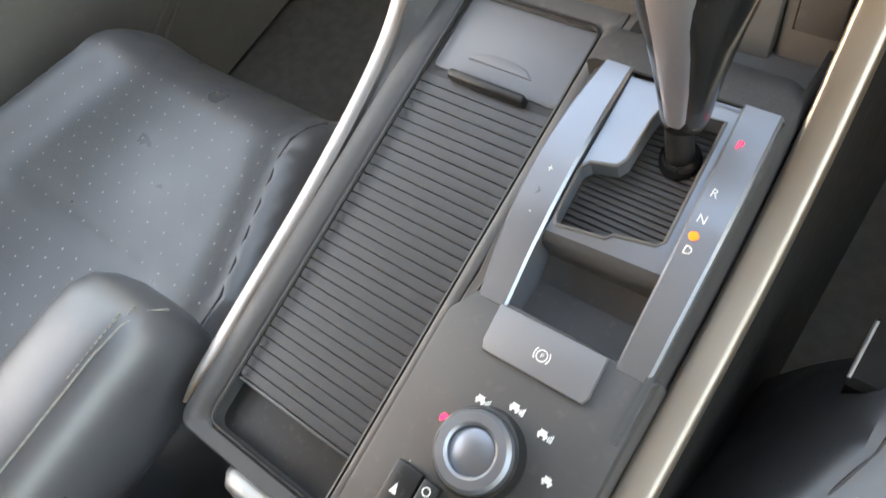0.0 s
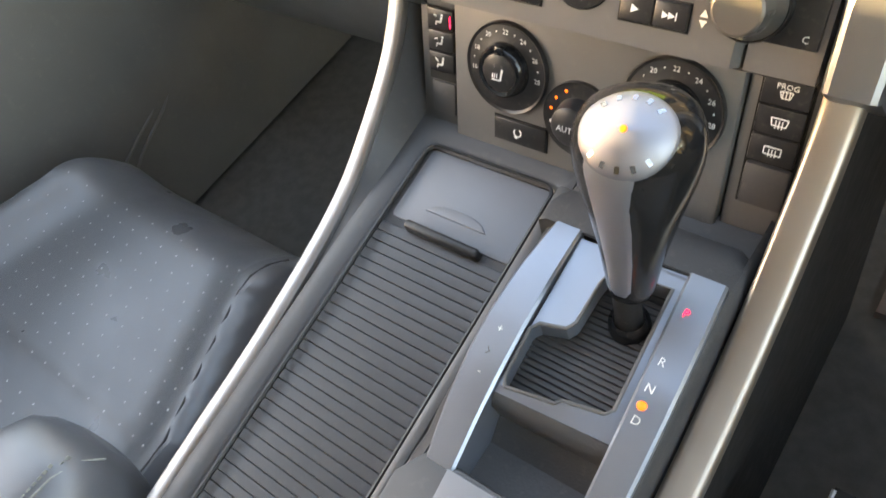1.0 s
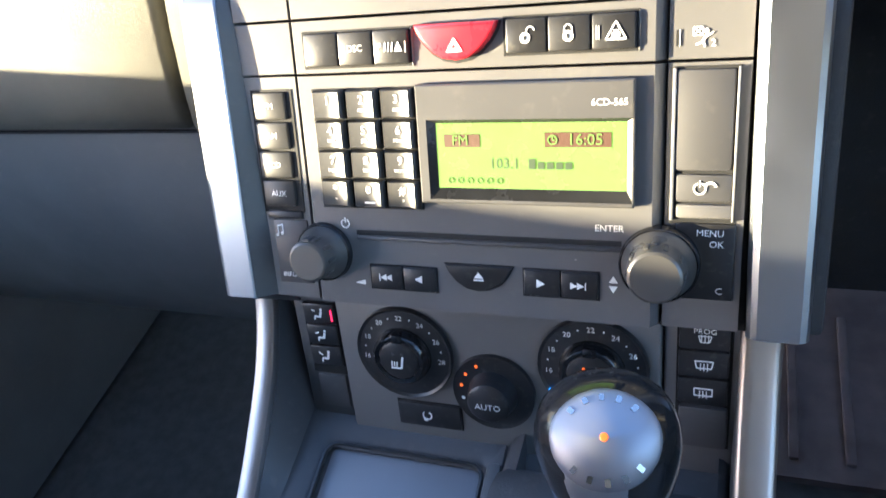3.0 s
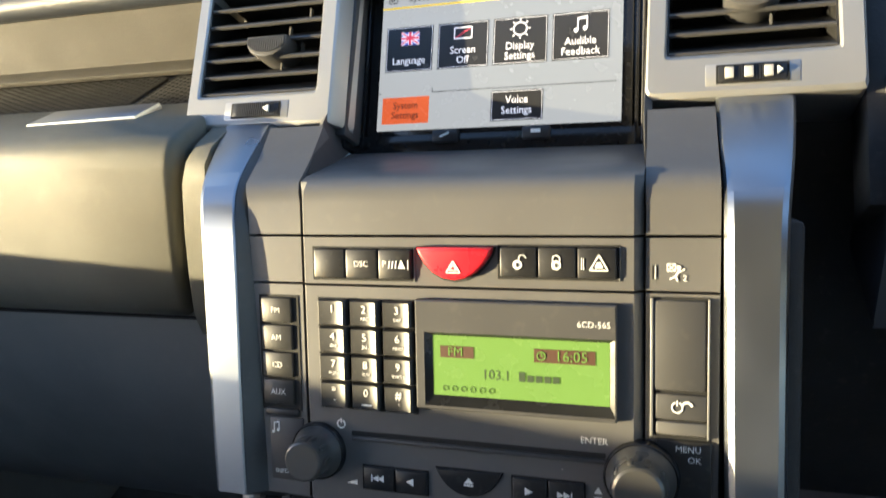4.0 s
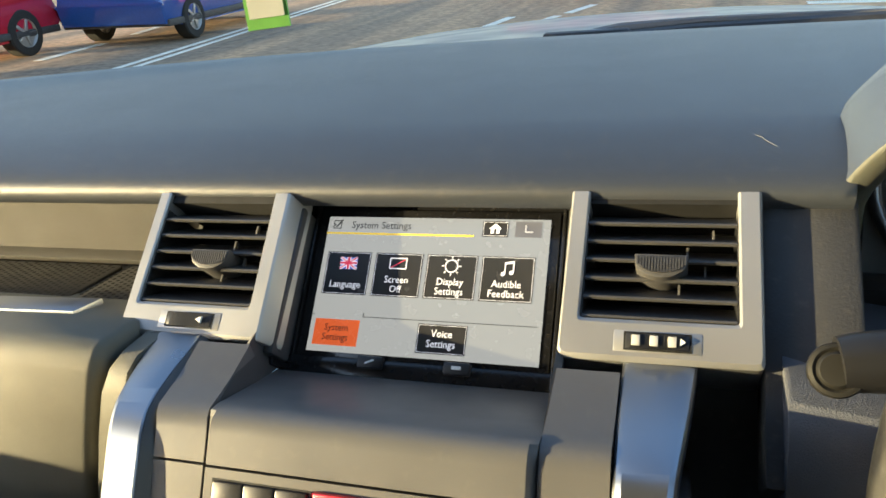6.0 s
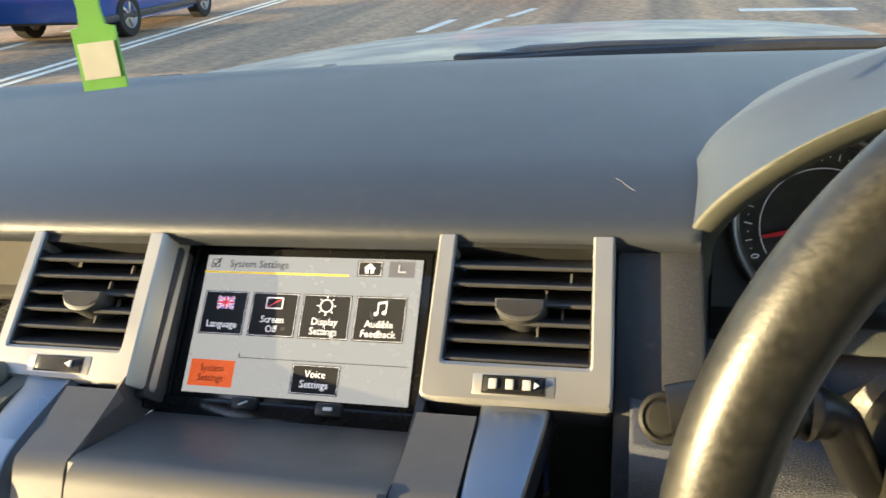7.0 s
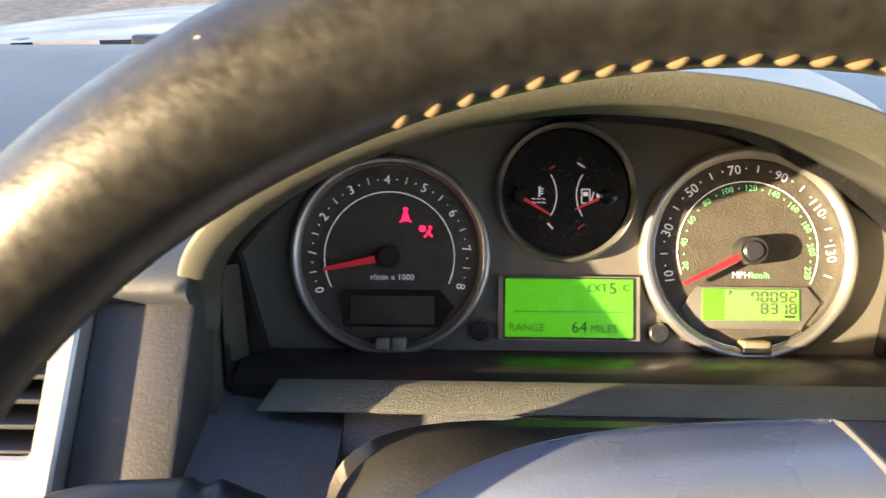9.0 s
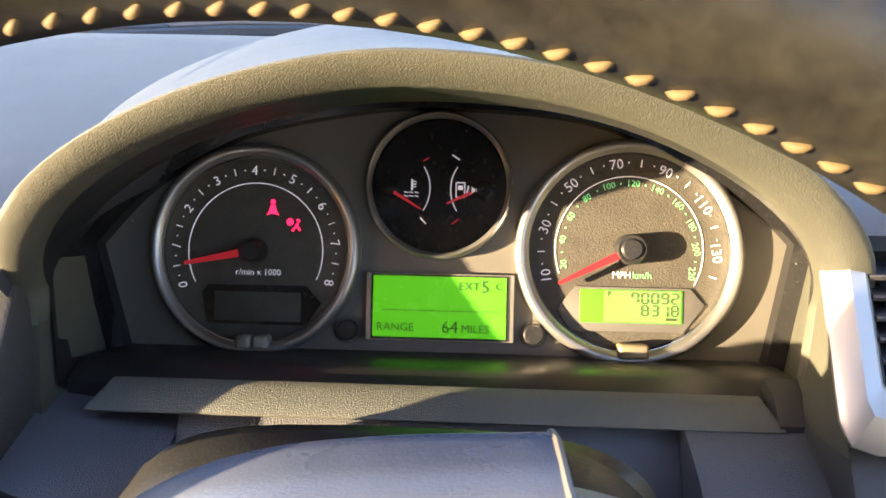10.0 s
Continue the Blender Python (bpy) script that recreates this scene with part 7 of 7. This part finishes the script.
# ---------------------------------------------------------------- seats, doors, floor things
def seat(cx, side, label, lift=0.0, taper=0.0):
    """A leather seat cushion; side is +1 where the console lies on its right."""
    t = thing("front_seat", pose(cx, 0, 0), label, "car seat", "front seats")
    W = 0.235
    NX, NY = 56, 64

    def edge(y):
        return min(0.195, 0.150 + max(0.0, -0.215 - y) * 0.33)

    def h(u, y):
        z = 0.755 + lift
        au = abs(u)
        s = au - edge(y)
        z += 0.026 * min(1, max(0, (s + 0.070) / 0.070)) ** 2
        z -= 0.10 * max(0, (s - 0.004) / 0.055) ** 1.5
        f = max(0.0, (y + 0.215) / 0.06)
        z -= 0.045 * f ** 2.2
        z -= 0.0055 * math.exp(-(s / 0.0045) ** 2)
        z -= 0.006 * math.exp(-((y + 0.372) / 0.0035) ** 2) * (1 if au < 0.16 else 0.2)
        z += 0.012 * math.exp(-(u / 0.10) ** 2) * math.exp(-((y + 0.27) / 0.08) ** 2)
        return z

    bm = bm_()
    g = [[bm.verts.new(((-W + 2 * W * i / NX) * (1 - taper * max(0.0, j / NY - 0.75)), -0.80 + 0.655 * (j / NY), h(-W + 2 * W * i / NX, -0.80 + 0.655 * (j / NY)))) for j in range(NY + 1)] for i in range(NX + 1)]
    for i in range(NX):
        for j in range(NY):
            bm.faces.new((g[i][j], g[i + 1][j], g[i + 1][j + 1], g[i][j + 1]))
    low = [bm.verts.new((v.co.x * 0.97, min(v.co.y, -0.15), 0.50)) for v in [g[i][NY] for i in range(NX + 1)]]
    for i in range(NX):
        bm.faces.new((g[i][NY], g[i + 1][NY], low[i + 1], low[i]))
    for e in (0, NX):
        b = [bm.verts.new((g[e][j].co.x * 0.97, g[e][j].co.y, 0.50)) for j in range(NY + 1)]
        for j in range(NY):
            bm.faces.new((g[e][j], g[e][j + 1], b[j + 1], b[j]))
    cu = part("cushion", bm, LEATHER, t, "black leather cushion with perforated centre", angle=60)
    bm = bm_()
    for i in range(17):
        for j in range(24):
            u, y = -0.1860 + i * 0.0226 + (j % 2) * 0.0113, -0.545 + j * 0.0155
            if abs(u) > edge(y) - 0.008 or abs(y + 0.372) < 0.007 or y > -0.190:
                continue
            z = h(u, y) + 0.0007
            bm.faces.new([bm.verts.new((u + 0.0012 * math.cos(a), y + 0.0012 * math.sin(a), z)) for a in (0, 1.05, 2.1, 3.15, 4.2, 5.25)])
    tagged(part("perforated_field", bm, material("perforation", (0.36, 0.36, 0.35), 0.6), cu), kind="stuff")
    ln = [-0.70 + 0.53 * k / 30 for k in range(31)]
    part("piping", tube(bm_(), [(side * (edge(y) + 0.001), y, h(edge(y) + 0.001, y) + 0.0004) for y in ln], 0.0011, 6), SOFT, cu)
    return t


def backrest(t):
    """Upright back and head restraint of a front seat."""
    bm = bm_()
    loft(bm, [[(0.235 * w * math.copysign(abs(math.cos(a)) ** 0.5, math.cos(a)), y + d * math.copysign(abs(math.sin(a)) ** 0.7, math.sin(a)), z) for a in [2 * math.pi * i / 28 for i in range(28)]] for y, z, w, d in ((-0.72, 0.70, 0.85, 0.05), (-0.74, 0.76, 1.0, 0.075), (-0.79, 1.00, 1.05, 0.075), (-0.84, 1.22, 0.98, 0.065), (-0.87, 1.34, 0.85, 0.05), (-0.875, 1.37, 0.70, 0.03))])
    part("backrest", bm, LEATHER, t, "black leather backrest", angle=60)
    bm = bm_()
    loft(bm, [[(0.13 * w * math.copysign(abs(math.cos(a)) ** 0.5, math.cos(a)), y + d * math.copysign(abs(math.sin(a)) ** 0.7, math.sin(a)), z) for a in [2 * math.pi * i / 24 for i in range(24)]] for y, z, w, d in ((-0.87, 1.365, 0.7, 0.02), (-0.87, 1.39, 0.95, 0.045), (-0.87, 1.48, 1.0, 0.05), (-0.88, 1.56, 0.9, 0.04), (-0.885, 1.58, 0.7, 0.02))])
    part("head_restraint", bm, LEATHER, t, "black leather head restraint", angle=60)


pseat = seat(-0.405, 1, "black leather passenger seat with perforated centre panel")
dseat = seat(0.375, -1, "black leather driver seat beside the console", 0.024)
backrest(pseat)
backrest(dseat)


def bolster(name, x0, x1, y0, y1, z0, z1, label, category, seam=True, under=None):
    t = under or thing(name, Matrix(), label, category)
    bm = bm_()
    cx, hx, cz, hz = (x0 + x1) / 2, (x1 - x0) / 2, (z0 + z1) / 2, (z1 - z0) / 2
    rings = []
    for y, k in ((y1, 0.35), (y1 - 0.004, 0.62), (y1 - 0.012, 0.84), (y1 - 0.028, 0.97), (y1 - 0.05, 1.0), (y0 + 0.05, 1.02), (y0, 1.0)):
        rings.append([(cx + hx * k * math.copysign(abs(math.cos(a)) ** 0.62, math.cos(a)), y, cz + hz * k * math.copysign(abs(math.sin(a)) ** 0.62, math.sin(a))) for a in [2 * math.pi * i / 36 for i in range(36)]])
    loft(bm, rings)
    b = part("armrest" if under else "padding", bm, LEATHER, t, label if under else "", angle=60)
    if under:
        b.matrix_basis = under.matrix_basis.inverted()
    if seam:
        part("seam", tube(bm_(), [(x1 - hx * 0.42, y, z) for y, z in ((y1 - 0.004, cz + hz * 0.45), (y1 - 0.012, cz + hz * 0.72), (y1 - 0.028, cz + hz * 0.90), (y1 - 0.05, cz + hz * 0.955), (y0, cz + hz * 0.97))], 0.0009, 6), THREAD, b)
        bm = bm_()
        for i in range(14):
            y = y1 - 0.016 - 0.0042 * i
            box(bm, x1 - hx * 0.42 - 0.0043, x1 - hx * 0.42 - 0.0037, y, y + 0.0026, cz + hz * (0.80 if i < 2 else 0.93), cz + hz * (0.86 if i < 2 else 0.975))
        tagged(part("stitching", bm, THREAD, b), kind="stuff")
    return t


bolster("seat_armrest", -0.250, -0.150, -0.80, -0.368, 0.775, 0.885, "black leather folding armrest with stitched seam beside the seat", "armrest", under=pseat)
bolster("console_lid", -0.125, 0.125, -0.85, -0.462, 0.74, 0.862, "black leather padded lid at the rear of the console", "console lid", False)
bm = bm_()
tube(bm, [(-0.0705, -0.4255, 0.822), (-0.0690, -0.4275, 0.831), (-0.064, -0.4290, 0.8345), (-0.05, -0.4300, 0.8355), (0.0, -0.4300, 0.8360), (0.06, -0.4300, 0.838)], [0.004, 0.006, 0.0075, 0.0078, 0.0078, 0.0075], 14)
solo("console_end_trim", bm, SILVER, "polished silver end trim of the console", "trim", kind="structure")
bk = thing("seat_belt_buckle", Matrix(), "black buckle housing with a bright edge beside the seat", "seat belt buckle")
bm = bm_()
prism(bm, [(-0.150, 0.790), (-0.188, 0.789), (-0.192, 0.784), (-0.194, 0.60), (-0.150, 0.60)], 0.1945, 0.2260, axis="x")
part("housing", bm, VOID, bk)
part("edge", tube(bm_(), [(0.1945, -0.189, 0.7885), (0.1945, -0.152, 0.7898)], 0.0014, 8), SILVER, bk, "bright metal edge")
# passenger door
door = thing("door_1", Matrix(), "black passenger door lining with moulded pocket", "car door", kind="structure")
bm = bm_()
loft(bm, [[(-0.72, y, 0.48), (-0.715, y, 0.60), (-0.70, y, 0.66), (-0.70, y, 0.80), (-0.73, y, 0.90), (-0.745, y, 1.10), (-0.78, y, 1.10), (-0.78, y, 0.48)] for y in (-1.2, 0.60)])
part("panel", bm, material("charcoal door plastic", (0.115, 0.110, 0.102), 0.55, var=0.10, vscale=7, bump=0.4, bscale=700, dirt=0.06), door, angle=40)
part("pocket_edge", tube(bm_(), [(-0.703, -0.30, 0.720), (-0.703, -0.196, 0.752), (-0.703, -0.009, 0.768), (-0.703, 0.06, 0.772)], 0.0022, 6), GREY, door)
part("pocket_edge", tube(bm_(), [(-0.705, -0.150, 0.600), (-0.705, -0.115, 0.625), (-0.703, -0.05, 0.652), (-0.703, -0.009, 0.672), (-0.703, 0.05, 0.72)], 0.0022, 6), GREY, door)
part("pocket_edge", tube(bm_(), [(-0.705, -0.130, 0.590), (-0.705, -0.095, 0.615), (-0.703, -0.030, 0.645), (-0.703, 0.010, 0.672), (-0.703, 0.06, 0.72)], 0.0022, 6), GREY, door)

mat_ = thing("floor_mat", Matrix(), "brown-grey ribbed floor mat in the driver footwell", "floor mat")
bm = bm_()
loft(bm, [[(0.165, 0.16, 0.470), (0.70, 0.16, 0.470), (0.70, 0.16, 0.482), (0.165, 0.16, 0.482)], [(0.165, 0.40, 0.470), (0.70, 0.40, 0.470), (0.70, 0.40, 0.482), (0.165, 0.40, 0.482)], [(0.165, 0.66, 0.60), (0.70, 0.66, 0.60), (0.70, 0.655, 0.612), (0.165, 0.655, 0.612)]])
mb = part("mat", bm, material("worn brown mat", (0.19, 0.14, 0.125), 0.85, var=0.2, vscale=20, bump=0.6, bscale=500), mat_)
for k in range(9):
    part("rib", box(bm_(), 0.19 + 0.055 * k, 0.20 + 0.055 * k, 0.18, 0.38, 0.481, 0.488, 0.002), mb.data.materials[0], mat_)

# ---------------------------------------------------------------- outside
bonnet = thing("car_bonnet", Matrix(), "glossy silver-blue bonnet of the car", "bonnet")
bm = bm_()
rows = []
for i in range(33):
    x = -0.82 + 1.52 * i / 32
    row = []
    for j in range(21):
        t = j / 20
        y = 1.02 + 1.40 * t - 0.10 * (x / 0.8) ** 2
        z = 1.220 - 0.030 * t - 0.030 * t ** 3 - 0.042 * abs(x / 0.8) ** 2.5 - (0.05 * max(0, t - 0.93) / 0.07) ** 1 * 0.6
        z += 0.006 * math.exp(-((abs(x) - 0.52) / 0.03) ** 2) * (1 - t)
        row.append((x, y, z))
    row.append((x, row[-1][1] + 0.05, 0.95))
    rows.append(row)
loft(bm, rows, closed=False, cap=False)
part("panel", bm, material("silver blue paint", (0.075, 0.09, 0.12), 0.36, 0.3, spec=0.3, var=0.03, vscale=3, coat=0.1, dirt=0.05), bonnet, angle=50)
for x in (-0.335, 0.30):
    bm = bm_()
    box(bm, x - 0.013, x + 0.013, 1.05, 1.075, 1.185, 1.2160, 0.005)
    part("washer_jet", bm, GREY, bonnet, "small washer jet")
bm = bm_()
loft(bm, [[(-0.86 * s, 1.0 - 0.12 * abs(s) ** 2, 1.19 - 0.03 * abs(s)), (-0.86 * s, 0.74 - 0.27 * (0.86 * s) ** 2, 1.215 - 0.02 * abs(s)), (-0.86 * s, 0.74 - 0.27 * (0.86 * s) ** 2, 1.12), (-0.86 * s, 1.0, 1.12)] for s in [-1 + 2 * k / 16 for k in range(17)]])
solo("scuttle", bm, SOFT, "black plastic scuttle panel below the windscreen", "scuttle", kind="structure")
part("wing", loft(bm_(), [[(0.708, y, 1.168 - dz), (0.735, y, 1.164 - dz), (0.800, y, 1.150 - dz), (0.850, y, 1.120 - dz), (0.885, y, 1.04), (0.885, y, 0.95), (0.708, y, 0.95)] for y, dz in ((1.00, 0.0), (1.40, 0.008), (1.80, 0.022), (2.20, 0.050))]), PAINT, bonnet, "blue wing beside the bonnet", angle=40)
# small amber block added on the wing as a yellow spot
part("amber_block", box(bm_(), 0.780, 0.812, 1.74, 1.765, 1.118, 1.156, 0.004), material("amber block colour", (0.75, 0.42, 0.02), 0.25, var=0.05), bonnet, "small amber block on the wing")
bm = bm_()
box(bm, -0.92, 0.92, 0.80, 2.45, 0.35, 1.05, 0.05)
part("front_body", bm, PAINT, bonnet, "car body under the bonnet")
wip = thing("windscreen_wiper", Matrix(), "black windscreen wiper resting below the glass", "wiper")
part("blade", tube(bm_(), [(-0.02, 0.795, 1.238), (0.15, 0.800, 1.244), (0.40, 0.790, 1.246), (0.70, 0.755, 1.242)], [0.008, 0.010, 0.010, 0.007], 8), BLACK, wip)
part("arm", tube(bm_(), [(0.0, 0.825, 1.240), (0.06, 0.820, 1.250), (0.16, 0.815, 1.255), (0.30, 0.81, 1.254), (0.70, 0.78, 1.248)], [0.010, 0.009, 0.006, 0.005, 0.004], 8), GREY, wip)
hinge = part("hinge", box(bm_(), -0.045, 0.075, 0.800, 0.830, 1.222, 1.253, 0.006), BLACK, wip)
for x in (-0.012, 0.022):
    part("bolt", lathe(bm_(), [(0, 0.002), (0.005, 0.0015), (0.006, 0)], (0, 0, 0), 12), VOID, hinge, at=pose(x, 0.800, 1.242, 90, 0, 0))
wip2 = thing("windscreen_wiper", Matrix(), "black wiper tip at the passenger side of the glass", "wiper")
part("blade", tube(bm_(), [(-0.62, 0.600, 1.246), (-0.50, 0.655, 1.249), (-0.40, 0.690, 1.250)], [0.004, 0.006, 0.005], 8), BLACK, wip2)

# hanging air freshener
fr = thing("air_freshener", pose(-0.0255, 0.042, 1.361, 84, 12, 14) @ pose(0, 0, 0, 0, 0, 15) @ Matrix.Diagonal((0.45, 0.52, 0.52, 1.0)), "green card air freshener with white label, hanging from a thread", "air freshener")
bm = bm_()
prism(bm, [(-0.021, -0.062), (0.021, -0.062), (0.021, -0.012), (0.0125, -0.010), (0.0105, 0.004), (0.0120, 0.020), (0.017, 0.030), (0.017, 0.050), (-0.017, 0.050), (-0.017, 0.030), (-0.0120, 0.020), (-0.0105, 0.004), (-0.0125, -0.010), (-0.021, -0.012)], -0.002, 0.002)
part("card", bm, CARD, fr)
part("label_panel", box(bm_(), -0.0175, 0.0175, -0.053, -0.0235, 0.002, 0.0026), PAPER, fr, "white paper label")
part("thread", tube(bm_(), [(0, 0.05, 0), (0, 0.10, 0), (0, 0.25, -0.01)], 0.0006, 5), PAPER, fr)


def painted(pts, name="lane_line"):
    bm = bm_()
    vs = [bm.verts.new((x, y, ground_z(x, y) + 0.004)) for x, y in pts]
    lo = [bm.verts.new((x, y, ground_z(x, y) - 0.004)) for x, y in pts]
    bm.faces.new(vs)
    for i in range(len(vs)):
        j = (i + 1) % len(vs)
        bm.faces.new((vs[i], vs[j], lo[j], lo[i]))
    return solo(name, bm, LINE, "worn white road marking on the asphalt", "road marking", "road markings")


def strip(x0, y0, x1, y1, w):
    d = Vector((x1 - x0, y1 - y0)).normalized()
    n = Vector((-d.y, d.x)) * w / 2
    painted([(x0 + n.x, y0 + n.y), (x0 - n.x, y0 - n.y), (x1 - n.x, y1 - n.y), (x1 + n.x, y1 + n.y)])


for d in (-0.11, 0.11):
    strip(-6.0 + d, 3.0, -7.25 + d, 15.0, 0.10)
    strip(-7.25 + d, 15.0, -8.8 + d, 30.0, 0.10)
for x0, y0, x1, y1 in ((-2.75, 10.45, -2.58, 11.9), (-2.16, 10.45, -1.86, 11.9), (-1.75, 12.2, -1.48, 13.4), (-8.85, 10.8, -9.35, 12.8), (-8.4, 8.2, -8.62, 9.8)):
    strip(x0, y0, x1, y1, 0.14)
strip(1.76, 12.75, 3.4, 12.70, 0.35)
# the red car on the far side
def parked_car(m, paint, label):
    t = thing("car", m, label, "car")
    bm = bm_()
    S = [(-2.1, 0.55, 0.62), (-2.05, 0.30, 0.80), (-1.6, 0.24, 0.90), (-0.9, 0.22, 0.92), (0.8, 0.22, 0.95), (1.6, 0.24, 0.90), (1.98, 0.30, 0.78), (2.08, 0.42, 0.60)]
    loft(bm, [[(x, -0.86, lo), (x, -0.90, (lo + hi) / 2), (x, -0.84, hi), (x, 0.84, hi), (x, 0.90, (lo + hi) / 2), (x, 0.86, lo)] for x, lo, hi in S])
    part("body", bm, paint, t, angle=40)
    bm = bm_()
    loft(bm, [[(x, -w, z0), (x, -w * k, z1), (x, w * k, z1), (x, w, z0)] for x, w, k, z0, z1 in ((-1.9, 0.80, 0.95, 0.88, 0.92), (-1.4, 0.80, 0.80, 0.90, 1.40), (0.1, 0.80, 0.78, 0.93, 1.47), (0.95, 0.80, 0.95, 0.93, 0.97))])
    part("cabin", bm, GLOSS, t, "dark glass cabin")
    bm = bm_()
    box(bm, -2.0, 2.0, -0.905, 0.905, 0.26, 0.36, 0.02)
    part("sill", bm, SOFT, t, "black lower sill")
    for x in (-1.28, 1.30):
        for y in (-0.80, 0.80):
            w = part("wheel", lathe(bm_(), [(0.20, 0.11), (0.30, 0.11), (0.32, 0.09), (0.32, -0.09), (0.30, -0.11), (0.20, -0.11)], (0, 0, 0), 32), TYRE, t, at=pose(x, y, 0.32, 90, 0, 0))
            part("rim", lathe(bm_(), [(0, 0.085), (0.05, 0.09), (0.06, 0.07), (0.18, 0.075), (0.205, 0.11), (0.205, -0.11), (0, -0.1)], (0, 0, 0), 32), SILVER, w, "silver alloy rim")
            for k in range(5):
                a = 72 * k
                part("spoke", box(bm_(), 0.03, 0.19, -0.025, 0.025, 0.07, 0.105, 0.008), SILVER, w, at=pose(0, 0, 0, 0, 0, a))
    return t


RED_AT = (-9.75, 7.3)
tilt = Matrix.Rotation(math.atan(GS.y), 4, "X") @ Matrix.Rotation(-math.atan(GS.x), 4, "Y")
parked_car(Matrix.Translation((*RED_AT, ground_z(*RED_AT))) @ tilt @ pose(0, 0, 0, 0, 0, 93), REDPAINT, "red hatchback car on the far side of the street")
BLUE_AT = (-8.22, 11.45)
parked_car(Matrix.Translation((*BLUE_AT, ground_z(*BLUE_AT))) @ tilt @ pose(0, 0, 0, 0, 0, 95), BLUEPAINT, "blue hatchback car on the far side of the street")
AHEAD = (-1.6, 17.0)
parked_car(Matrix.Translation((*AHEAD, ground_z(*AHEAD))) @ tilt @ pose(0, 0, 0, 0, 0, 4), REDPAINT, "red hatchback car standing across the street ahead")

# small wear on the dash top
part("scratch", tube(bm_(), [(0.1922, 0.2237, 1.2362), (0.1965, 0.2196, 1.2352), (0.1972, 0.2170, 1.2345), (0.2039, 0.2085, 1.2323)], 0.00022, 5), SWITCHG, dash, "pale scratch in the vinyl")
for k in range(7):
    x = -0.4365 + 0.0038 * k
    bm = bm_()
    prism(bm, [(0.1870, 1.2249), (0.1872, 1.2261), (0.1900, 1.2271), (0.1902, 1.2259)], x, x + 0.0028, axis="x")
    part("moulded_mark", bm, BLACK, dash)
